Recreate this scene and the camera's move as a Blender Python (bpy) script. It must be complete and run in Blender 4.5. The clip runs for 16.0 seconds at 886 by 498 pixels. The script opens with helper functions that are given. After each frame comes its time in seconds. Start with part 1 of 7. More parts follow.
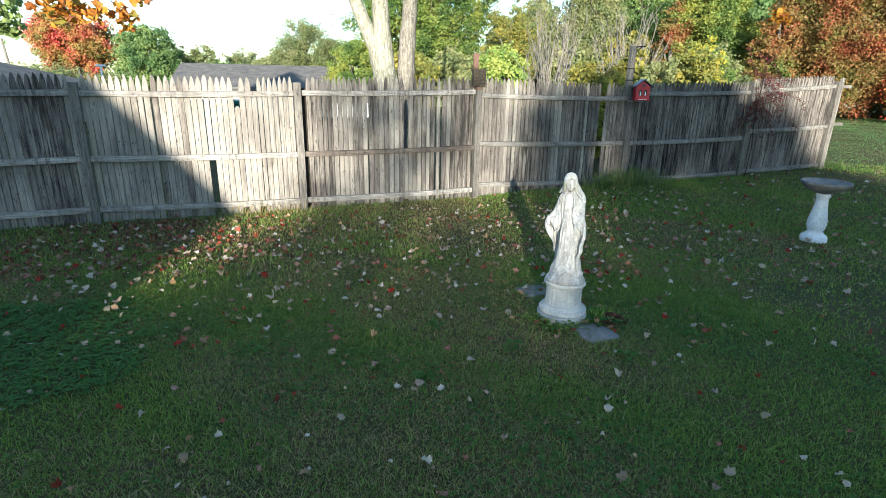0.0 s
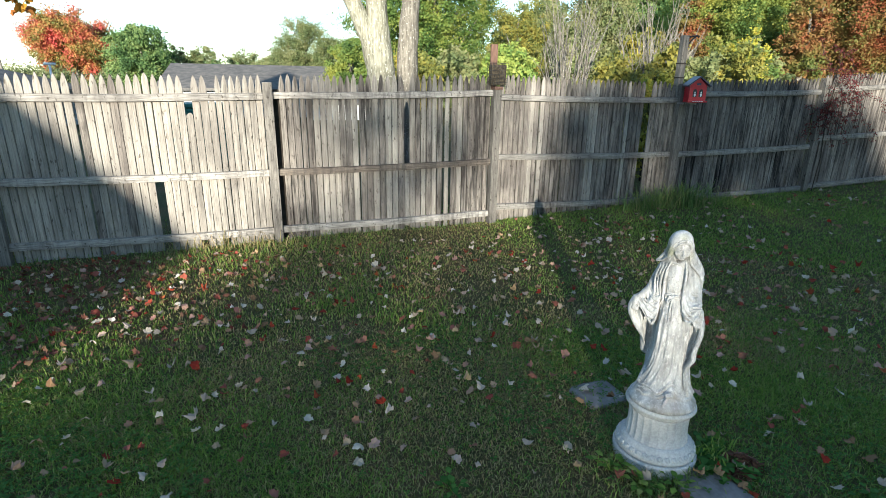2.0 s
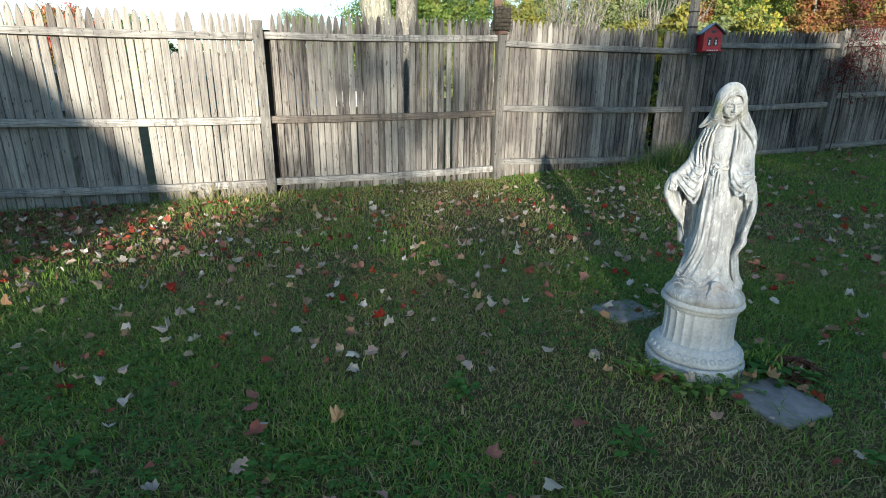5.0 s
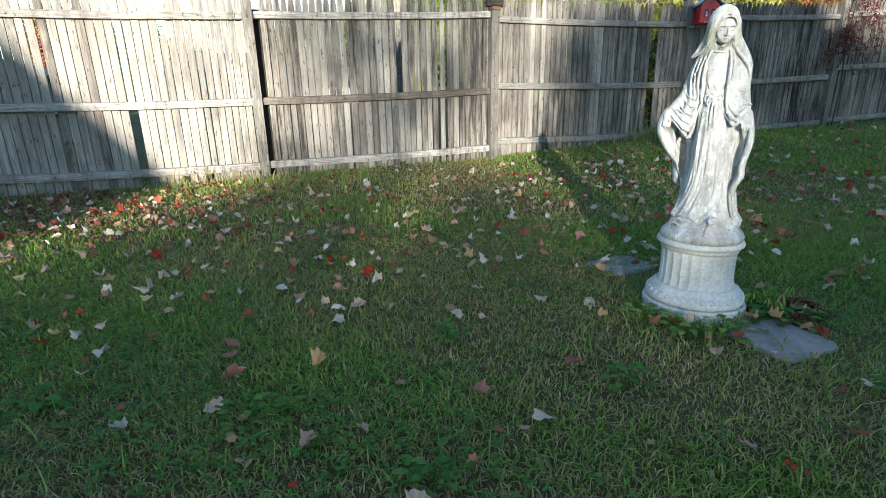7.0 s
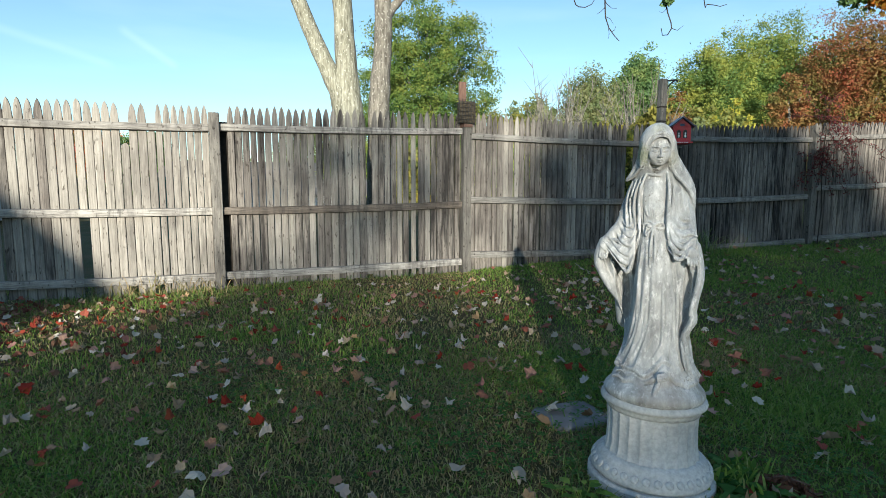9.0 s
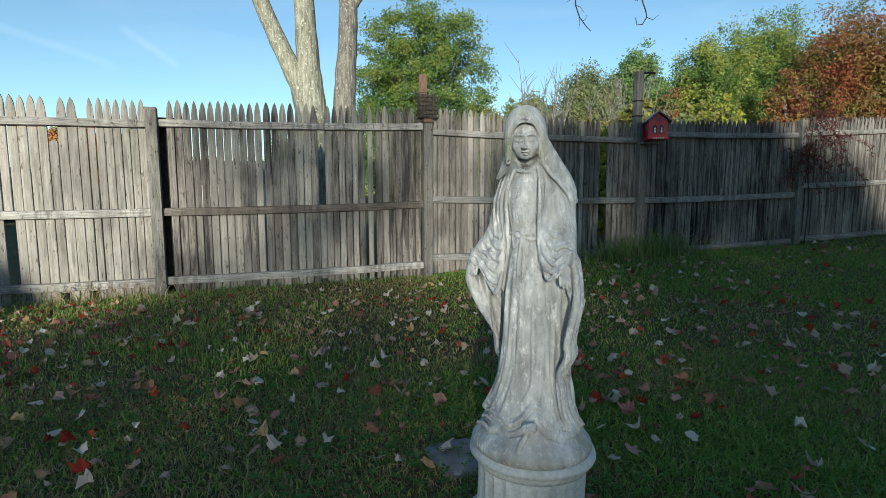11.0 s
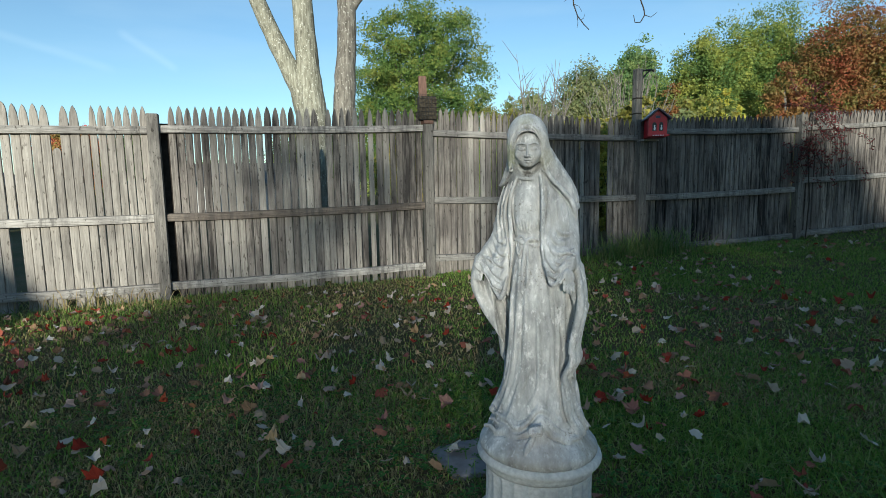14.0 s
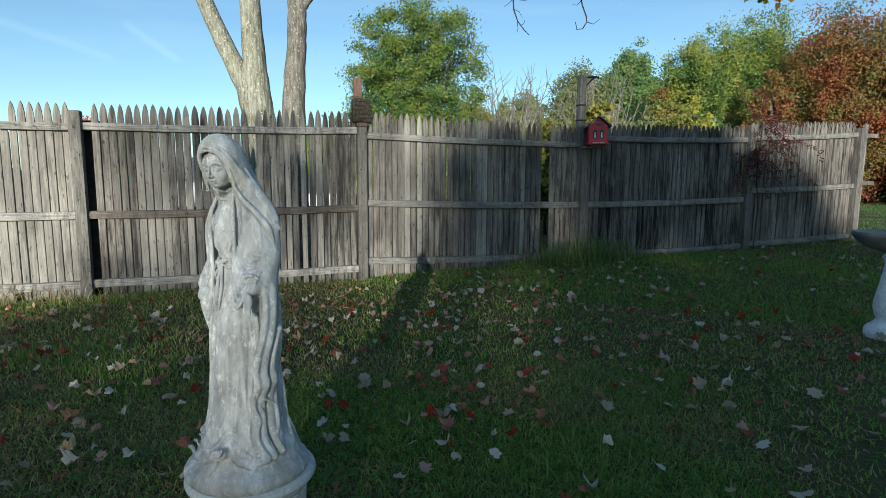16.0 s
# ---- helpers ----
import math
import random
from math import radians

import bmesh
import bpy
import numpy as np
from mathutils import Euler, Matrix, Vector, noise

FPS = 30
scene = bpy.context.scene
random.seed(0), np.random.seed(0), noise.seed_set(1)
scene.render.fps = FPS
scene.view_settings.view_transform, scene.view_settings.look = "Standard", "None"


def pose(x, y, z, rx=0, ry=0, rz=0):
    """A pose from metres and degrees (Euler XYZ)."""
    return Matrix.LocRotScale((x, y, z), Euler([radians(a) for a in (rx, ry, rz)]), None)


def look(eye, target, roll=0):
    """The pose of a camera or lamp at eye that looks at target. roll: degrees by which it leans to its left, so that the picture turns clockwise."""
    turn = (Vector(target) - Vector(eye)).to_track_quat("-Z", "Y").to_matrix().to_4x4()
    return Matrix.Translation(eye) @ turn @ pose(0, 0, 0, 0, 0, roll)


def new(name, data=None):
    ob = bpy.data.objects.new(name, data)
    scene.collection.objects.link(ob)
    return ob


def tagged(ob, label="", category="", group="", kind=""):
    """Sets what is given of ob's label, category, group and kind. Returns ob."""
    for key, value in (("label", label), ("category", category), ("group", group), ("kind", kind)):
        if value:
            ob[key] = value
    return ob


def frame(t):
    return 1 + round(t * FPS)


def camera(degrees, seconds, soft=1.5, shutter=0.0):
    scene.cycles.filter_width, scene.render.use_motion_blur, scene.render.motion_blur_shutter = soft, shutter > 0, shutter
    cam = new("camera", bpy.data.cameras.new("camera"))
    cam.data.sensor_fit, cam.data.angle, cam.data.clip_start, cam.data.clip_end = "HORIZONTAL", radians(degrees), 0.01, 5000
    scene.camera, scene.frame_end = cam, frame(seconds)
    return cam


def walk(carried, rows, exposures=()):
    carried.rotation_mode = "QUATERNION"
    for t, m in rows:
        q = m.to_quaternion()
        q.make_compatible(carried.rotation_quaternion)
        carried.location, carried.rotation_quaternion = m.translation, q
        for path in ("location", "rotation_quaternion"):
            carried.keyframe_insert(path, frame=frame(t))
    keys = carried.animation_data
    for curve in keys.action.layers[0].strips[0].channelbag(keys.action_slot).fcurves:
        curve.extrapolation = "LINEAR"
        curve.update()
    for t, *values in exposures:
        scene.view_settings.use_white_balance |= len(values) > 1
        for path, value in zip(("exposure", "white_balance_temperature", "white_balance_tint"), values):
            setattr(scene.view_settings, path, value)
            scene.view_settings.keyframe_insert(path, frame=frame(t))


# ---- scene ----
cam = camera(80.0, 16.0, soft=0.62)
METRES, EYE, TILT, LEAN, TURN = 4.7622, 1.728, 0.0, 0.0, -13.1
ROWS = [
    (0.0, 0.0, 0.0, 0.0, 0.36, -17.66, -1.13),
    (0.5, 0.0021, 0.0732, -0.0006, 0.51, -17.66, -1.08),
    (1.0, -0.0031, 0.1575, -0.0025, 0.55, -17.66, -1.0),
    (1.5, -0.0112, 0.2558, -0.0061, 0.57, -17.65, -0.93),
    (2.0, -0.0183, 0.3398, -0.0048, 0.68, -17.62, -0.87),
    (2.5, -0.0341, 0.3739, -0.0103, 0.67, -17.6, -0.81),
    (3.0, -0.0519, 0.3765, -0.0321, 0.66, -17.58, -0.73),
    (3.5, -0.0523, 0.3735, -0.0592, 0.69, -17.58, -0.68),
    (4.0, -0.0367, 0.3726, -0.0799, 0.66, -17.6, -0.63),
    (4.5, -0.025, 0.3727, -0.1025, 0.64, -17.62, -0.55),
    (5.0, -0.0227, 0.3756, -0.1283, 0.6, -17.67, -0.5),
    (7.5, 0.0006, 0.3796, -0.176, 0.57, -17.77, 1.15),
    (8.0, 0.012, 0.3959, -0.1723, 0.65, -13.46, 0.98),
    (8.5, 0.0326, 0.4226, -0.1691, 0.7, -7.23, 0.81),
    (9.0, 0.0623, 0.4579, -0.1683, 0.74, -6.4, -0.07),
    (9.5, 0.0916, 0.4912, -0.1668, 0.8, -6.44, -0.08),
    (12.0, 0.1708, 0.5358, -0.1673, 0.93, -6.61, 0.19),
    (12.5, 0.1717, 0.5381, -0.1602, 0.92, -6.63, 0.23),
    (13.0, 0.1613, 0.5357, -0.1587, 0.86, -6.66, 0.27),
    (13.5, 0.1516, 0.5294, -0.1592, 0.89, -6.71, 0.29),
    (14.0, 0.153, 0.5243, -0.1623, 0.93, -6.7, 1.03),
    (14.5, 0.1709, 0.5229, -0.1634, 0.9, -6.74, 1.44),
    (15.0, 0.2145, 0.5258, -0.1645, 0.83, -6.8, 0.49),
    (15.5, 0.2698, 0.5298, -0.1603, 0.89, -6.81, 0.38),
    (16.0, 0.3053, 0.5319, -0.1518, 1.05, -6.84, -0.29),
]
EXPOSURES = [(0.0, 1.72, 6500, 10), (1.5, 1.57, 6500, 10), (3.0, 1.40, 6500, 10), (5.2, 1.48, 6500, 10), (7.3, 1.80, 6500, 10), (8.1, 1.63, 6500, 10), (8.6, 1.24, 6450, 10), (9.2, 0.97, 6420, 8), (12.0, 0.60, 6200, 6), (16.0, 0.63, 6180, 7)]
walk(cam, [(t, pose(0, 0, EYE, TILT, LEAN, TURN) @ pose(METRES * x, METRES * y, METRES * z, 90 + pitch, roll, yaw)) for t, x, y, z, yaw, pitch, roll in ROWS], EXPOSURES)

# ---- light: low morning sun behind the first camera, clear sky ----
SUN_AZ, SUN_EL = 15.5, 10.5          # the light travels this far east of +y
sky_world = bpy.data.worlds.new("sky")
scene.world = sky_world
sky_world.use_nodes = True
wn = sky_world.node_tree
sky = wn.nodes.new("ShaderNodeTexSky")
sky.sky_type = "NISHITA"
sky.sun_disc = False
sky.sun_elevation = radians(20)
sky.sun_rotation = radians(180 + SUN_AZ)
sky.air_density, sky.dust_density, sky.ozone_density = 1.0, 0.2, 1.2
# thin high cirrus
wc, wm, wnz, wr, wx = (wn.nodes.new(k) for k in ("ShaderNodeTexCoord", "ShaderNodeMapping", "ShaderNodeTexNoise", "ShaderNodeValToRGB", "ShaderNodeMix"))
wm.inputs["Scale"].default_value, wm.inputs["Rotation"].default_value = (1.2, 4.0, 9.0), (0.5, 0.3, 0.6)
wnz.inputs["Scale"].default_value, wnz.inputs["Detail"].default_value = 1.4, 5
wr.color_ramp.elements[0].position, wr.color_ramp.elements[1].position = 0.5, 0.8
wr.color_ramp.elements[1].color = (0.22, 0.22, 0.22, 1)
wx.data_type = "RGBA"
wx.inputs[7].default_value = (5.5, 6.0, 6.6, 1)
wn.links.new(wc.outputs["Generated"], wm.inputs[0])
wn.links.new(wm.outputs[0], wnz.inputs["Vector"])
wn.links.new(wnz.outputs["Fac"], wr.inputs[0])
wn.links.new(wr.outputs[0], wx.inputs[0])
wn.links.new(sky.outputs[0], wx.inputs[6])
def streak(colour, normal, middle, reach, width, strength):
    """A thin straight wisp of high cloud along part of a great circle."""
    ends = []
    for vec, kind, lo, hi in ((normal, "ABSOLUTE", width, 0.0), (middle, "MAXIMUM", reach, reach + (1 - reach) * 0.5)):
        d, a, k = wn.nodes.new("ShaderNodeVectorMath"), wn.nodes.new("ShaderNodeMath"), wn.nodes.new("ShaderNodeMapRange")
        d.operation, a.operation, k.interpolation_type = "DOT_PRODUCT", kind, "SMOOTHSTEP"
        d.inputs[1].default_value = vec
        a.inputs[1].default_value = 0.0
        k.inputs["From Min"].default_value, k.inputs["From Max"].default_value = lo, hi
        wn.links.new(wc.outputs["Generated"], d.inputs[0])
        wn.links.new(d.outputs["Value"], a.inputs[0])
        wn.links.new(a.outputs[0], k.inputs["Value"])
        ends.append(k.outputs[0])
    both, fade, x = wn.nodes.new("ShaderNodeMath"), wn.nodes.new("ShaderNodeMath"), wn.nodes.new("ShaderNodeMix")
    both.operation = fade.operation = "MULTIPLY"
    wn.links.new(ends[0], both.inputs[0])
    wn.links.new(ends[1], both.inputs[1])
    wn.links.new(both.outputs[0], fade.inputs[0])
    fade.inputs[1].default_value = strength
    x.data_type = "RGBA"
    x.inputs[7].default_value = (7.5, 7.8, 8.0, 1)
    wn.links.new(fade.outputs[0], x.inputs[0])
    wn.links.new(colour, x.inputs[6])
    return x.outputs[2]


wisps = streak(wx.outputs[2], (-0.2998, 0.0912, -0.9496), (-0.3893, 0.8971, 0.209), 0.99603, 0.010, 0.085)
wisps = streak(wisps, (-0.5721, 0.0297, -0.8196), (-0.2668, 0.9382, 0.2203), 0.99869, 0.010, 0.11)
wt = wn.nodes.new("ShaderNodeMix")
wt.data_type, wt.blend_type = "RGBA", "MULTIPLY"
wt.inputs[0].default_value, wt.inputs[7].default_value = 1.0, (0.86, 1.05, 1.10, 1)
wn.links.new(wisps, wt.inputs[6])
wn.links.new(wt.outputs[2], wn.nodes["Background"].inputs[0])
wn.nodes["Background"].inputs[1].default_value = 0.092
sun_data = bpy.data.lights.new("sun", "SUN")
sun_data.energy, sun_data.angle, sun_data.color = 4.8, radians(0.4), (1.0, 0.935, 0.80)
sun = new("sun", sun_data)
toward = Vector((-math.sin(radians(SUN_AZ)) * math.cos(radians(SUN_EL)), -math.cos(radians(SUN_AZ)) * math.cos(radians(SUN_EL)), math.sin(radians(SUN_EL))))
sun.matrix_world = look(toward * 60, (0, 0, 0))
RNG = np.random.default_rng(7)


# ---- materials ----
def node_mat(name, rough=0.8, spec=0.3):
    m = bpy.data.materials.new(name)
    m.use_nodes = True
    b = m.node_tree.nodes["Principled BSDF"]
    b.inputs["Roughness"].default_value = rough
    b.inputs["Specular IOR Level"].default_value = spec
    return m, m.node_tree.nodes, m.node_tree.links, b


def ramp(nodes, stops):
    r = nodes.new("ShaderNodeValToRGB")
    while len(r.color_ramp.elements) < len(stops):
        r.color_ramp.elements.new(0.5)
    for e, (p, c) in zip(r.color_ramp.elements, stops):
        e.position, e.color = p, (*c, 1)
    return r


def noise_tex(nodes, links, scale, detail=4, stretch=(1, 1, 1), space="Object", rough=0.55):
    tc = nodes.new("ShaderNodeTexCoord")
    mp = nodes.new("ShaderNodeMapping")
    mp.inputs["Scale"].default_value = stretch
    n = nodes.new("ShaderNodeTexNoise")
    n.inputs["Scale"].default_value, n.inputs["Detail"].default_value, n.inputs["Roughness"].default_value = scale, detail, rough
    links.new(tc.outputs[space], mp.inputs[0])
    links.new(mp.outputs[0], n.inputs["Vector"])
    return n, mp


def mix(nodes, links, kind, fac, a, b):
    x = nodes.new("ShaderNodeMix")
    x.data_type, x.blend_type = "RGBA", kind
    for sock, v in ((x.inputs[0], fac), (x.inputs[6], a), (x.inputs[7], b)):
        if isinstance(v, (int, float)):
            sock.default_value = v
        elif isinstance(v, tuple):
            sock.default_value = (*v, 1)
        else:
            links.new(v, sock)
    return x.outputs[2]


def bump(nodes, links, b, height, strength, dist):
    k = nodes.new("ShaderNodeBump")
    k.inputs["Strength"].default_value, k.inputs["Distance"].default_value = strength, dist
    links.new(height, k.inputs["Height"])
    links.new(k.outputs[0], b.inputs["Normal"])


def mat_wood(name, tones, along=(14, 14, 0.9), stain=0.75, dark=(0.045, 0.042, 0.042), start=0.42):
    """Silvered softwood: grain along the board, knots, dark weather stains, each board its own tone."""
    m, n, l, b = node_mat(name, 0.9, 0.15)
    info = n.new("ShaderNodeObjectInfo")
    off = n.new("ShaderNodeVectorMath")
    off.operation = "SCALE"
    off.inputs[0].default_value = (17.0, 31.0, 53.0)
    l.new(info.outputs["Random"], off.inputs["Scale"])
    g, mp = noise_tex(n, l, 11.0, 8, along, "Object", 0.7)
    l.new(off.outputs[0], mp.inputs["Location"])
    r = ramp(n, [(0.34, tones[0]), (0.48, tones[1]), (0.68, tones[2])])
    l.new(g.outputs["Fac"], r.inputs[0])
    tone = ramp(n, [(0.0, (0.80, 0.795, 0.79)), (0.12, (0.93, 0.93, 0.92)), (0.5, (1.0, 1.0, 0.99)), (0.88, (1.06, 1.06, 1.05)), (1.0, (1.13, 1.12, 1.10))])
    l.new(info.outputs["Random"], tone.inputs[0])
    c = mix(n, l, "MULTIPLY", 1.0, r.outputs[0], tone.outputs[0])
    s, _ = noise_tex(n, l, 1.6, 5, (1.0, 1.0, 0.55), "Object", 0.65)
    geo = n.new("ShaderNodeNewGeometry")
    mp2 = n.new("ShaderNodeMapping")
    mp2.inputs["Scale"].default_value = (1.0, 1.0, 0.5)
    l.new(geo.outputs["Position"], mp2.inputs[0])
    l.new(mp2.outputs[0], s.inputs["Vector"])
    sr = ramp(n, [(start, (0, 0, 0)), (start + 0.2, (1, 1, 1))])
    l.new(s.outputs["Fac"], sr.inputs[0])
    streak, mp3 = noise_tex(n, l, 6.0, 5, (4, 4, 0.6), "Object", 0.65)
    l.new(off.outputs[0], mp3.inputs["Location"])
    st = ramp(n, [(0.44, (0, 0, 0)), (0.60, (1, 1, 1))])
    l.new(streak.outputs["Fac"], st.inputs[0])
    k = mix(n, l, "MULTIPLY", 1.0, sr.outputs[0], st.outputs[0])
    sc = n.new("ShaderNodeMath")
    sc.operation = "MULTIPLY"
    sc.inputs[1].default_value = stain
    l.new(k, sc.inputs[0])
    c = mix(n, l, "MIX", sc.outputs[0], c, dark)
    wide, _ = noise_tex(n, l, 2.3, 4, (1, 1, 1), "Object", 0.6)
    l.new(mp2.outputs[0], wide.inputs["Vector"])
    wr2 = ramp(n, [(0.38, (0.55, 0.54, 0.55)), (0.60, (1.12, 1.12, 1.11))])
    l.new(wide.outputs["Fac"], wr2.inputs[0])
    c = mix(n, l, "MULTIPLY", stain, c, wr2.outputs[0])
    kn, mp4 = noise_tex(n, l, 14.0, 2, (3, 3, 1.7))
    l.new(off.outputs[0], mp4.inputs["Location"])
    kr = ramp(n, [(0.64, (1, 1, 1)), (0.71, (0.24, 0.215, 0.195))])
    l.new(kn.outputs["Fac"], kr.inputs[0])
    c = mix(n, l, "MULTIPLY", 0.8, c, kr.outputs[0])
    fine, mp5 = noise_tex(n, l, 40.0, 6, (along[0] * 0.6, along[1] * 0.6, along[2] * 0.6) if along[2] > 1 else (6, 6, 0.35), "Object", 0.75)
    l.new(off.outputs[0], mp5.inputs["Location"])
    fr = ramp(n, [(0.34, (0.78, 0.775, 0.77)), (0.50, (1.0, 1.0, 1.0)), (0.66, (1.12, 1.12, 1.115))])
    l.new(fine.outputs["Fac"], fr.inputs[0])
    c = mix(n, l, "MULTIPLY", 1.0, c, fr.outputs[0])
    l.new(c, b.inputs["Base Color"])
    bump(n, l, b, g.outputs["Fac"], 0.6, 0.004)
    return m


def mat_leaf(name, cols, translucent=0.35, rough=0.6, island=True, drift=0.0, spec=0.25):
    """Leaves or blades: each one takes its own tone."""
    m, n, l, b = node_mat(name, rough, spec)
    if island:
        src = n.new("ShaderNodeNewGeometry").outputs["Random Per Island"]
    else:
        src = n.new("ShaderNodeObjectInfo").outputs["Random"]
    r = ramp(n, [(i / max(1, len(cols) - 1), c) for i, c in enumerate(cols)])
    if drift:
        w, _ = noise_tex(n, l, drift, 3, (1, 1, 1), "Object", 0.6)
        k = n.new("ShaderNodeMapRange")
        k.inputs["From Min"].default_value, k.inputs["From Max"].default_value, k.inputs["To Min"].default_value, k.inputs["To Max"].default_value = 0.3, 0.7, -0.25, 1.0
        l.new(w.outputs["Fac"], k.inputs["Value"])
        q = n.new("ShaderNodeMath")
        q.operation = "MULTIPLY_ADD"
        q.inputs[1].default_value = 0.35
        l.new(src, q.inputs[0])
        l.new(k.outputs[0], q.inputs[2])
        src = q.outputs[0]
    l.new(src, r.inputs[0])
    l.new(r.outputs[0], b.inputs["Base Color"])
    if translucent:
        t = n.new("ShaderNodeBsdfTranslucent")
        l.new(r.outputs[0], t.inputs[0])
        mx = n.new("ShaderNodeMixShader")
        mx.inputs[0].default_value = translucent
        l.new(b.outputs[0], mx.inputs[1])
        l.new(t.outputs[0], mx.inputs[2])
        l.new(mx.outputs[0], n["Material Output"].inputs[0])
    return m


def mat_rough(name, cols, scale=6.0, rough=0.85, rel=0.3, dist=0.005, detail=6, stretch=(1, 1, 1), spec=0.25, fine=None, lo=0.3, hi=0.7):
    """A plain surface varied at two scales, with fine relief."""
    m, n, l, b = node_mat(name, rough, spec)
    a, _ = noise_tex(n, l, scale, detail, stretch)
    r = ramp(n, [(lo + (hi - lo) * i / max(1, len(cols) - 1), c) for i, c in enumerate(cols)])
    l.new(a.outputs["Fac"], r.inputs[0])
    f, _ = noise_tex(n, l, fine or scale * 9, 4, stretch)
    fr = ramp(n, [(0.3, (0.72, 0.72, 0.72)), (0.7, (1.12, 1.12, 1.12))])
    l.new(f.outputs["Fac"], fr.inputs[0])
    l.new(mix(n, l, "MULTIPLY", 0.8, r.outputs[0], fr.outputs[0]), b.inputs["Base Color"])
    bump(n, l, b, f.outputs["Fac"], rel, dist)
    return m


def mat_bark(name, cols, spot):
    """Old bark: fine upright furrows, broad tone shifts and small pale lichen spots."""
    m, n, l, b = node_mat(name, 0.95, 0.15)
    f, _ = noise_tex(n, l, 34.0, 6, (1, 1, 0.16), "Object", 0.65)
    r = ramp(n, [(0.34, cols[0]), (0.5, cols[1]), (0.66, cols[2])])
    l.new(f.outputs["Fac"], r.inputs[0])
    w, _ = noise_tex(n, l, 4.0, 4, (1, 1, 0.6))
    wr = ramp(n, [(0.35, (0.72, 0.71, 0.70)), (0.65, (1.14, 1.14, 1.12))])
    l.new(w.outputs["Fac"], wr.inputs[0])
    c = mix(n, l, "MULTIPLY", 1.0, r.outputs[0], wr.outputs[0])
    p, _ = noise_tex(n, l, 44.0, 2, (1, 1, 0.7))
    pr = ramp(n, [(0.61, (0, 0, 0)), (0.67, (0.8, 0.8, 0.8))])
    l.new(p.outputs["Fac"], pr.inputs[0])
    l.new(mix(n, l, "MIX", pr.outputs[0], c, spot), b.inputs["Base Color"])
    bump(n, l, b, f.outputs["Fac"], 0.9, 0.02)
    return m


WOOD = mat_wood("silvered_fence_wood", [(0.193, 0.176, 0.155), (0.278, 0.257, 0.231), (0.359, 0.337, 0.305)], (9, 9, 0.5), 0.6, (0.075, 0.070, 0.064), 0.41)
# darker boards than WOOD; on the first panel they also deepen its shade
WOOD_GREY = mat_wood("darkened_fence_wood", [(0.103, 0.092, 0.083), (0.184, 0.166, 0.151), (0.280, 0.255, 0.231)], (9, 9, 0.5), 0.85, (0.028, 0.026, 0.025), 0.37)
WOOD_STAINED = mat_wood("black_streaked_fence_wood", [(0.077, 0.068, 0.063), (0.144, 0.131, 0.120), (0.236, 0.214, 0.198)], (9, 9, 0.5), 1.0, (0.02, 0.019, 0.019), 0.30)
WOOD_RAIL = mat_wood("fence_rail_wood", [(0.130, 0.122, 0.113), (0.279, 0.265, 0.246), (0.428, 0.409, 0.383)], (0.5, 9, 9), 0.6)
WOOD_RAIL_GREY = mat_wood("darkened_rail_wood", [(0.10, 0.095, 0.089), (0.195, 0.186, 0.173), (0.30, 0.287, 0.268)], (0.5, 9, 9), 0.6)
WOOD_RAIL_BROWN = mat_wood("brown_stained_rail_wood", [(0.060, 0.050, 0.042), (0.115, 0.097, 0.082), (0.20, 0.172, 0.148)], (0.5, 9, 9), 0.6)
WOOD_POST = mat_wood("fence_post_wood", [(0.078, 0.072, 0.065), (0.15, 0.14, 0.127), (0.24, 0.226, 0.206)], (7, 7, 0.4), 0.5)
SOIL = mat_rough("lawn_soil", [(0.049, 0.061, 0.019), (0.076, 0.071, 0.026), (0.112, 0.079, 0.039)], 1.6, 0.95, 0.9, 0.02, fine=70)
GRASS = mat_leaf("grass_blades", [(0.083, 0.178, 0.034), (0.131, 0.242, 0.044), (0.184, 0.288, 0.053), (0.223, 0.317, 0.070), (0.329, 0.337, 0.139)], 0.42, 0.6, spec=0.10)
GRASS_DRY = mat_leaf("dry_thatch", [(0.193, 0.140, 0.071), (0.280, 0.208, 0.109), (0.193, 0.188, 0.071), (0.404, 0.323, 0.178), (0.159, 0.213, 0.048)], 0.2, 0.8, spec=0.08)
CLOVER = mat_leaf("clover_leaves", [(0.040, 0.116, 0.022), (0.063, 0.161, 0.032), (0.094, 0.199, 0.040)], 0.3, 0.6, spec=0.12)
HERB = mat_leaf("broad_herb_leaves", [(0.036, 0.111, 0.023), (0.056, 0.151, 0.031), (0.087, 0.203, 0.042)], 0.25, 0.6, spec=0.15)
GRASS_FAR = mat_leaf("far_grass", [(0.074, 0.146, 0.058), (0.086, 0.160, 0.062), (0.100, 0.168, 0.066)], 0.3, 0.9, spec=0.0)
GRASS_TALL = mat_leaf("tall_grass", [(0.060, 0.130, 0.030), (0.095, 0.175, 0.042), (0.150, 0.215, 0.065), (0.24, 0.24, 0.10)], 0.35, 0.5)
SLAB = mat_rough("grey_concrete", [(0.151, 0.141, 0.136), (0.204, 0.188, 0.180), (0.250, 0.229, 0.217)], 4.0, 0.85, 0.3, 0.004)
BATH = mat_rough("white_painted_concrete", [(0.55, 0.56, 0.58), (0.70, 0.71, 0.72), (0.75, 0.75, 0.75)], 5.0, 0.7, 0.25, 0.003)
BATH_BOWL = mat_rough("dark_weathered_concrete", [(0.10, 0.10, 0.10), (0.17, 0.165, 0.16), (0.24, 0.23, 0.22)], 7.0, 0.8, 0.3, 0.003)
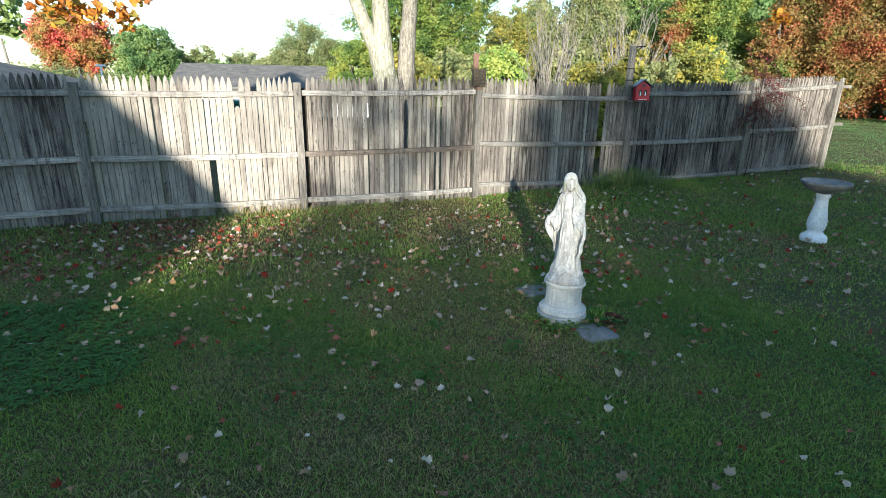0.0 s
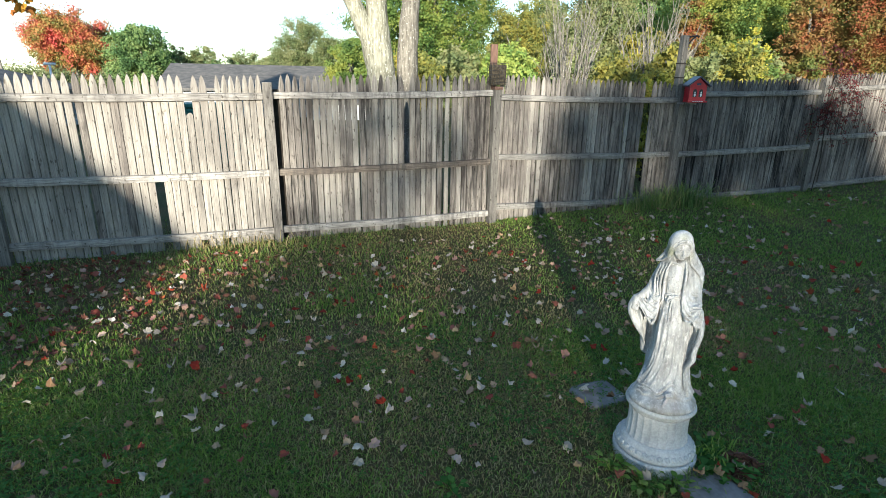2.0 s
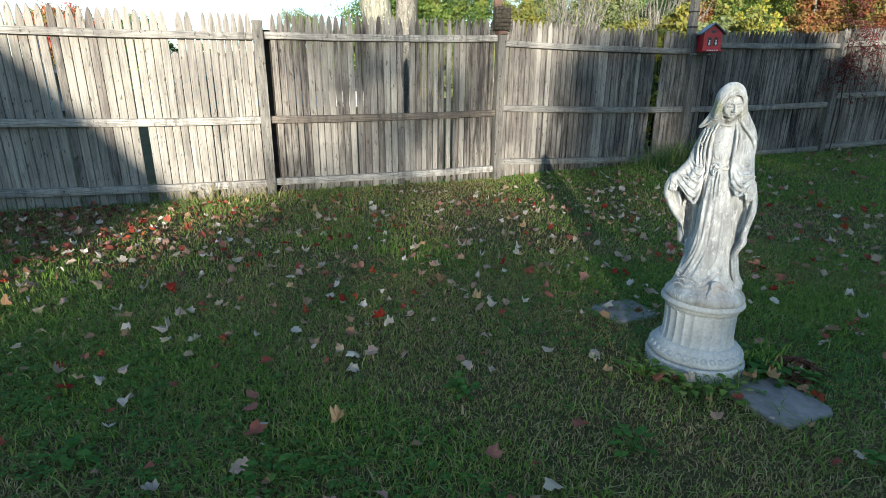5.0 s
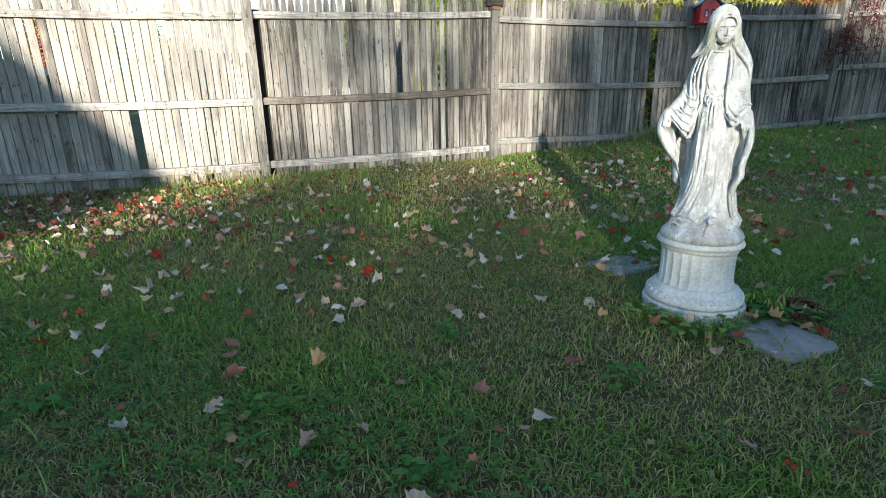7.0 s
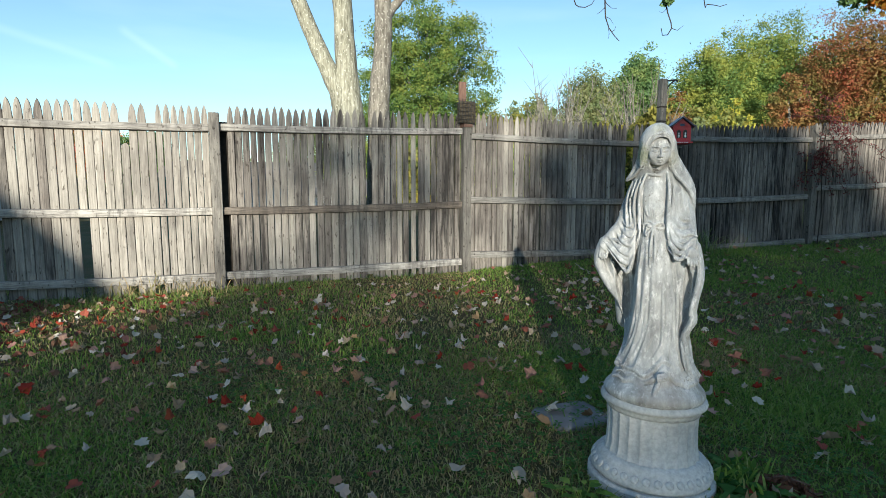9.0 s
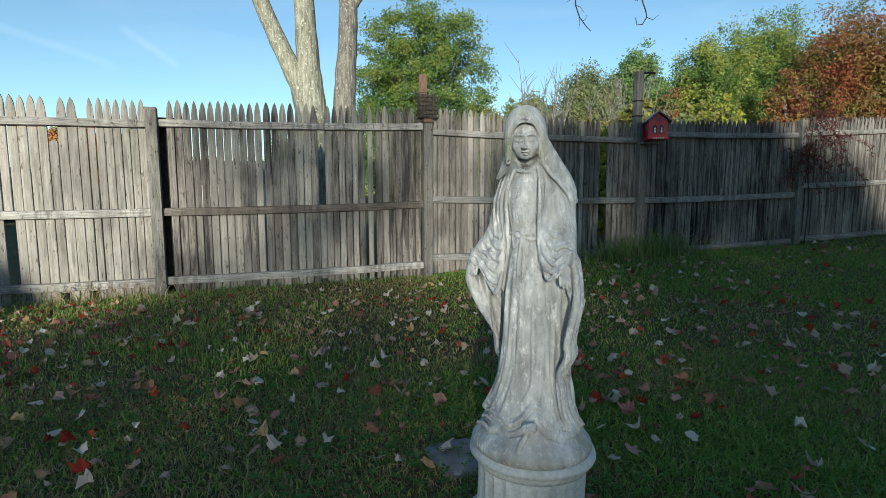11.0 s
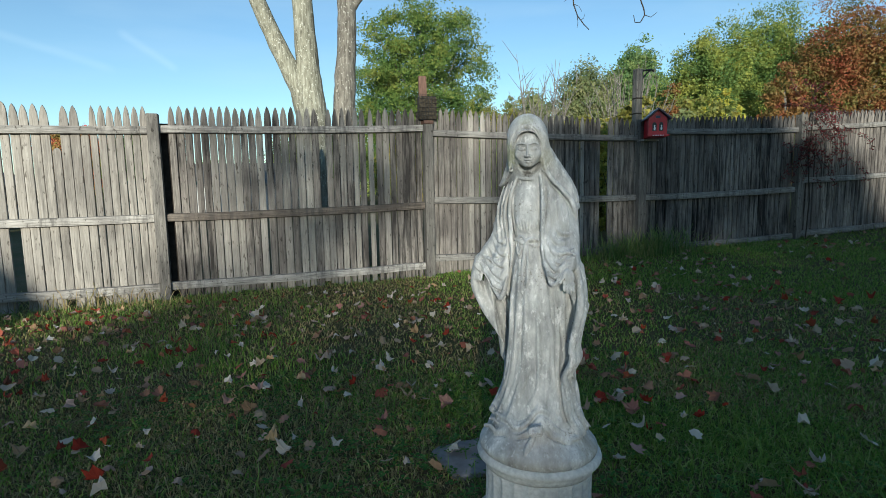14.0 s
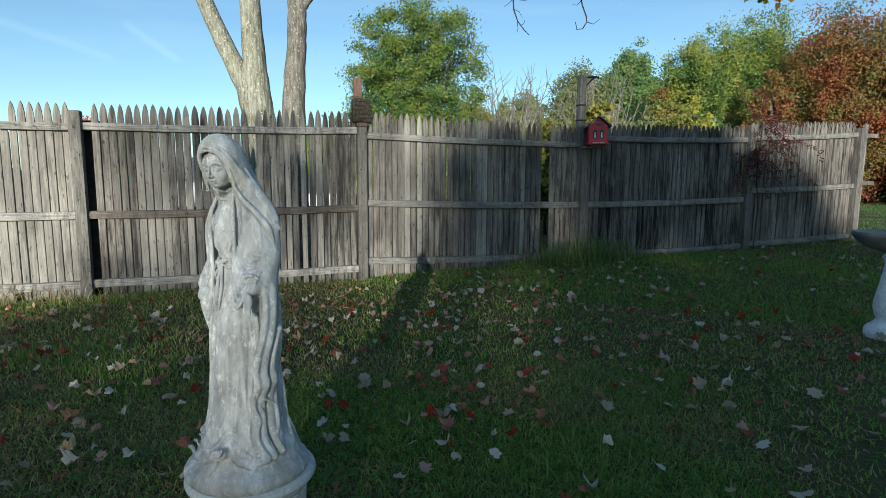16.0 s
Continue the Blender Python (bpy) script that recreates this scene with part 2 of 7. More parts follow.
RED = mat_rough("red_paint", [(0.40, 0.006, 0.016), (0.50, 0.009, 0.022), (0.56, 0.018, 0.030)], 6.0, 0.45, 0.1, 0.001, spec=0.5)
NAVY = mat_rough("blue_black_paint", [(0.012, 0.018, 0.055), (0.02, 0.03, 0.09)], 6.0, 0.4, 0.1, 0.001, spec=0.5)
WHITE = mat_rough("white_paint", [(0.75, 0.75, 0.75), (0.82, 0.82, 0.81)], 8.0, 0.6, 0.1, 0.001)
BLACK_METAL = mat_rough("black_iron", [(0.012, 0.012, 0.013), (0.03, 0.028, 0.026)], 20.0, 0.55, 0.2, 0.001, spec=0.5)
SUET = mat_rough("seed_cake", [(0.02, 0.017, 0.013), (0.05, 0.042, 0.03), (0.10, 0.082, 0.058)], 40.0, 0.95, 0.6, 0.004)
CEDAR = mat_rough("red_brown_wood", [(0.10, 0.058, 0.044), (0.17, 0.10, 0.075)], 12.0, 0.8, 0.3, 0.002, stretch=(6, 6, 1))
BARK_PALE = mat_bark("pale_maple_bark", [(0.12, 0.115, 0.088), (0.235, 0.23, 0.18), (0.345, 0.34, 0.28)], (0.50, 0.50, 0.43))
BARK_GREY = mat_bark("grey_brown_bark", [(0.085, 0.078, 0.066), (0.165, 0.153, 0.132), (0.25, 0.235, 0.205)], (0.40, 0.39, 0.35))
TWIG = mat_rough("dark_twig", [(0.018, 0.015, 0.012), (0.045, 0.037, 0.03)], 20.0, 0.9, 0.2, 0.002)
ROOF = mat_rough("grey_blue_shingle", [(0.087, 0.087, 0.085), (0.131, 0.125, 0.119), (0.189, 0.175, 0.158)], 3.0, 0.9, 0.4, 0.01)
SIDING = mat_rough("pale_siding", [(0.36, 0.36, 0.35), (0.44, 0.44, 0.43)], 2.0, 0.8, 0.2, 0.005)
TEAL = mat_rough("teal_green_metal", [(0.01, 0.10, 0.085), (0.015, 0.14, 0.115)], 3.0, 0.5, 0.1, 0.002)
L_GREEN = mat_leaf("green_leaves", [(0.096, 0.180, 0.054), (0.156, 0.252, 0.066), (0.240, 0.336, 0.084), (0.348, 0.396, 0.102), (0.288, 0.360, 0.096)], drift=0.8)
L_MAPLE = mat_leaf("maple_leaves", [(0.044, 0.095, 0.029), (0.075, 0.140, 0.036), (0.120, 0.190, 0.045), (0.177, 0.235, 0.054), (0.247, 0.272, 0.064)], drift=0.6)
L_DARK = mat_leaf("dark_green_leaves", [(0.057, 0.111, 0.044), (0.096, 0.184, 0.067), (0.160, 0.246, 0.085), (0.223, 0.284, 0.097)], drift=1.0)
L_YELLOW = mat_leaf("yellow_green_leaves", [(0.091, 0.122, 0.034), (0.149, 0.171, 0.046), (0.223, 0.220, 0.054), (0.347, 0.294, 0.061)], drift=1.2)
L_OLIVE = mat_leaf("olive_leaves", [(0.100, 0.139, 0.062), (0.142, 0.184, 0.077), (0.195, 0.220, 0.092), (0.257, 0.259, 0.124)], drift=1.0)
L_RED = mat_leaf("red_maple_leaves", [(0.230, 0.175, 0.054), (0.414, 0.193, 0.054), (0.575, 0.156, 0.054), (0.598, 0.092, 0.045), (0.517, 0.055, 0.041)], drift=0.7)
L_CRIMSON = mat_leaf("crimson_maple_leaves", [(0.156, 0.194, 0.057), (0.264, 0.216, 0.063), (0.432, 0.216, 0.081), (0.564, 0.173, 0.103), (0.600, 0.108, 0.103)], drift=0.30)
L_RUST = mat_leaf("rust_leaves", [(0.112, 0.155, 0.043), (0.172, 0.163, 0.047), (0.224, 0.150, 0.052), (0.258, 0.116, 0.047), (0.284, 0.082, 0.043)], drift=0.6)
L_MIXED = mat_leaf("green_gold_leaves", [(0.059, 0.116, 0.037), (0.097, 0.169, 0.046), (0.151, 0.221, 0.055), (0.238, 0.285, 0.067), (0.324, 0.337, 0.073)], drift=0.8)
L_GOLD = mat_leaf("golden_leaves", [(0.172, 0.215, 0.043), (0.310, 0.318, 0.052), (0.430, 0.396, 0.060), (0.396, 0.310, 0.060)])
L_ORANGE = mat_leaf("orange_leaves", [(0.40, 0.14, 0.02), (0.45, 0.22, 0.03), (0.30, 0.10, 0.03), (0.25, 0.22, 0.04)])
L_SEED = mat_leaf("rust_seed_heads", [(0.10, 0.045, 0.028), (0.15, 0.065, 0.038), (0.08, 0.042, 0.028)], 0.1, 0.8)
L_VINE = mat_leaf("dark_red_vine_leaves", [(0.081, 0.015, 0.019), (0.149, 0.028, 0.031), (0.062, 0.022, 0.019)])
LITTER = [mat_leaf("pale_fallen_leaf", [(0.33, 0.27, 0.225), (0.44, 0.385, 0.335), (0.55, 0.49, 0.43), (0.38, 0.30, 0.22)], 0.15, 0.85, False, spec=0.04),
          mat_leaf("red_fallen_leaf", [(0.165, 0.030, 0.020), (0.250, 0.042, 0.025), (0.270, 0.085, 0.035), (0.285, 0.042, 0.026), (0.120, 0.034, 0.024)], 0.15, 0.85, False, spec=0.04),
          mat_leaf("tan_fallen_leaf", [(0.36, 0.22, 0.12), (0.46, 0.32, 0.18), (0.28, 0.15, 0.08)], 0.15, 0.85, False, spec=0.04)]
LITTER_BROWN = mat_leaf("brown_leaf_litter", [(0.122, 0.050, 0.031), (0.203, 0.115, 0.068), (0.088, 0.034, 0.023), (0.176, 0.034, 0.020), (0.270, 0.216, 0.149)], 0.1, 0.8)
LITTER_STUFF = mat_leaf("leaf_litter", [(0.405, 0.361, 0.282), (0.229, 0.025, 0.014), (0.493, 0.449, 0.370), (0.194, 0.106, 0.053), (0.370, 0.299, 0.211), (0.229, 0.026, 0.016), (0.317, 0.238, 0.150)], 0.15, 0.85, spec=0.04)


# ---- mesh helpers ----
def mesh_ob(name, verts, faces, material, parent=None, label="", smooth=False):
    me = bpy.data.meshes.new(name)
    verts = np.asarray(verts, dtype=np.float32)
    if isinstance(faces, np.ndarray):
        k = faces.shape[1]
        me.vertices.add(len(verts))
        me.vertices.foreach_set("co", verts.ravel())
        me.loops.add(faces.size)
        me.loops.foreach_set("vertex_index", faces.astype(np.int32).ravel())
        me.polygons.add(len(faces))
        me.polygons.foreach_set("loop_start", np.arange(0, faces.size, k, dtype=np.int32))
        me.update(calc_edges=True)
    else:
        me.from_pydata([tuple(map(float, v)) for v in verts], [], faces)
    me.materials.append(material)
    if smooth:
        me.shade_smooth()
    ob = new(name, me)
    if parent is not None:
        ob.parent = parent
    if label:
        tagged(ob, label)
    return ob


def part(name, bm, material, parent=None, label="", smooth=False):
    """Links a bmesh as one mesh object under a thing or a part."""
    me = bpy.data.meshes.new(name)
    bmesh.ops.recalc_face_normals(bm, faces=bm.faces)
    bm.to_mesh(me)
    bm.free()
    me.materials.append(material)
    if smooth:
        me.shade_smooth()
    ob = new(name, me)
    if parent is not None:
        ob.parent = parent
    if label:
        tagged(ob, label)
    return ob


def box(bm, sx, sy, sz, m=Matrix(), bevel=0.0):
    r = bmesh.ops.create_cube(bm, size=1.0, matrix=m @ Matrix.Diagonal((sx, sy, sz, 1)))
    if bevel:
        es = list({e for v in r["verts"] for e in v.link_edges})
        bmesh.ops.bevel(bm, geom=es, offset=bevel, segments=2, affect="EDGES", profile=0.6)
    return bm


def lathe(bm, prof, segs=48, m=Matrix(), wobble=None):
    """A turned shape from (radius, height) pairs; wobble(angle, i) scales the radius."""
    rings = []
    for i, (r, z) in enumerate(prof):
        ring = []
        for k in range(segs):
            a = 2 * math.pi * k / segs
            q = r * (wobble(a, i) if wobble else 1)
            ring.append(bm.verts.new(m @ Vector((q * math.cos(a), q * math.sin(a), z))))
        rings.append(ring)
    for a, b in zip(rings, rings[1:]):
        for k in range(segs):
            bm.faces.new((a[k], a[(k + 1) % segs], b[(k + 1) % segs], b[k]))
    bm.faces.new(rings[0][::-1])
    bm.faces.new(rings[-1])
    return bm


def tube(bm, pts, radii, segs=8):
    """A round limb along points."""
    rings = []
    pts = [Vector(p) for p in pts]
    for i, p in enumerate(pts):
        d = (pts[min(i + 1, len(pts) - 1)] - pts[max(i - 1, 0)]).normalized()
        side = d.cross(Vector((0.3, 1, 0.13))).normalized()
        up = d.cross(side)
        r = radii[i] if isinstance(radii, (list, tuple)) else radii
        rings.append([bm.verts.new(p + r * (math.cos(a) * side + math.sin(a) * up)) for a in [2 * math.pi * k / segs for k in range(segs)]])
    for a, b in zip(rings, rings[1:]):
        for k in range(segs):
            bm.faces.new((a[k], a[(k + 1) % segs], b[(k + 1) % segs], b[k]))
    bm.faces.new(rings[0][::-1])
    bm.faces.new(rings[-1])
    return bm


def empty(name, m=Matrix()):
    ob = new(name)
    ob.matrix_world = m
    ob.empty_display_size = 0.1
    return ob


def smooth_step(a, b, x):
    t = np.clip((x - a) / (b - a), 0, 1)
    return t * t * (3 - 2 * t)


def gz(x, y):
    """The height of the lawn: level by the statue, rising along the fence to the east."""
    h = np.interp(x, [-3, -0.3, 2.3, 5, 7.5, 9.7, 14], [-0.10, -0.08, -0.02, 0.10, 0.14, 0.22, 0.26])
    return smooth_step(4.6, 7.9, y) * h + 0.008 * np.sin(x * 2.1 + 0.7) * np.cos(y * 1.7)


# ---- ground ----
def axis(parts):
    return np.unique(np.concatenate([np.linspace(a, b, n) for a, b, n in parts]))


gx = axis([(-600, -12, 14), (-12, 16, 141), (16, 600, 14)])
gy = axis([(-300, -3, 10), (-3, 12, 91), (12, 900, 20)])
GX, GY = np.meshgrid(gx, gy)
gv = np.stack([GX, GY, gz(GX, GY)], -1).reshape(-1, 3)
ii = np.arange(len(gx) * len(gy)).reshape(len(gy), len(gx))
gf = np.stack([ii[:-1, :-1], ii[:-1, 1:], ii[1:, 1:], ii[1:, :-1]], -1).reshape(-1, 4)
tagged(mesh_ob("ground", gv, gf, SOIL, smooth=True), "uneven mown lawn of green and brownish grass", "lawn", kind="structure")


def blades(name, x, y, h, w, material, lean=0.5, joints=2, label="", category="grass"):
    """Many bent grass blades as one mesh."""
    n = len(x)
    z = gz(x, y)
    a = RNG.uniform(0, 2 * math.pi, n)
    b = RNG.uniform(0, 2 * math.pi, n)
    bend = RNG.uniform(0.15, 1.0, n) * lean
    dx, dy = np.cos(b) * bend, np.sin(b) * bend
    sx, sy = np.cos(a) * w / 2, np.sin(a) * w / 2
    rows = []
    for k in range(joints):
        s = k / joints
        f = 1 - 0.35 * s
        cx, cy, cz = x + dx * h * s * s, y + dy * h * s * s, z + h * s * (1 - 0.25 * bend * s) - (0.004 if k == 0 else 0)
        rows += [np.stack([cx - sx * f, cy - sy * f, cz], -1), np.stack([cx + sx * f, cy + sy * f, cz], -1)]
    rows.append(np.stack([x + dx * h, y + dy * h, z + h * (1 - 0.45 * bend)], -1))
    v = np.stack(rows, 1).reshape(-1, 3)
    m = 2 * joints + 1
    base = np.arange(n)[:, None] * m
    tri = []
    for k in range(joints - 1):
        o = 2 * k
        tri += [base + [[o, o + 1, o + 3]], base + [[o, o + 3, o + 2]]]
    tri.append(base + [[m - 3, m - 2, m - 1]])
    f = np.concatenate(tri, 0)
    return tagged(mesh_ob(name, v, f, material), label, category, kind="stuff")


def scatter(n, x0, x1, y0, y1):
    return RNG.uniform(x0, x1, n), RNG.uniform(y0, y1, n)


def patch(x, y, s, seed):
    """Smooth random field between 0 and 1 for uneven growth."""
    return 0.5 + 0.25 * (np.sin(x * s + seed) * np.cos(y * s * 1.3 + 2 * seed) + np.sin((x + y) * s * 0.7 + 3 * seed) + 0.0) * 0.9


def herb_bed(x, y):
    """1 within the bed of broad-leaved herbs that crowds out the grass, 0 outside, with an uneven edge."""
    d = np.hypot((x + 2.05) / 1.05, (y - 3.65) / 0.85) + 0.5 * (patch(x, y, 4.3, 2.0) - 0.5) + 0.3 * (patch(x, y, 11.0, 5.0) - 0.5)
    return 1 - smooth_step(0.75, 1.05, d)


def lawn(name, n, x0, x1, y0, y1, h0, h1, w, joints, label, material=None, lean=1.7, dry=False):
    x, y = scatter(n, x0, x1, y0, y1)
    k = patch(x, y, 2.3, 1.0) * 0.6 + patch(x, y, 6.1, 4.0) * 0.4
    d = patch(x * 0.7 + 0.2 * y, y, 1.1, 2.6) * 0.55 + patch(x, y, 3.7, 0.4) * 0.30 + patch(x, y, 9.3, 1.7) * 0.15 + 0.15 - 0.28 * smooth_step(1.3, 2.6, x) - 0.10 * smooth_step(-0.4, -1.4, x)
    chance = np.clip((d - 0.40) * 6, 0.06, 1) if dry else (0.30 + 0.8 * k) * np.clip(1.2 - 2.2 * (d - 0.40) * 2, 0.22, 1)
    chance = chance * (1 - 0.65 * smooth_step(-1.2, -1.9, x) * smooth_step(5.0, 6.0, y))   # worn corner by the fence
    slab = ((abs(x - 1.878) < 0.125) & (abs(y - 3.158) < 0.135)) | ((abs(x - 1.76) < 0.115) & (abs(y - 3.985) < 0.095))
    chance = chance * (1 - 0.85 * herb_bed(x, y)) * ~slab
    rim = np.minimum(np.minimum(x - x0, x1 - x), np.minimum(y - y0, y1 - y))
    keep = RNG.uniform(0, 1, n) < chance * smooth_step(0.0, 0.9, rim + 0.35 * patch(x, y, 3.1, 5.0))
    x, y, k = x[keep], y[keep], k[keep]
    h = RNG.uniform(h0, h1, len(x)) * (0.55 + 0.8 * k)
    return blades(name, x, y, h, w * RNG.uniform(0.7, 1.3, len(x)), material or GRASS, lean, joints, label)


GREEN_LABEL, DRY_LABEL = "short mown green lawn grass", "dry brownish thatch among the lawn grass"
lawn("grass", 345000, -2.8, 3.9, 0.5, 5.0, 0.022, 0.050, 0.0044, 2, GREEN_LABEL)
lawn("grass", 175000, -6.0, 8.0, 3.4, 8.9, 0.025, 0.052, 0.007, 2, GREEN_LABEL)
lawn("grass", 60000, -3.8, 1.3, 4.6, 8.3, 0.04, 0.075, 0.006, 2, "longer green grass near the fence", None, 0.8)
lawn("grass", 70000, 3.6, 13.0, 1.6, 8.8, 0.03, 0.055, 0.009, 2, GREEN_LABEL)
lawn("grass", 70000, -10.0, 14.0, -6.0, 9.2, 0.03, 0.055, 0.014, 1, GREEN_LABEL)
lawn("dry_grass", 40000, -10.0, 14.0, -6.0, 9.2, 0.025, 0.05, 0.014, 1, DRY_LABEL, GRASS_DRY, 1.8, True)
lawn("dry_grass", 240000, -2.8, 3.9, 0.5, 5.2, 0.018, 0.040, 0.0042, 2, DRY_LABEL, GRASS_DRY, 1.8, True)
lawn("dry_grass", 125000, -6.0, 8.0, 3.6, 8.7, 0.022, 0.046, 0.007, 2, DRY_LABEL, GRASS_DRY, 1.8, True)
x, y = scatter(170000, 9.9, 34, 6, 32)
blades("grass", x, y, RNG.uniform(0.02, 0.035, len(x)), 0.03, GRASS_FAR, 1.5, 1, "sunlit far lawn grass beyond the fence")


def clover(n, x0, x1, y0, y1, label, s0=0.006, s1=0.011, bed=False, material=None):
    """Low three-leaved herbs, as one mesh of small rounded leaflets."""
    x, y = scatter(n, x0, x1, y0, y1)
    keep = RNG.uniform(0, 1, n) < (herb_bed(x, y) if bed else np.clip((patch(x, y, 2.9, 7.0) - 0.45) * 4, 0.05, 1))
    x, y = np.repeat(x[keep], 3), np.repeat(y[keep], 3)
    m = len(x)
    t = np.tile([0, 2.09, 4.19], m // 3) + np.repeat(RNG.uniform(0, 6.28, m // 3), 3)
    s = np.repeat(RNG.uniform(s0, s1, m // 3), 3)
    z = gz(x, y) + np.repeat(RNG.uniform(0.015, 0.04, m // 3), 3)
    c, q = np.cos(t), np.sin(t)
    rows = []
    for u, v, lift in ((0.1, 0, 0), (0.9, 0.62, 0.25), (1.7, 0.45, 0.3), (1.9, 0, 0.15), (1.7, -0.45, 0.3), (0.9, -0.62, 0.25)):
        rows.append(np.stack([x + s * (u * c - v * q), y + s * (u * q + v * c), z + s * lift], -1))
    v = np.stack(rows, 1).reshape(-1, 3)
    return tagged(mesh_ob("clover", v, np.arange(6 * m).reshape(-1, 6), material or CLOVER), label, "plant", kind="stuff")


clover(15000, -2.8, 3.6, 1.2, 5.0, "low green clover and small herbs in the lawn")
clover(14000, -3.3, -0.7, 2.5, 4.9, "dense bed of dark green broad-leaved herbs in the lawn", 0.007, 0.013, True, HERB)


# ---- fence ----
POSTS = [(-5.22, 6.87, 1.62, -0.12), (-2.80, 7.27, 1.63, -0.12), (-0.28, 7.69, 1.67, -0.10), (2.33, 7.92, 1.62, -0.04), (5.03, 8.18, 1.72, 0.08), (7.56, 8.38, 1.835, 0.11), (9.64, 8.60, 1.87, 0.19)]
PANELS = [  # top, middle and bottom rail heights and picket tips, at the west and at the east end
    (1.50, 1.51, 0.72, 0.73, 0.09, 0.10, 1.73, 1.73),
    (1.507, 1.525, 0.731, 0.708, 0.098, 0.049, 1.728, 1.742),
    (1.534, 1.580, 0.713, 0.759, 0.058, 0.102, 1.745, 1.787),
    (1.533, 1.507, 0.813, 0.782, 0.177, 0.15, 1.793, 1.735),
    (1.59, 1.639, 0.779, 0.836, 0.145, 0.194, 1.765, 1.83),
    (1.666, 1.777, 0.955, 1.034, 0.223, 0.288, 1.885, 1.973)]


def picket_mesh(w, h, tip, skew, wood=None):
    """A pointed stockade picket, its front slightly rounded."""
    bm = bmesh.new()
    t = 0.011
    section = [(-0.5, 1.0), (-0.5, -0.45), (-0.465, -0.84), (-0.38, -0.97), (-0.20, -0.99), (0.0, -1.0), (0.20, -0.99), (0.38, -0.97), (0.465, -0.84), (0.5, -0.45), (0.5, 1.0)]

    def top(q):
        return h - tip * (1 - math.sqrt(max(0.0, 1 - (2 * abs(q)) ** 1.4)))
    low = [bm.verts.new((q * w, t * d, 0)) for q, d in section]
    high = [bm.verts.new((q * w * 1.0 + skew * (1 - abs(q) * 2), t * d, top(q))) for q, d in section]
    n = len(section)
    for k in range(n - 1):
        bm.faces.new((low[k], low[k + 1], high[k + 1], high[k]))
    bm.faces.new(low[::-1])
    back_top = [bm.verts.new((q * w + skew * (1 - abs(q) * 2), t * 1.0, top(q))) for q in (0.36, 0.2, 0.0, -0.2, -0.36)]
    loop = high + back_top
    centre = bm.verts.new((skew, t * 0.1, h + 0.001))
    for k in range(len(loop)):
        bm.faces.new((centre, loop[k], loop[(k + 1) % len(loop)]))
    bm.faces.new([low[0], high[0]] + back_top[::-1] + [high[-1], low[-1]])
    me = bpy.data.meshes.new("picket")
    bmesh.ops.recalc_face_normals(bm, faces=bm.faces)
    bm.to_mesh(me)
    bm.free()
    me.materials.append(wood or WOOD)
    return me


PICKETS = [picket_mesh(0.066, 1.0, t, s) for t, s in ((0.092, 0.0), (0.100, 0.004), (0.094, -0.003), (0.104, 0.002), (0.086, 0.0))]
PICKETS_GREY = [picket_mesh(0.066, 1.0, t, s, WOOD_GREY) for t, s in ((0.092, 0.0), (0.100, 0.004), (0.094, -0.003), (0.104, 0.002), (0.086, 0.0))]
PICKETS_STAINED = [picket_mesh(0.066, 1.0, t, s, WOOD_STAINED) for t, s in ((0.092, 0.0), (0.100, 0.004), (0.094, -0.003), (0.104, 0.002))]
PICKET_CUT = picket_mesh(0.068, 1.0, 0.03, 0.01)

# slots along a panel, in metres from its west post: from, to, and the foot and head of the short picket left in it (None: empty)
SLOTS = {1: [(0.780, 0.795, None, None), (1.378, 1.454, 0.70, 9), (1.745, 1.815, 0.0, 1.36), (1.966, 2.036, 0.0, 1.49)],
         2: [(1.492, 1.555, 0.0, 0.74), (1.963, 1.984, None, None), (2.050, 2.073, None, None), (0.955, 0.966, None, None)],
         3: [(0.965, 0.985, None, None), (2.165, 2.28, None, None)]}


FENCE = tagged(empty("stockade_fence"), "weathered grey stockade fence of pointed pickets, some broken or missing", "fence")


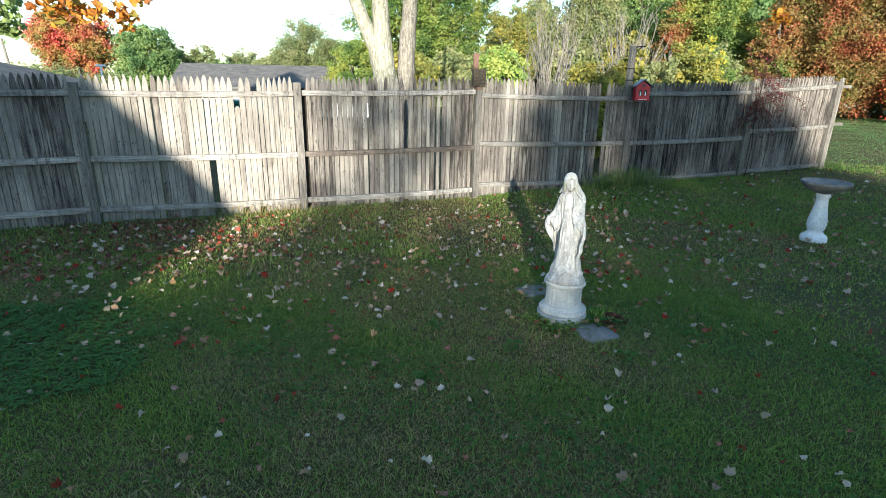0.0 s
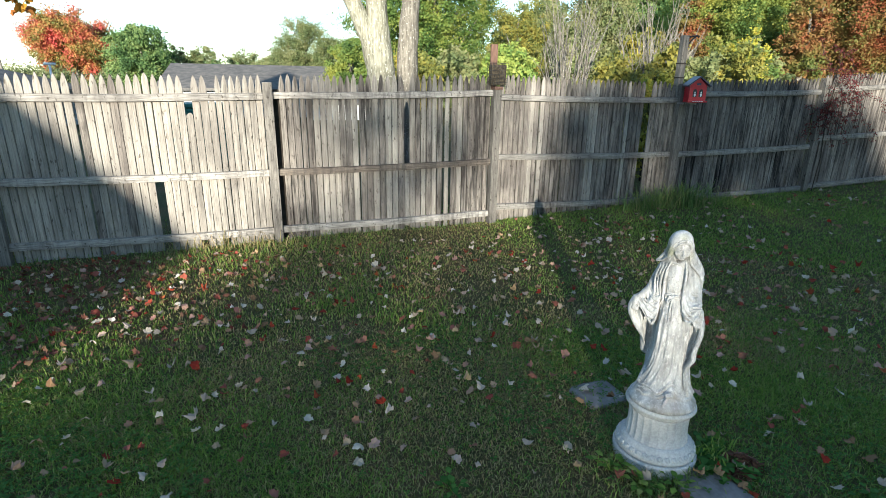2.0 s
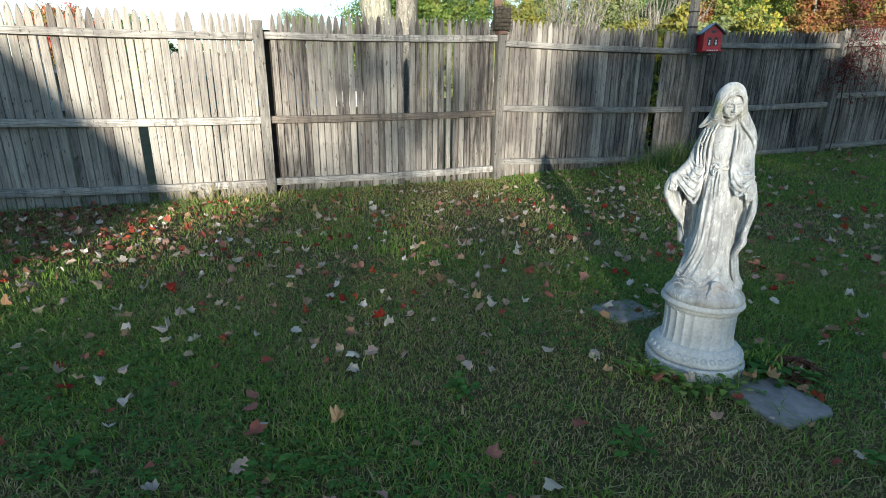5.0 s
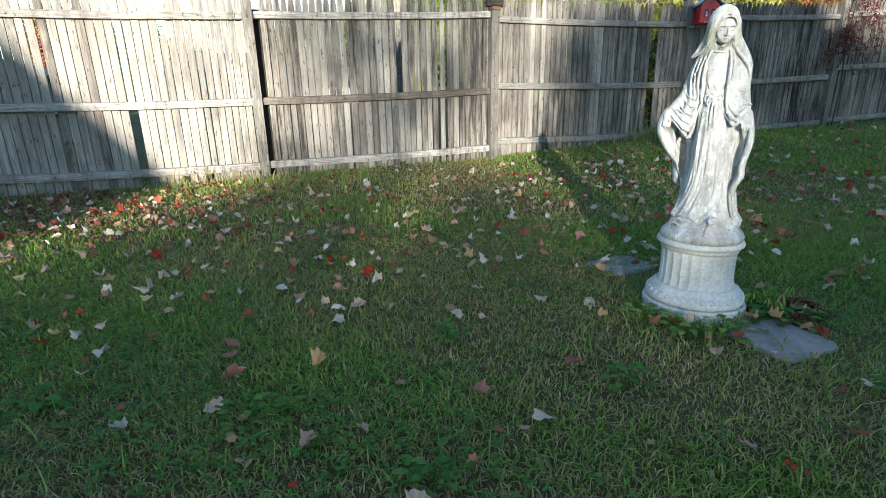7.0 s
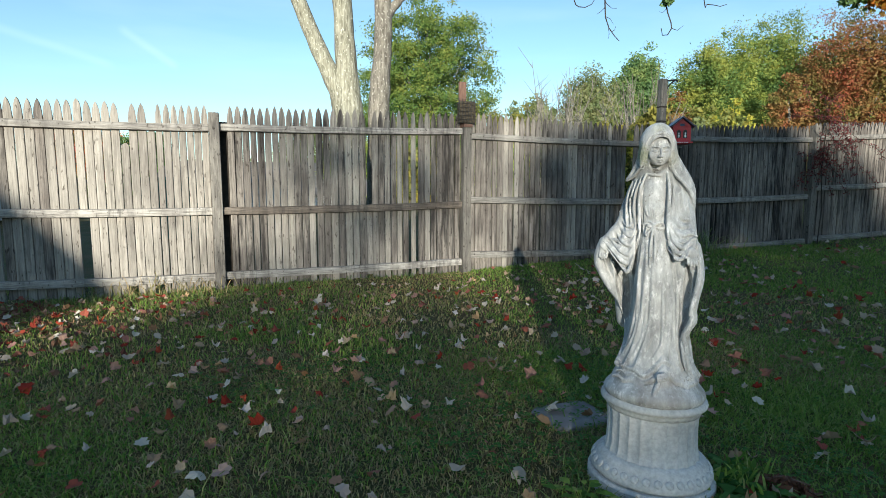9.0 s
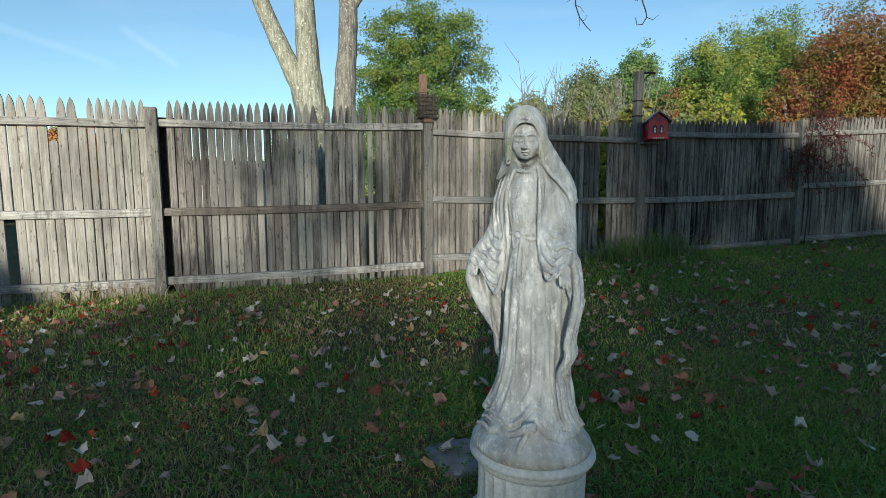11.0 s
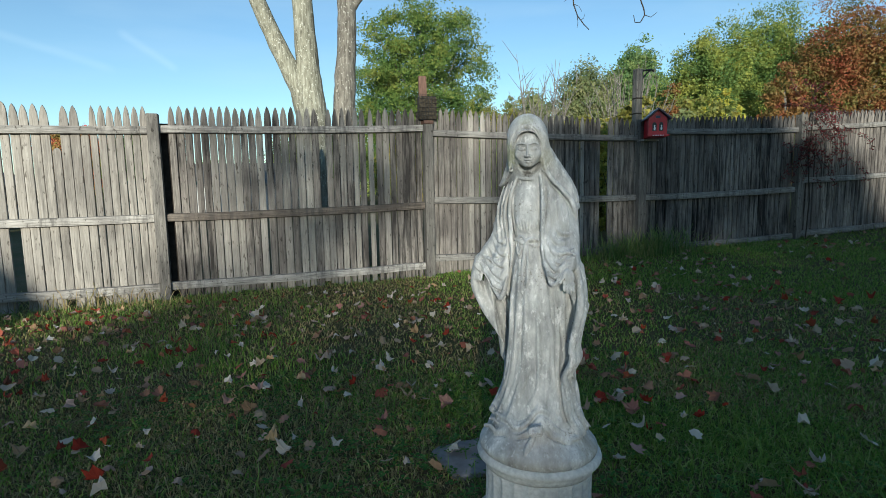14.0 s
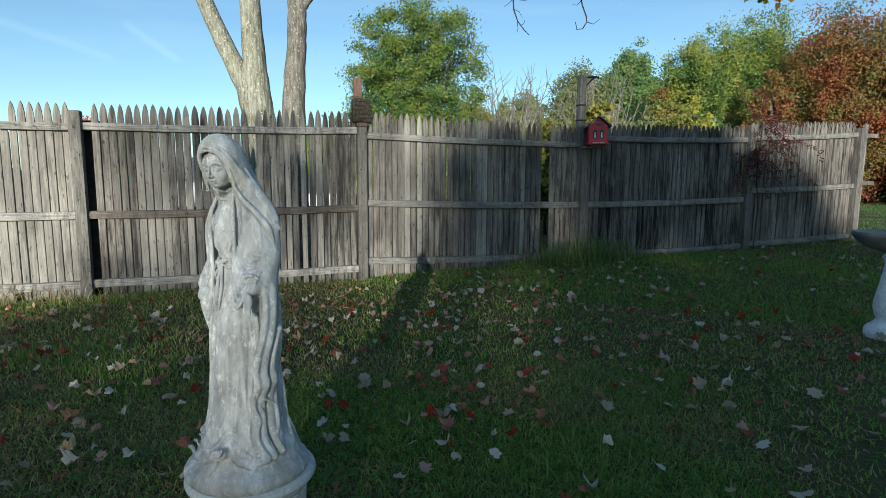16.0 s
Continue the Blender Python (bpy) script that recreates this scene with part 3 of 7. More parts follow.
def fence_panel(i):
    (x0, y0, _, b0), (x1, y1, _, b1) = POSTS[i], POSTS[i + 1]
    t0, t1, m0, m1, l0, l1, p0, p1 = PANELS[i]
    d = math.hypot(x1 - x0, y1 - y0)
    ang = math.atan2(y1 - y0, x1 - x0)
    place = pose(x0, y0, 0, 0, 0, math.degrees(ang))
    for level, (za, zb, hh) in enumerate(((t0, t1, 0.075), (m0, m1, 0.078), (l0, l1, 0.08))):
        bm = bmesh.new()
        n = 8
        a, b = 0.045, d - 0.045
        rings = []
        for k in range(n + 1):
            s = k / n
            zz = za + (zb - za) * s - 0.012 * math.sin(math.pi * s) + random.uniform(-0.002, 0.002)
            rings.append([bm.verts.new((a + (b - a) * s, yy, zz + q)) for yy, q in ((-0.022, -hh / 2 + 0.006), (-0.026, 0), (-0.020, hh / 2 - 0.004), (0.022, hh / 2), (0.022, -hh / 2))])
        for r, q in zip(rings, rings[1:]):
            for k in range(5):
                bm.faces.new((r[k], r[(k + 1) % 5], q[(k + 1) % 5], q[k]))
        bm.faces.new(rings[0])
        bm.faces.new(rings[-1][::-1])
        part("rail", bm, WOOD_RAIL_BROWN if i == 2 and level == 1 else WOOD_RAIL if i < 3 else WOOD_RAIL_GREY, FENCE).matrix_basis = place
    cuts = sorted(SLOTS.get(i, ()))
    runs, x = [], 0.112 if i == 2 else 0.056
    for a, b, foot, head in cuts:
        runs.append((x, a, None, None))
        if foot is not None:
            runs.append((a, b, foot, head))
        x = b
    runs.append((x, d - 0.052, None, None))
    for a, b, low, high in runs:
        count = max(1, round((b - a) / 0.0715))
        pitch = (b - a) / count
        for k in range(count):
            x = a + pitch * (k + 0.5)
            s = x / d
            foot = float(gz(x0 + (x1 - x0) * s, y0 + (y1 - y0) * s)) + random.uniform(-0.01, 0.02)
            head = p0 + (p1 - p0) * s + random.uniform(-0.014, 0.010)
            # first panel gets mostly dark pickets: its shade is put into the wood colour
            pale = (0.12, 0.97, 0.48, 0.08, 0.0, 0.0)[i]
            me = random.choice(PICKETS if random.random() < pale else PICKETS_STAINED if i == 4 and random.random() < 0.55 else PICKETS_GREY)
            if low is not None:
                foot, head = max(low, foot), (head if high > 3 else high)
                me = PICKETS[0] if high > 3 else PICKET_CUT
            ob = new("picket", me)
            ob.parent = FENCE
            wide = (pitch - random.choice((0.003, 0.004, 0.004, 0.005, 0.005, 0.006, 0.006, 0.009, 0.013))) / 0.066
            ob.matrix_basis = place @ pose(x, 0.036 + random.uniform(-0.005, 0.008), foot, 0, random.uniform(-0.04, 0.04), random.uniform(-1.5, 1.5)) @ Matrix.Diagonal((wide, 1, head - foot, 1))


def fence_post(i):
    x, y, top, foot = POSTS[i]
    ang = 8
    w = 0.112 if i == 4 else 0.098
    bm = bmesh.new()
    box(bm, w, w, top - foot + 0.15, pose(0, -0.012, (top + foot - 0.15) / 2), 0.007)
    part("post", bm, WOOD_POST, FENCE).matrix_basis = pose(x, y, 0, 0, 0, ang)


for i in range(len(POSTS)):
    fence_post(i)
for i in range(len(PANELS)):
    fence_panel(i)
bm = bmesh.new()
box(bm, 0.22, 0.09, 1.75, pose(-0.17, 7.82, 0.72, 0, 0, 8), 0.006)
part("post", bm, TWIG, FENCE, "dark old post behind the gap")
# the end of the fence: a pale board against the last post, and the stubs of the rails that run on
bm = bmesh.new()
box(bm, 0.055, 0.05, 1.78, pose(9.722, 8.60, 1.04, 0, 1.0, 8), 0.006)
part("end_board", bm, WOOD_RAIL, FENCE, "pale leaning board at the end of the fence")
for z in (1.775, 1.075):
    bm = bmesh.new()
    box(bm, 0.30, 0.04, 0.06, pose(9.88, 8.64, z, 0, 0.6, 6), 0.005)
    part("rail", bm, WOOD_POST, FENCE)


# ---- trees ----
def leaf_cloud(name, centres, radii, n, size, material, parent=None, label="", flat=0.75, seed=1, sides=4):
    """A crown of many small leaf shapes gathered in clumps, with an uneven outline and gaps."""
    rng = np.random.default_rng(seed)
    centres, radii = np.asarray(centres, float), np.asarray(radii, float)
    p = radii ** 2 / (radii ** 2).sum()
    which = rng.choice(len(centres), n, p=p)
    d = rng.normal(size=(n, 3))
    d /= np.linalg.norm(d, axis=1)[:, None]
    r = radii[which] * (0.15 + 0.85 * rng.uniform(0, 1, n) ** 0.6) * np.exp(rng.normal(0, 0.22, n))
    c = centres[which] + d * r[:, None] * [1, 1, flat]
    face = d * 0.40 + rng.normal(0, 0.60, (n, 3)) + [0, 0, 0.20]
    a = np.cross(face, rng.normal(size=(n, 3)))
    a /= np.linalg.norm(a, axis=1)[:, None]
    b = np.cross(a, face)
    b /= np.linalg.norm(b, axis=1)[:, None]
    s = size * rng.uniform(0.6, 1.35, n)[:, None]
    if sides == 4:
        v = np.stack([c - a * s * 0.5, c + b * s * 0.36, c + a * s * 0.5, c - b * s * 0.36], 1).reshape(-1, 3)
    else:
        v = np.stack([c - a * s * 0.4 + b * s * 0.42, c + a * s * 0.62, c - a * s * 0.4 - b * s * 0.42], 1).reshape(-1, 3)
    f = np.arange(sides * n).reshape(-1, sides)
    return mesh_ob(name, v, f, material, parent, label)


def clumps(centre, size, count, r0, r1, seed, shape="round"):
    """Clump centres filling a crown of the given half sizes."""
    rng = np.random.default_rng(seed)
    out = []
    while len(out) < count:
        q = rng.uniform(-1, 1, 3)
        e = np.linalg.norm(q)
        if shape == "round" and not 0.25 < e < 1.0:
            continue
        if shape == "egg" and math.hypot(q[0], q[1]) > math.sqrt(max(0.0, 1 - max(0.0, (q[2] + 0.45) / 1.45) ** 2)) * (1.0 if q[2] > -0.8 else 0.8):
            continue
        if shape == "cone" and math.hypot(q[0], q[1]) > (1 - q[2]) / 2 + 0.05:
            continue
        out.append(np.asarray(centre) + q * np.asarray(size) * rng.uniform(0.82, 1.13))
    return np.array(out), rng.uniform(r0, r1, count)


def tree(label, x, y, height, crown, leaf, n, size, bark=None, trunk_r=0.2, count=40, shape="round", low=0.25, seed=1, clump=0.22, category="tree", name="tree", group="", limbs=6, z0=None, airy=False):
    base = float(gz(x, y)) if z0 is None else z0
    thing = tagged(empty(name, pose(x, y, base)), label, category, group)
    rng = random.Random(seed)
    cz = height * (1 + low) / 2
    hz = height * (1 - low) / 2
    cs, rs = clumps((0, 0, cz), (crown * 0.90, crown * 0.90, hz * 0.93), int(count * 3.6), crown * clump * 0.24, crown * clump * 0.82, seed, shape)
    bm = bmesh.new()
    pts = [(0, 0, -0.1)]
    for k in range(1, 7):
        pts.append((rng.uniform(-0.03, 0.03) * height * 0.4, rng.uniform(-0.03, 0.03) * height * 0.4, height * 0.8 * k / 6))
    tube(bm, pts, [trunk_r * (1.25 if k == 0 else 1 - 0.14 * k) for k in range(7)], 8)
    part("trunk", bm, bark or BARK_GREY, thing, smooth=True)
    for k in range(limbs):
        c = Vector(cs[(k * 7) % len(cs)])
        s = min(max((c.z - hz * 0.5) / (height * 0.8), 0.15), 0.75)
        a = Vector((0, 0, height * 0.8 * s))
        bm = bmesh.new()
        tube(bm, [a, a.lerp(c, 0.5) + Vector((0, 0, -0.04 * height)), c], [trunk_r * 0.4, trunk_r * 0.25, trunk_r * 0.08], 6)
        part("limb", bm, bark or BARK_GREY, thing, smooth=True)
    if airy:
        # slender limbs fanning up from the trunk, and a crown open to the sky
        for k in range(46):
            c = Vector(cs[(k * 5 + 3) % len(cs)])
            a = Vector((0, 0, height * (0.12 + 0.5 * ((k * 7) % 46) / 46 * max(0.2, c.z / height))))
            bm = bmesh.new()
            tube(bm, [a, a.lerp(c, 0.45) + Vector((0, 0, 0.05 * height)), c], [trunk_r * 0.30, trunk_r * 0.18, trunk_r * 0.05], 5)
            part("limb", bm, bark or BARK_GREY, thing, smooth=True)
        leaf_cloud("crown", cs, rs, n, size, leaf, thing, seed=seed, sides=3)
        return thing
    leaf_cloud("crown", cs, rs, int(n * 1.2), size * 1.01, leaf, thing, seed=seed, sides=3)
    # deeper, larger sprays that close the middle of the crown
    mid = np.array([0, 0, cz])
    leaf_cloud("inner_foliage", mid + (cs - mid) * 0.80, rs * 0.9, max(60, n // 6), size * 1.6, leaf, thing, seed=seed + 1, sides=3)
    return thing


def bare_bush(label, x, y, height, spread, seed, twigs=26):
    thing = tagged(empty("bare_shrub", pose(x, y, float(gz(x, y)))), label, "shrub")
    rng = random.Random(seed)
    bm = bmesh.new()
    for _ in range(twigs):
        a = rng.uniform(0, 2 * math.pi)
        s = spread * rng.uniform(0.2, 1.0)
        h = height * rng.uniform(0.6, 1.0)
        tip = Vector((math.cos(a) * s, math.sin(a) * s, h))
        mid = tip * 0.5 + Vector((rng.uniform(-.1, .1), rng.uniform(-.1, .1), 0.12)) * height * 0.4
        tube(bm, [(0, 0, 0), mid, tip], [0.03, 0.018, 0.004], 5)
        for _ in range(4):
            q = mid.lerp(tip, rng.uniform(0, 0.9))
            tube(bm, [q, q + Vector((rng.uniform(-.3, .3), rng.uniform(-.3, .3), rng.uniform(.15, .5))) * height * 0.3], [0.009, 0.003], 4)
    part("branchwork", bm, BARK_GREY, thing)
    return thing


# the three grey trunks just behind the fence
def bole(label, x, y, stems, bark, seed):
    """A trunk that may fork; each stem is a list of (x, y, z, radius)."""
    thing = tagged(empty("tree", pose(x, y, float(gz(x, y)))), label, "tree", "tall trunks behind the fence")
    for k, st in enumerate(stems):
        rng = random.Random(seed + k)
        bm = bmesh.new()
        pts, rad = [], []
        for (a, b) in zip(st, st[1:]):
            for j in range(6):
                f = j / 6
                pts.append([a[q] + (b[q] - a[q]) * f + (rng.uniform(-0.008, 0.008) if q < 2 else 0) for q in range(3)])
                rad.append((a[3] + (b[3] - a[3]) * f) * rng.uniform(0.97, 1.04))
        pts.append(st[-1][:3])
        rad.append(st[-1][3])
        tube(bm, pts, rad, 20)
        part("trunk" if k == 0 else "limb", bm, bark, thing, smooth=True)
    return thing


fork = bole("pale forked maple trunk standing behind the fence", 1.10, 9.5,
            [[(0, 0, -0.1, 0.27), (0, 0, 0.9, 0.21), (0.02, 0, 1.9, 0.20), (-0.02, 0, 2.5, 0.145), (-0.06, 0, 3.5, 0.125), (-0.12, 0, 6.0, 0.10), (-0.1, 0.3, 9.0, 0.06)],
             [(0.0, 0, 1.75, 0.15), (-0.14, 0, 2.3, 0.125), (-0.50, -0.02, 3.1, 0.10), (-1.0, -0.1, 4.4, 0.085), (-1.9, -0.2, 7.0, 0.05)]], BARK_PALE, 3)
second = bole("grey-brown trunk with a side limb behind the fence", 1.53, 9.75,
              [[(0, 0, -0.1, 0.22), (0, 0, 1.0, 0.175), (0.0, 0, 2.1, 0.150), (0.07, 0, 2.9, 0.128), (0.08, 0, 3.4, 0.122), (0.05, 0, 4.5, 0.10), (0.1, 0, 8.0, 0.05)],
               [(0.05, 0, 3.28, 0.08), (0.22, 0, 3.5, 0.06), (0.42, 0, 3.72, 0.05), (1.2, 0.1, 4.8, 0.03)]], BARK_GREY, 9)

# trees beyond the fence, from west to east
tree("red and orange maple in autumn leaf beyond the fence", -35.4, 95.0, 10.8, 6.2, L_CRIMSON, 44000, 0.25, count=60, low=0.12, seed=11, clump=0.34)
tree("dark green broadleaf tree beyond the fence", -10.9, 41.0, 5.0, 2.2, L_DARK, 19800, 0.112, count=36, low=0.1, seed=12, clump=0.34)
tree("dark green low broadleaf tree beyond the fence", -27.0, 96.0, 9.2, 3.8, L_DARK, 12000, 0.27, count=24, low=0.05, seed=13, clump=0.34)
for k, (tx, ty, th, tr) in enumerate(((-23.5, 108, 7.3, 3.4), (-19.5, 109, 7.6, 3.6), (-14.3, 119, 7.6, 4.6), (-8.5, 121, 7.4, 4.5), (-3.5, 118, 7.8, 5), (-30, 112, 6.6, 5), (-42, 112, 6.0, 6))):
    tree("distant hazy green tree on the skyline", tx, ty, th, tr, L_OLIVE, 7000, 0.28, count=40, low=-0.2, seed=20 + k, clump=0.34, group="distant trees", limbs=3)
tree("thin olive tree with sparse top beyond the fence", -0.8, 50.0, 6.9, 3.4, L_OLIVE, 19800, 0.112, count=44, low=0.1, seed=31, clump=0.30)
tree("bright yellow-green shrub tree beyond the fence", 1.7, 28.0, 3.9, 1.45, L_MIXED, 13200, 0.086, count=24, low=0.05, seed=32, clump=0.38)
tree("large round green maple beyond the fence", 9.7, 49.6, 17.9, 7.4, L_MAPLE, 122000, 0.165, count=170, shape="egg", low=0.06, seed=33, trunk_r=0.35, clump=0.225, limbs=8, airy=True)
tree("yellowing slender tree beyond the fence", 13.4, 38.0, 6.9, 2.6, L_YELLOW, 15400, 0.099, count=30, low=0.1, seed=34, clump=0.34)
tree("pale green slender tree beyond the fence", 16.2, 38.5, 6.9, 2.4, L_OLIVE, 15400, 0.099, count=30, low=0.1, seed=35, clump=0.34)
tree("grey-green tree at the edge of the wood", 20.2, 39.3, 9.5, 2.6, L_OLIVE, 42000, 0.138, count=190, low=0.0, seed=36, clump=0.44)
tree("dark green pointed tree at the edge of the wood", 24.8, 40.1, 11.7, 2.6, L_DARK, 50000, 0.161, count=190, low=0.0, seed=37, clump=0.44)
tree("green tree deep at the edge of the wood", 23.0, 33.0, 7.6, 2.8, L_GREEN, 38000, 0.10, count=150, low=0.0, seed=43, clump=0.34)
tree("tall yellow-green tree at the edge of the wood", 20.4, 25.9, 8.6, 2.5, L_MIXED, 56000, 0.085, count=150, low=0.0, seed=38, clump=0.34)
tree("tall green and gold tree at the edge of the wood", 23.2, 25.9, 9.4, 2.9, L_MIXED, 62000, 0.085, count=150, low=0.0, seed=39, clump=0.34)
tree("rust-brown tree at the edge of the wood", 24.2, 21.6, 8.8, 3.0, L_RUST, 70000, 0.078, count=150, low=0.02, seed=40, clump=0.34)
tree("bright red-leaved tree at the edge of the lawn", 26.3, 18.6, 8.2, 3.0, L_RED, 38000, 0.085, count=90, low=0.02, seed=41, clump=0.34)
tree("rust-red low tree at the edge of the wood", 20.0, 21.3, 5.6, 1.0, L_RUST, 12000, 0.09, count=40, low=0.0, seed=42, clump=0.42)
tree("tan-leaved slender tree at the edge of the wood", 18.3, 26.4, 6.2, 1.0, L_RUST, 9000, 0.09, count=40, low=0.0, seed=44, clump=0.42)
for k, (tx, ty, th, tr, mat) in enumerate(((17.5, 45, 8.5, 4.5, L_OLIVE), (29, 44, 9.0, 6, L_DARK), (28, 33, 8.0, 5, L_DARK), (31, 26, 7.5, 5, L_OLIVE), (33, 20, 7.5, 5, L_DARK), (35, 12, 7, 5, L_RUST), (36, 4, 7, 5, L_DARK))):
    tree("dense tree deep in the wood", tx, ty, th, tr, mat, 8000, 0.26, count=44, low=0.0, seed=50 + k, group="trees of the wood", limbs=3)
for k, (tx, ty, th, tr, mat) in enumerate(((6.3, 10.6, 2.35, 0.75, L_YELLOW), (7.6, 11.5, 2.3, 0.8, L_OLIVE), (5.85, 11.2, 2.2, 0.8, L_YELLOW), (6.7, 13.0, 2.6, 1.1, L_YELLOW), (9.5, 13.0, 2.85, 0.9, L_YELLOW), (10.6, 13.4, 2.6, 0.9, L_MIXED), (9.2, 12.0, 2.5, 0.8, L_YELLOW), (11.5, 14.5, 2.6, 1.0, L_OLIVE), (13.5, 17, 3.0, 1.3, L_OLIVE), (16.5, 19.5, 2.2, 1.4, L_RUST))):
    tree("leafy yellow-green shrub growing behind the fence", tx, ty, th, tr, mat, 4200, 0.07, bark=TWIG, trunk_r=0.03, count=18, low=0.0, seed=70 + k, clump=0.3, category="shrub", name="shrub", group="shrubs behind the fence", limbs=5)
bare_bush("leafless pale-twigged shrub behind the fence", 7.3, 12.6, 3.1, 1.1, 5)
bare_bush("leafless thin shrub behind the fence", 5.9, 13.5, 3.4, 0.9, 8, 18)
bare_bush("leafless many-stemmed shrub behind the fence", 8.6, 14.2, 3.7, 1.3, 15, 34)
bare_bush("leafless twiggy sapling behind the fence", 6.9, 15.5, 4.2, 1.0, 17, 24)
tree("yellow-leaved shrub behind the gap in the fence", 5.62, 9.75, 2.15, 0.42, L_GOLD, 3000, 0.045, bark=TWIG, trunk_r=0.03, count=26, low=0.0, seed=91, clump=0.34, category="shrub", name="shrub", group="shrubs behind the fence", limbs=5)
tree("yellow-green sapling behind the fence", 9.75, 12.4, 2.95, 0.6, L_GOLD, 1500, 0.062, bark=TWIG, trunk_r=0.03, count=16, low=0.1, seed=92, clump=0.36, category="shrub", name="shrub", group="shrubs behind the fence", limbs=6)


for k, (tx, ty, th, tr, mat) in enumerate(((3.5, 58, 6.0, 4.5, L_GREEN), (9, 60, 5.5, 5, L_OLIVE), (14.5, 57, 6.5, 4.5, L_GREEN), (19.5, 52, 7.0, 4.5, L_YELLOW), (24, 48, 7.5, 4, L_OLIVE), (-3.5, 62, 4.6, 4, L_OLIVE), (5.5, 33, 3.6, 1.8, L_YELLOW), (8.5, 35, 3.6, 2.0, L_OLIVE), (11.5, 34, 3.9, 1.9, L_GREEN), (15, 31, 4.2, 2.0, L_OLIVE), (17.6, 29, 4.6, 1.8, L_YELLOW), (26.5, 27, 9.0, 3.4, L_DARK), (30, 23, 8.0, 3.6, L_RUST), (29, 17.5, 7.5, 3.2, L_RED), (-20, 72, 2.8, 6, L_OLIVE), (-12, 74, 3.4, 6, L_DARK), (-30, 70, 2.6, 6, L_OLIVE), (-7.5, 52, 3.0, 3.5, L_DARK), (-40, 68, 3.6, 6, L_DARK))):
    tree("leafy low tree in the hedge line beyond the fence", tx, ty, th, tr, mat, 7000, 0.19, count=50, low=-0.2, seed=300 + k, clump=0.34, group="hedge line trees", limbs=3)

# roofs beyond the fence
def low_house(label, x, y, w, d, eave, ridge, turn, hip=0.0, siding=None, roofing=None, name="house"):
    thing = tagged(empty(name, pose(x, y, 0, 0, 0, turn)), label, name)
    bm = bmesh.new()
    v = [bm.verts.new(q) for q in ((-w / 2, -d / 2, 0), (w / 2, -d / 2, 0), (w / 2, d / 2, 0), (-w / 2, d / 2, 0), (-w / 2, -d / 2, eave), (w / 2, -d / 2, eave), (w / 2, d / 2, eave), (-w / 2, d / 2, eave), (-w / 2 + hip, 0, ridge - 0.05), (w / 2 - hip, 0, ridge - 0.05))]
    for f in ((0, 1, 5, 4), (2, 3, 7, 6), (1, 2, 6, 9, 5), (3, 0, 4, 8, 7)):
        bm.faces.new([v[k] for k in f])
    part("wall", bm, siding or SIDING, thing)
    for s in (-1, 1):
        bm = bmesh.new()
        o = 0.3
        slope = (ridge - eave) / (d / 2)
        ends = w / 2 + o - (hip + o if hip else 0)
        slabs = [[(-ends, 0, ridge), (ends, 0, ridge), (w / 2 + o, s * (d / 2 + o), eave - o * slope), (-w / 2 - o, s * (d / 2 + o), eave - o * slope)]]
        if hip:
            slabs.append([(s * ends, 0, ridge), (s * (w / 2 + o), -d / 2 - o, eave - o * slope), (s * (w / 2 + o), d / 2 + o, eave - o * slope)])
        for q in slabs:
            a = [bm.verts.new(p) for p in q]
            b = [bm.verts.new((p[0], p[1], p[2] - 0.12)) for p in q]
            bm.faces.new(a), bm.faces.new(b[::-1])
            for k in range(len(q)):
                bm.faces.new((a[k], a[(k + 1) % len(q)], b[(k + 1) % len(q)], b[k]))
        part("roof", bm, roofing or ROOF, thing)
    return thing


low_house("low house with a grey shingle roof beyond the fence", -3.0, 31.5, 7.2, 7.5, 1.35, 2.36, 2)
low_house("dark-roofed house beyond the fence", -12.9, 21.5, 8.5, 7.0, 1.35, 2.42, -4, 3.4)
low_house("low white shed with a grey roof beyond the fence", 1.0, 27.5, 2.6, 3.0, 0.92, 1.62, 2, siding=WHITE, name="shed")

def clothes_post(x, y, h):
    """A white post with a cross arm, braced under the arm."""
    thing = tagged(empty("clothes_post", pose(x, y, 0, 0, 0, 10)), "white T-shaped metal post standing beyond the fence", "post")
    bm = bmesh.new()
    tube(bm, [(0, 0, -0.1), (0, 0, h)], 0.018, 8)
    part("pole", bm, WHITE, thing, smooth=True)
    bm = bmesh.new()
    tube(bm, [(-0.085, 0, h), (0.085, 0, h)], 0.022, 8)
    part("cross_arm", bm, WHITE, thing, smooth=True)
    return thing


clothes_post(-4.08, 12.0, 1.88)


def utility_pole(x, y, h, lean):
    thing = tagged(empty("utility_pole", pose(x, y, 0, 0, lean, 0)), "thin grey wooden utility pole far beyond the fence", "utility pole")
    bm = bmesh.new()
    tube(bm, [(0, 0, -0.2), (0, 0, h)], [0.13, 0.09], 8)
    part("pole", bm, BARK_GREY, thing, smooth=True)
    bm = bmesh.new()
    box(bm, 0.6, 0.1, 0.1, pose(0, -0.12, h - 0.4), 0.01)
    part("cross_arm", bm, BARK_GREY, thing)
    return thing


utility_pole(-27.0, 58.0, 4.6, -4)

# unseen behind the first camera, throwing the long shadows: a gabled house, and a row of far trees added to shape the
# shade
low_house("gabled house behind the lawn", -12.79, -15.8, 9.0, 10.1, 3.87, 10.03, 90)


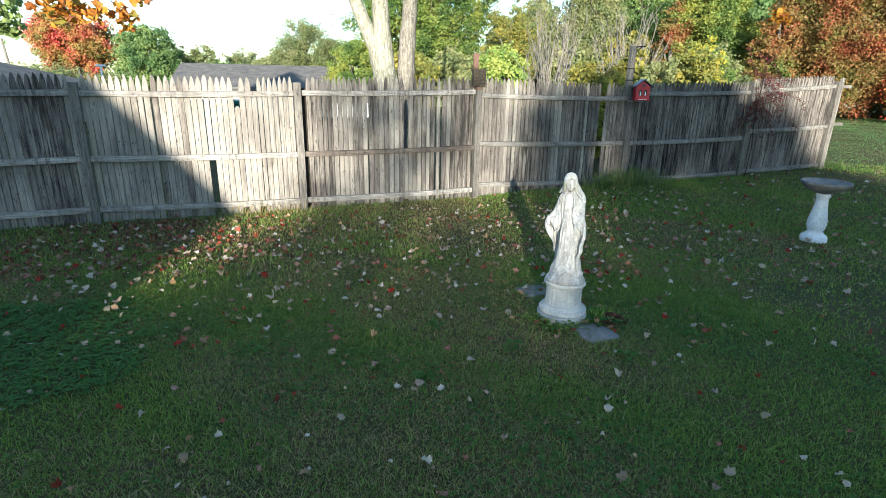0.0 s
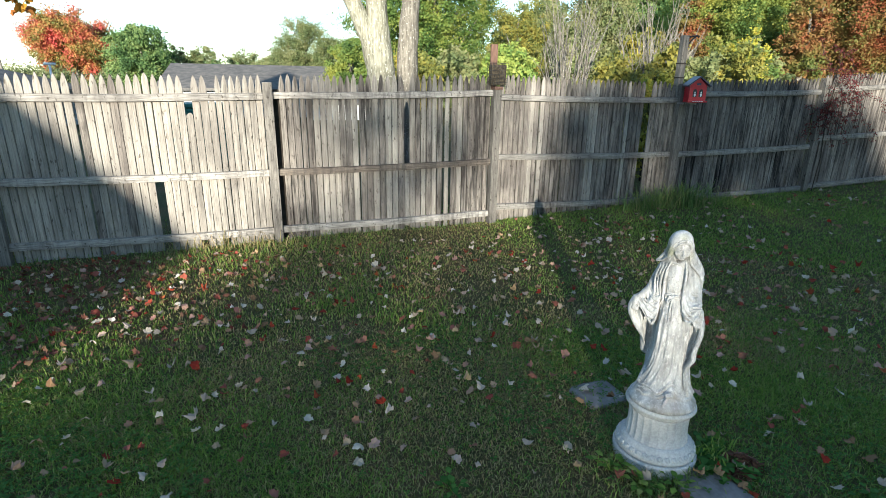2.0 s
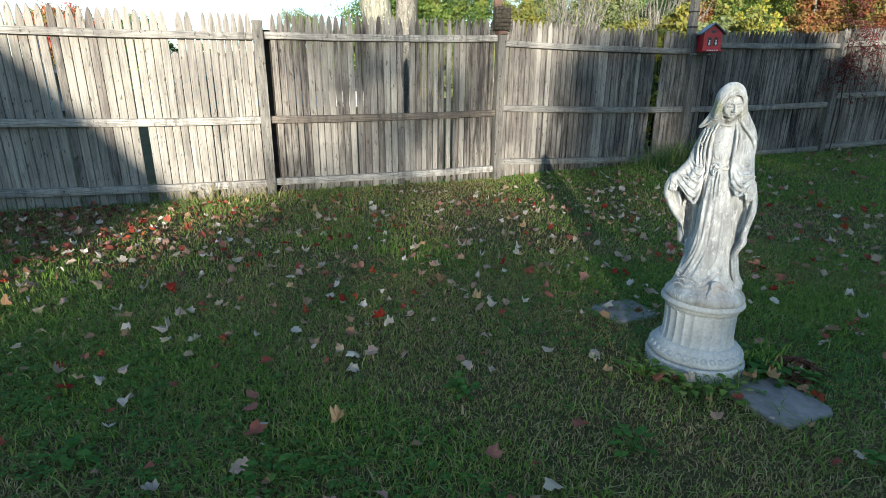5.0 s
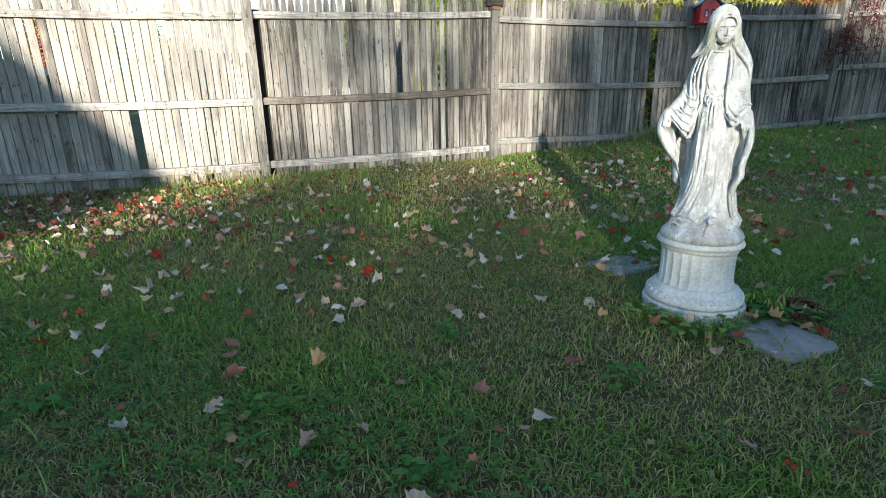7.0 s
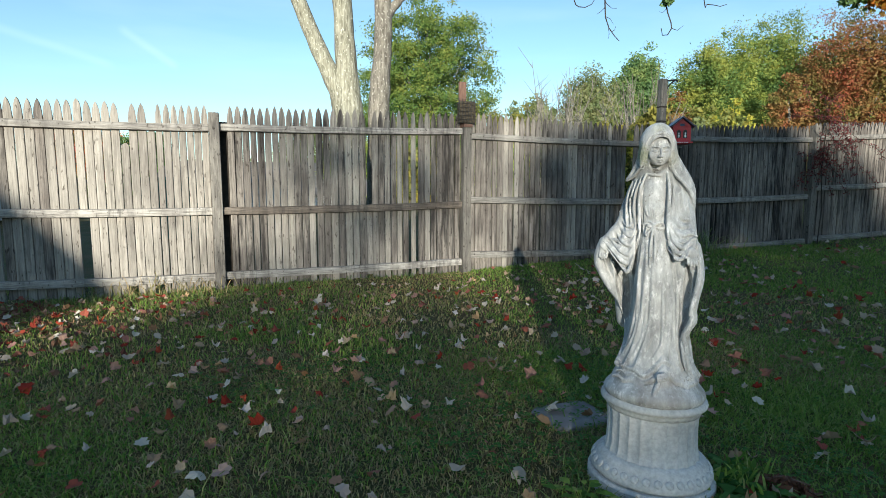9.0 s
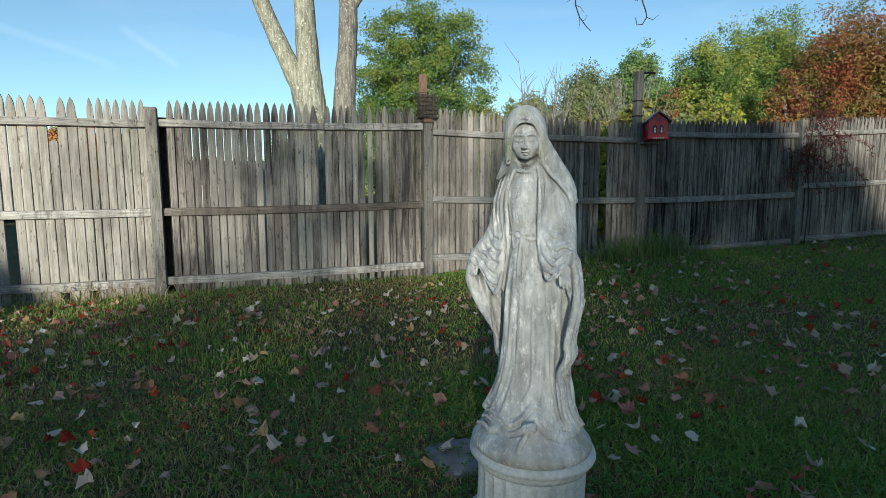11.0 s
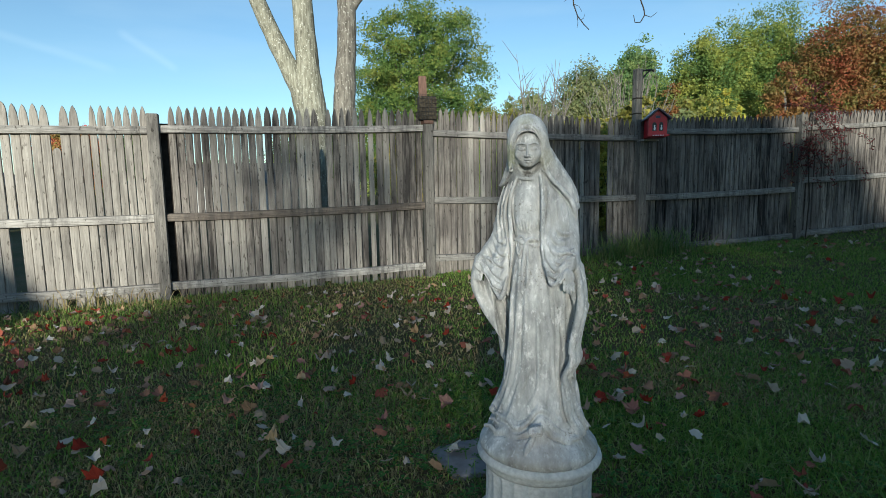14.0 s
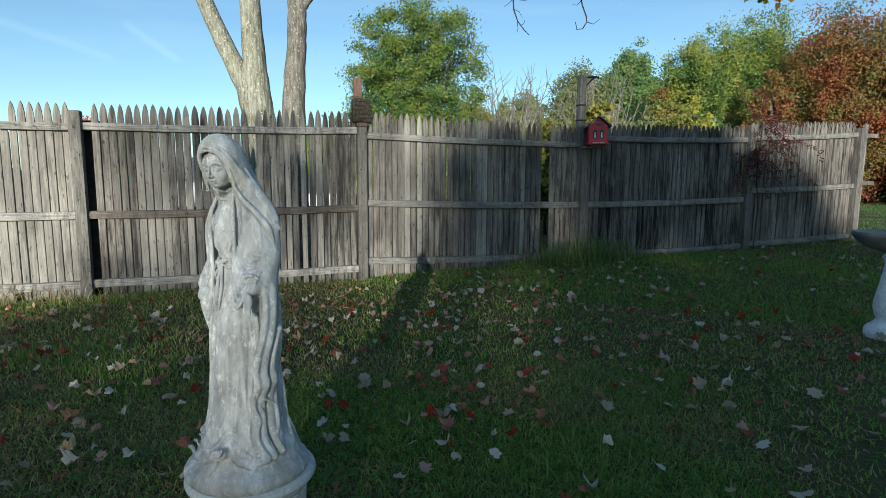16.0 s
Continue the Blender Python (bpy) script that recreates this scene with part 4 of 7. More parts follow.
def shade_tree(label, x0, x1, z0, z1, n, size, leaf, seed, y=-60.0, slope=0.0):
    """An unseen tree added to filter the sun, its crown between x0 and x1 and from z0 to z1; slope lowers the top to
    the east.
    """
    rng = np.random.default_rng(seed)
    thing = tagged(empty("tree", pose((x0 + x1) / 2, y, 0)), label, "tree", "trees behind the lawn")
    bm = bmesh.new()
    tube(bm, [(0, 0, -0.1), (0.1, 0, z0 * 0.6), (0, 0, (z0 + z1) / 2)], [0.3, 0.22, 0.1], 8)
    part("trunk", bm, BARK_GREY, thing, smooth=True)
    k = int(40 + 6 * (x1 - x0) * (z1 - z0))
    cx = rng.uniform(-0.5, 0.5, k) * (x1 - x0 - 0.5)
    top = z1 - slope * (cx / (x1 - x0) + 0.5)
    cz = z0 + rng.uniform(0.05, 0.95, k) * (top - z0)
    leaf_cloud("crown", np.stack([cx, rng.uniform(-1.5, 1.5, k), cz], -1), rng.uniform(0.3, 0.5, k), n, size, leaf, thing, seed=seed)
    return thing


# unseen wood added to cut the low sky's light, left open towards the sun
for k in range(15):
    bx = -95 + 13 * k
    if -31 < bx < -2:
        continue
    tree("unseen tall dense tree added behind the lawn to block low sky", bx, -58 - 5 * (k % 3), 22 + 3 * (k % 2), 7.5, L_DARK, 5000, 0.7, count=60, low=0.0, seed=200 + k, group="trees behind the lawn", limbs=2)
OFF = -60 * math.tan(radians(SUN_AZ))      # where the sun's rays through the lawn's origin cross the row
shade_tree("unseen half-bare autumn tree added far behind the lawn to thin the sun", OFF - 2.2, OFF + 0.2, 12.5, 15.2, 2450, 0.11, L_ORANGE, 93)
shade_tree("unseen thin-leaved autumn tree added far behind the lawn to thin the sun", OFF - 0.1, OFF + 1.7, 12.3, 15.2, 1150, 0.10, L_ORANGE, 98, y=-62.0)
shade_tree("unseen leafy tree added far behind the lawn to shade the fence", OFF + 1.3, OFF + 3.8, 11.2, 15.1, 2300, 0.265, L_DARK, 94)
shade_tree("unseen leafy tree added far behind the lawn to shade the fence", OFF + 2.9, OFF + 7.4, 11.0, 15.8, 11500, 0.265, L_DARK, 95, slope=2.1)
shade_tree("unseen dense hedge tree added far behind the lawn to shade the grass", OFF - 6.0, OFF - 3.1, 9.0, 13.0, 5200, 0.32, L_DARK, 97, y=-61.0)
shade_tree("unseen dense hedge tree added far behind the lawn to shade the grass", OFF - 6.0, OFF - 3.1, 7.5, 12.55, 4600, 0.33, L_DARK, 96, y=-60.5)
shade_tree("unseen dense hedge tree added far behind the lawn to shade the grass", OFF - 3.2, OFF - 1.6, 7.5, 12.50, 4000, 0.33, L_DARK, 105, y=-60.5)
shade_tree("unseen dense hedge tree added far behind the lawn to shade the grass", OFF - 1.7, OFF + 2.4, 7.5, 12.22, 5800, 0.33, L_DARK, 104, y=-60.5)
shade_tree("unseen dense hedge tree added far behind the lawn to shade the grass", OFF + 1.6, OFF + 8.5, 7.5, 13.4, 10500, 0.33, L_DARK, 107, y=-60.5)
shade_tree("unseen sparse tree added over the hedge behind the lawn to thin the sun", OFF - 6.0, OFF + 2.4, 11.8, 12.75, 900, 0.25, L_DARK, 103, y=-60.8)
shade_tree("unseen thin-leaved low tree added far behind the lawn to dim the grass", OFF - 1.4, OFF + 2.2, 11.7, 12.95, 1500, 0.13, L_ORANGE, 99, y=-61.5)
shade_tree("unseen thin-leaved treetop added far behind the lawn to dim the fence", OFF + 0.2, OFF + 2.0, 13.2, 15.2, 700, 0.11, L_ORANGE, 101, y=-61.0)


def storage_box(x, y):
    """A tall garden storage box with a lipped lid."""
    thing = tagged(empty("storage_box", pose(x, y, float(gz(x, y)), 0, 0, 6)), "teal green plastic storage box on the grass behind the fence", "storage box")
    bm = bmesh.new()
    box(bm, 1.5, 0.8, 1.18, pose(0, 0, 0.59), 0.03)
    part("body", bm, TEAL, thing)
    for k in range(7):
        bm = bmesh.new()
        box(bm, 0.05, 0.02, 1.0, pose(-0.6 + 0.2 * k, -0.412, 0.58), 0.006)
        part("rib", bm, TEAL, thing)
    bm = bmesh.new()
    box(bm, 1.56, 0.86, 0.09, pose(0, 0, 1.225), 0.025)
    part("lid", bm, TEAL, thing)
    return thing


storage_box(-2.25, 14.3)
# one more unseen tree added to dim the sun on the grass
shade_tree("unseen thin-leaved low tree added far behind the lawn to dim the grass", OFF - 2.5, OFF - 0.7, 12.0, 13.05, 450, 0.13, L_ORANGE, 106, y=-60.3)



# ---- statue ----
class Clay:
    """A solid built up on a grid by blending rounded masses, then skinned."""

    def __init__(self, low, high, step):
        self.low, self.step = np.array(low, np.float32), step
        self.n = [int(round((b - a) / step)) + 1 for a, b in zip(low, high)]
        self.f = np.full(self.n, 1.0, np.float32)

    def window(self, low, high, margin):
        i0 = [min(m, max(0, int((a - margin - o) / self.step))) for a, o, m in zip(low, self.low, self.n)]
        i1 = [max(i, min(m, int((b + margin - o) / self.step) + 2)) for b, o, m, i in zip(high, self.low, self.n, i0)]
        win = tuple(slice(a, b) for a, b in zip(i0, i1))
        grid = np.meshgrid(*[self.low[k] + self.step * np.arange(i0[k], i1[k], dtype=np.float32) for k in range(3)], indexing="ij")
        return win, grid

    def blend(self, win, d, k, cut=False):
        a = self.f[win]
        if cut:
            h = np.clip(0.5 - 0.5 * (a + d) / k, 0, 1)
            self.f[win] = a + (-d - a) * h + k * h * (1 - h)
        else:
            h = np.clip(0.5 + 0.5 * (a - d) / k, 0, 1)
            self.f[win] = a + (d - a) * h - k * h * (1 - h)

    def ball(self, c, s, k=0.006, turn=(0, 0, 0), cut=False, m=None):
        mat = (m or Matrix()) @ pose(*c, *turn)
        c, r = mat.translation, max(s)
        win, (x, y, z) = self.window([q - r for q in c], [q + r for q in c], k + 0.012)
        inv = np.array(mat.inverted(), np.float32)
        p = [inv[i, 0] * x + inv[i, 1] * y + inv[i, 2] * z + inv[i, 3] for i in range(3)]
        q = np.sqrt(sum((p[i] / s[i]) ** 2 for i in range(3)))
        g = np.sqrt(sum((p[i] / s[i] ** 2) ** 2 for i in range(3))) + 1e-6
        self.blend(win, q * (q - 1) / g, k, cut)

    def chain(self, pts, rad, k=0.006, m=None, cut=False, fine=3):
        """A rope of changing thickness through points, rounded at the bends."""
        pts = [(m or Matrix()) @ Vector(p) for p in pts]
        rad = list(rad) if isinstance(rad, (list, tuple)) else [rad] * len(pts)
        full, fr = [], []
        for i in range(len(pts) - 1):
            p0, p1, p2, p3 = pts[max(i - 1, 0)], pts[i], pts[i + 1], pts[min(i + 2, len(pts) - 1)]
            for j in range(fine):
                t = j / fine
                full.append(0.5 * (2 * p1 + (p2 - p0) * t + (2 * p0 - 5 * p1 + 4 * p2 - p3) * t * t + (3 * p1 - p0 - 3 * p2 + p3) * t ** 3))
                fr.append(rad[i] + (rad[i + 1] - rad[i]) * t)
        full.append(pts[-1])
        fr.append(rad[-1])
        r = max(fr)
        low, high = [min(p[i] for p in full) - r for i in range(3)], [max(p[i] for p in full) + r for i in range(3)]
        win, (x, y, z) = self.window(low, high, k + 0.012)
        best = np.full(x.shape, 9.0, np.float32)
        for a, b, ra, rb in zip(full, full[1:], fr, fr[1:]):
            d = b - a
            t = np.clip(((x - a.x) * d.x + (y - a.y) * d.y + (z - a.z) * d.z) / max(d.length_squared, 1e-9), 0, 1)
            best = np.minimum(best, np.sqrt((x - a.x - t * d.x) ** 2 + (y - a.y - t * d.y) ** 2 + (z - a.z - t * d.z) ** 2) - (ra + (rb - ra) * t))
        self.blend(win, best, k, cut)

    def column(self, keys, k, fold=None, yaw=0.0):
        """An upright mass of oval section: rows of height, centre x, centre y, half width, half depth."""
        kz = [q[0] for q in keys]
        low = [min(q[i] - max(q[3], q[4]) for q in keys) - 0.012 for i in (1, 2)] + [kz[0]]
        high = [max(q[i] + max(q[3], q[4]) for q in keys) + 0.012 for i in (1, 2)] + [kz[-1]]
        win, (x, y, z) = self.window(low, high, k + 0.01)
        if not z.size:
            return
        zz = z[0, 0, :]
        v = np.array([spline(keys, float(np.clip(h, kz[0], kz[-1]))) for h in zz], np.float32)
        cx, cy, a, b = (v[None, None, :, i] for i in range(4))
        c, n = math.cos(radians(yaw)), math.sin(radians(yaw))
        px, py = (x - cx) * c + (y - cy) * n, (y - cy) * c - (x - cx) * n
        if fold is not None:
            f = fold(np.arctan2(py, px), z)
            a, b = a + f, b + f
        q = np.sqrt((px / a) ** 2 + (py / b) ** 2)
        g = np.sqrt((px / a ** 2) ** 2 + (py / b ** 2) ** 2) + 1e-6
        d = q * (q - 1) / g
        d = np.maximum(d, np.maximum(kz[0] - z, z - kz[-1]))
        self.blend(win, d.astype(np.float32), k)

    def front(self, x, z):
        """How far forward the surface lies at x and z."""
        i = [min(m - 1, max(0, int(round((v - o) / self.step)))) for v, o, m in ((x, self.low[0], self.n[0]), (z, self.low[2], self.n[2]))]
        line = self.f[i[0], :, i[1]]
        k = int(np.argmax(line < 0))
        if line[k] >= 0:
            return None
        t = line[k] / (line[k] - line[k - 1]) if k else 0.0
        return float(self.low[1] + self.step * (k - t))

    def drape(self, pts, rad, k=0.003, cut=False, sink=0.0, ends=0.35):
        """A fold drawn on the front surface through points (x, z), thin at its ends."""
        pts = [Vector((p[0], 0, p[1])) for p in pts]
        full = []
        for i in range(len(pts) - 1):
            p0, p1, p2, p3 = pts[max(i - 1, 0)], pts[i], pts[i + 1], pts[min(i + 2, len(pts) - 1)]
            count = max(2, int((p2 - p1).length / 0.006))
            for j in range(count):
                t = j / count
                full.append(0.5 * (2 * p1 + (p2 - p0) * t + (2 * p0 - 5 * p1 + 4 * p2 - p3) * t * t + (3 * p1 - p0 - 3 * p2 + p3) * t ** 3))
        full.append(pts[-1])
        ys = [self.front(q.x, q.z) for q in full]
        known = [(i, v) for i, v in enumerate(ys) if v is not None]
        if len(known) < 2:
            return
        ys = np.interp(np.arange(len(ys)), [q[0] for q in known], [q[1] for q in known])
        for _ in range(3):
            ys = np.convolve(np.pad(ys, 1, mode="edge"), (0.25, 0.5, 0.25), mode="valid")
        m = len(full) - 1
        out = [(q.x, float(v) + sink, q.z) for q, v in zip(full, ys)]
        self.chain(out, [rad * (ends + (1 - ends) * min(1.0, 3.0 * min(i, m - i) / m)) for i in range(m + 1)], k, None, cut, 1)

    def fold(self, pts, rad, groove=(0.0, -1.0), depth=0.8, k=0.003):
        """A raised fold with a groove beside it, on the side given as (x, z)."""
        g = Vector(groove).normalized() * rad * 1.7
        self.drape([(p[0] + g.x, p[1] + g.y) for p in pts], rad * depth, 0.0018, True, -0.1 * rad)
        self.drape(pts, rad, k, False, 0.25 * rad)

    def skin(self):
        """Surface nets over the grid."""
        f = self.f
        s = f < 0
        nx, ny, nz = (q - 1 for q in f.shape)
        offs = [(i, j, k) for i in (0, 1) for j in (0, 1) for k in (0, 1)]
        total = sum(s[i:nx + i, j:ny + j, k:nz + k].astype(np.int8) for i, j, k in offs)
        cells = np.argwhere((total > 0) & (total < 8))
        index = np.full((nx, ny, nz), -1, np.int32)
        index[tuple(cells.T)] = np.arange(len(cells))
        val = {o: f[cells[:, 0] + o[0], cells[:, 1] + o[1], cells[:, 2] + o[2]] for o in offs}
        pos, cnt = np.zeros((len(cells), 3), np.float32), np.zeros(len(cells), np.float32)
        for o in offs:
            for ax in range(3):
                if o[ax]:
                    continue
                e = list(o)
                e[ax] = 1
                a, b = val[o], val[tuple(e)]
                hit = (a < 0) != (b < 0)
                t = np.where(hit, a / np.where(hit, a - b, 1), 0)
                p = np.tile(np.array(o, np.float32), (len(cells), 1))
                p[:, ax] = t
                pos += p * hit[:, None]
                cnt += hit
        verts = self.low + self.step * (cells + pos / cnt[:, None])
        faces = []
        for ax in range(3):
            u, w = (ax + 1) % 3, (ax + 2) % 3
            sl0, sl1 = [slice(None)] * 3, [slice(None)] * 3
            sl0[ax], sl1[ax] = slice(0, -1), slice(1, None)
            a, b = s[tuple(sl0)], s[tuple(sl1)]
            e = np.argwhere(a != b)
            e = e[(e[:, u] > 0) & (e[:, w] > 0) & (e[:, u] < self.n[u] - 1) & (e[:, w] < self.n[w] - 1)]
            flip = a[tuple(e.T)]
            quad = []
            for du, dw in ((-1, -1), (0, -1), (0, 0), (-1, 0)):
                q = e.copy()
                q[:, u] += du
                q[:, w] += dw
                quad.append(index[tuple(q.T)])
            quad = np.stack(quad, -1)
            quad[~flip] = quad[~flip][:, ::-1]
            faces.append(quad)
        return verts, np.concatenate(faces)


def spline(keys, z):
    """Smooth values at height z from rows (z, values...)."""
    zs = [k[0] for k in keys]
    out = []
    for c in range(1, len(keys[0])):
        v = [k[c] for k in keys]
        i = max(0, min(len(zs) - 2, int(np.searchsorted(zs, z)) - 1))
        t = min(max((z - zs[i]) / (zs[i + 1] - zs[i]), 0), 1)
        m = [(v[min(j + 1, len(v) - 1)] - v[max(j - 1, 0)]) / (zs[min(j + 1, len(v) - 1)] - zs[max(j - 1, 0)]) for j in (i, i + 1)]
        h = zs[i + 1] - zs[i]
        out.append((2 * t ** 3 - 3 * t * t + 1) * v[i] + (t ** 3 - 2 * t * t + t) * h * m[0] + (-2 * t ** 3 + 3 * t * t) * v[i + 1] + (t ** 3 - t * t) * h * m[1])
    return out


def loft(bm, rings, caps=True):
    """Skins rings of equal length."""
    vs = [[bm.verts.new(p) for p in r] for r in rings]
    n = len(vs[0])
    for a, b in zip(vs, vs[1:]):
        for k in range(n):
            bm.faces.new((a[k], a[(k + 1) % n], b[(k + 1) % n], b[k]))
    if caps:
        bm.faces.new(vs[0][::-1])
        bm.faces.new(vs[-1])


def ball(bm, c, s, segs=24, turn=(0, 0, 0)):
    bmesh.ops.create_uvsphere(bm, u_segments=segs, v_segments=segs // 2, radius=1.0, matrix=pose(*c, *turn) @ Matrix.Diagonal((*s, 1)))


ROBE = [(0.03, 0.0, -0.006, 0.130, 0.118), (0.06, 0.0, -0.006, 0.118, 0.104), (0.10, -0.004, -0.007, 0.096, 0.082), (0.17, -0.004, -0.008, 0.078, 0.070), (0.27, -0.003, -0.010, 0.068, 0.064), (0.33, -0.006, -0.008, 0.064, 0.060), (0.39, -0.010, -0.005, 0.058, 0.055), (0.46, -0.014, 0.000, 0.048, 0.044), (0.522, -0.018, 0.004, 0.038, 0.036), (0.58, -0.024, 0.006, 0.044, 0.040), (0.62, -0.025, 0.006, 0.045, 0.038), (0.655, -0.022, 0.006, 0.036, 0.028), (0.676, -0.020, 0.006, 0.028, 0.026)]
TWIST = -25          # the cloak stands turned against the robe


def robe_at(h, ang, out=1.0):
    cx, cy, a, b = spline(ROBE, h)
    t = -math.pi / 2 + ang
    return (cx + out * a * math.cos(t), cy + out * b * math.sin(t), h)


def sculpt(clay):
    """Draped standing figure. Local: front is -y, up is z."""
    clay.ball((0, 0, 0.004), (0.149, 0.149, 0.052), 0.004, (-4, 0, 0))
    clay.ball((0.002, -0.004, 0.016), (0.124, 0.118, 0.066), 0.026)

    def robe_folds(t, h):
        low = np.clip((0.42 - h) / 0.35, 0, 1)
        s = t + 0.8 * low * low
        w = 0.5 + 0.5 * np.sin(8 * s + 1.2 * np.sin(6 * h))
        v = 0.5 + 0.5 * np.sin(19 * s - 5 * h + 1.0)
        return (0.0032 * low + 0.0005) * (w ** 3 - 0.35) + (0.0014 * low + 0.0006) * (v ** 2 - 0.4)
    clay.column(ROBE, 0.004, robe_folds)
    # cloak: a broad mass behind the robe, open at the front
    cloak = [(0.03, 0.004, 0.020, 0.128, 0.112), (0.07, 0.004, 0.026, 0.116, 0.092), (0.12, 0.002, 0.032, 0.100, 0.066), (0.20, 0.000, 0.036, 0.098, 0.056), (0.27, -0.010, 0.038, 0.112, 0.048), (0.33, -0.022, 0.038, 0.134, 0.044), (0.38, -0.028, 0.038, 0.148, 0.044), (0.43, -0.026, 0.038, 0.146, 0.046), (0.48, -0.018, 0.040, 0.126, 0.050), (0.54, -0.010, 0.042, 0.106, 0.054), (0.60, -0.010, 0.040, 0.094, 0.054), (0.65, -0.014, 0.034, 0.076, 0.052), (0.70, -0.020, 0.018, 0.054, 0.052), (0.74, -0.024, -0.006, 0.042, 0.044)]

    def cloak_folds(t, h):
        back = np.clip(np.sin(t) + 0.75, 0, 1)
        w = 0.5 + 0.5 * np.sin(12 * t + 7 * h)
        v = 0.5 + 0.5 * np.sin(23 * t - 9 * h + 2)
        return back * (0.008 * (w ** 3 - 0.35) + 0.003 * (v ** 2 - 0.4)) * np.clip((0.66 - h) / 0.2, 0.15, 1) * np.clip((h - 0.055) / 0.06, 0, 1)
    clay.column(cloak, 0.004, cloak_folds, TWIST)
    # hollows that show its lining
    clay.chain([(-0.108, 0.004, 0.415), (-0.104, 0.012, 0.350), (-0.088, 0.010, 0.270), (-0.080, 0.012, 0.190)], [0.014, 0.026, 0.022, 0.008], 0.006, cut=True)
    clay.chain([(0.074, -0.046, 0.420), (0.080, -0.036, 0.350), (0.076, -0.034, 0.280), (0.070, -0.034, 0.215)], [0.008, 0.013, 0.012, 0.005], 0.004, cut=True)
    # its turned-out front edges
    edge = [(-0.166, 0.052, 0.462), (-0.179, 0.064, 0.420), (-0.178, 0.066, 0.380), (-0.144, 0.058, 0.318), (-0.104, 0.046, 0.262), (-0.088, 0.034, 0.200), (-0.090, 0.010, 0.140), (-0.112, -0.030, 0.085)]
    clay.chain(edge, [0.008, 0.010, 0.012, 0.012, 0.009, 0.007, 0.007, 0.008], 0.012)
    clay.chain([(p[0] - 0.006 + 0.016 * k / 7, p[1] + 0.016, p[2]) for k, p in enumerate(edge)], [0.010, 0.014, 0.016, 0.016, 0.014, 0.010, 0.010, 0.010], 0.014)
    edge = [(0.096, -0.034, 0.462), (0.106, -0.046, 0.410), (0.107, -0.058, 0.365), (0.096, -0.066, 0.310), (0.090, -0.068, 0.268), (0.092, -0.064, 0.240), (0.073, -0.058, 0.200), (0.074, -0.058, 0.160), (0.084, -0.064, 0.110), (0.110, -0.062, 0.062)]
    clay.chain(edge, [0.007, 0.008, 0.009, 0.008, 0.008, 0.009, 0.007, 0.007, 0.008, 0.008], 0.010)
    clay.chain([(p[0] + 0.005, p[1] + 0.019, p[2]) for p in edge], [0.009, 0.010, 0.011, 0.011, 0.011, 0.012, 0.011, 0.010, 0.010, 0.009], 0.008)
    clay.chain([(p[0] + 0.009, p[1] + 0.043, p[2] + 0.004) for p in edge[2:]], [0.009, 0.009, 0.009, 0.011, 0.012, 0.011, 0.011, 0.010], 0.006)
    clay.chain([(0.084, 0.022, 0.44), (0.094, 0.014, 0.34), (0.080, 0.012, 0.24), (0.082, 0.004, 0.16), (0.114, -0.014, 0.065)], [0.010, 0.009, 0.009, 0.010, 0.010], 0.006)
    # arms in wide sleeves
    clay.chain([(-0.072, 0.030, 0.628), (-0.088, 0.044, 0.570), (-0.104, 0.048, 0.520), (-0.136, 0.050, 0.484), (-0.160, 0.058, 0.462)], [0.026, 0.030, 0.028, 0.022, 0.014], 0.014)
    clay.chain([(0.030, 0.024, 0.628), (0.056, 0.026, 0.570), (0.066, 0.010, 0.520), (0.074, -0.030, 0.482), (0.080, -0.058, 0.466)], [0.028, 0.034, 0.032, 0.024, 0.014], 0.014)
    clay.chain([(-0.082, 0.012, 0.500), (-0.098, 0.016, 0.440), (-0.096, 0.010, 0.388)], [0.024, 0.026, 0.009], 0.014)
    clay.chain([(-0.146, 0.050, 0.462), (-0.124, 0.034, 0.430), (-0.102, 0.016, 0.398)], [0.016, 0.020, 0.012], 0.014)
    clay.chain([(0.030, -0.014, 0.520), (0.048, -0.036, 0.470), (0.052, -0.044, 0.440)], [0.024, 0.022, 0.010], 0.014)
    clay.chain([(0.056, 0.000, 0.50), (0.084, -0.010, 0.45), (0.094, -0.024, 0.40)], [0.03, 0.022, 0.013], 0.016)
    # swags on the sleeves
    for q in range(10):
        f, cut = q / 9, q % 2 == 1
        r = 0.55 if cut else 1.0
        o = -0.004 if cut else 0.0
        clay.chain([(-0.070 - 0.030 * f, 0.000 + o + 0.010 * f, 0.600 - 0.035 * f), (-0.074 - 0.022 * f, -0.010 + o + 0.014 * f, 0.520 - 0.02 * f), (-0.084 - 0.018 * f, -0.020 + o + 0.020 * f, 0.378 + 0.094 * f), (-0.118 - 0.012 * f, 0.004 + o + 0.016 * f, 0.402 + 0.076 * f), (-0.160, 0.042 + o + 0.006 * f, 0.450 + 0.024 * f)], [0.003 * r, 0.0046 * r, 0.0056 * r, 0.0052 * r, 0.003 * r], 0.002 if cut else 0.004, cut=cut)
        clay.chain([(0.022 + 0.034 * f, -0.018 + o + 0.006 * f, 0.600 - 0.02 * f), (0.024 + 0.026 * f, -0.038 + o, 0.520 - 0.01 * f), (0.040 + 0.022 * f, -0.066 + o + 0.010 * f, 0.428 + 0.076 * f), (0.064 + 0.012 * f, -0.074 + o + 0.014 * f, 0.438 + 0.070 * f), (0.086 + 0.010 * f, -0.066 + o + 0.012 * f, 0.464 + 0.034 * f)], [0.003 * r, 0.0044 * r, 0.0054 * r, 0.0050 * r, 0.003 * r], 0.002 if cut else 0.004, cut=cut)
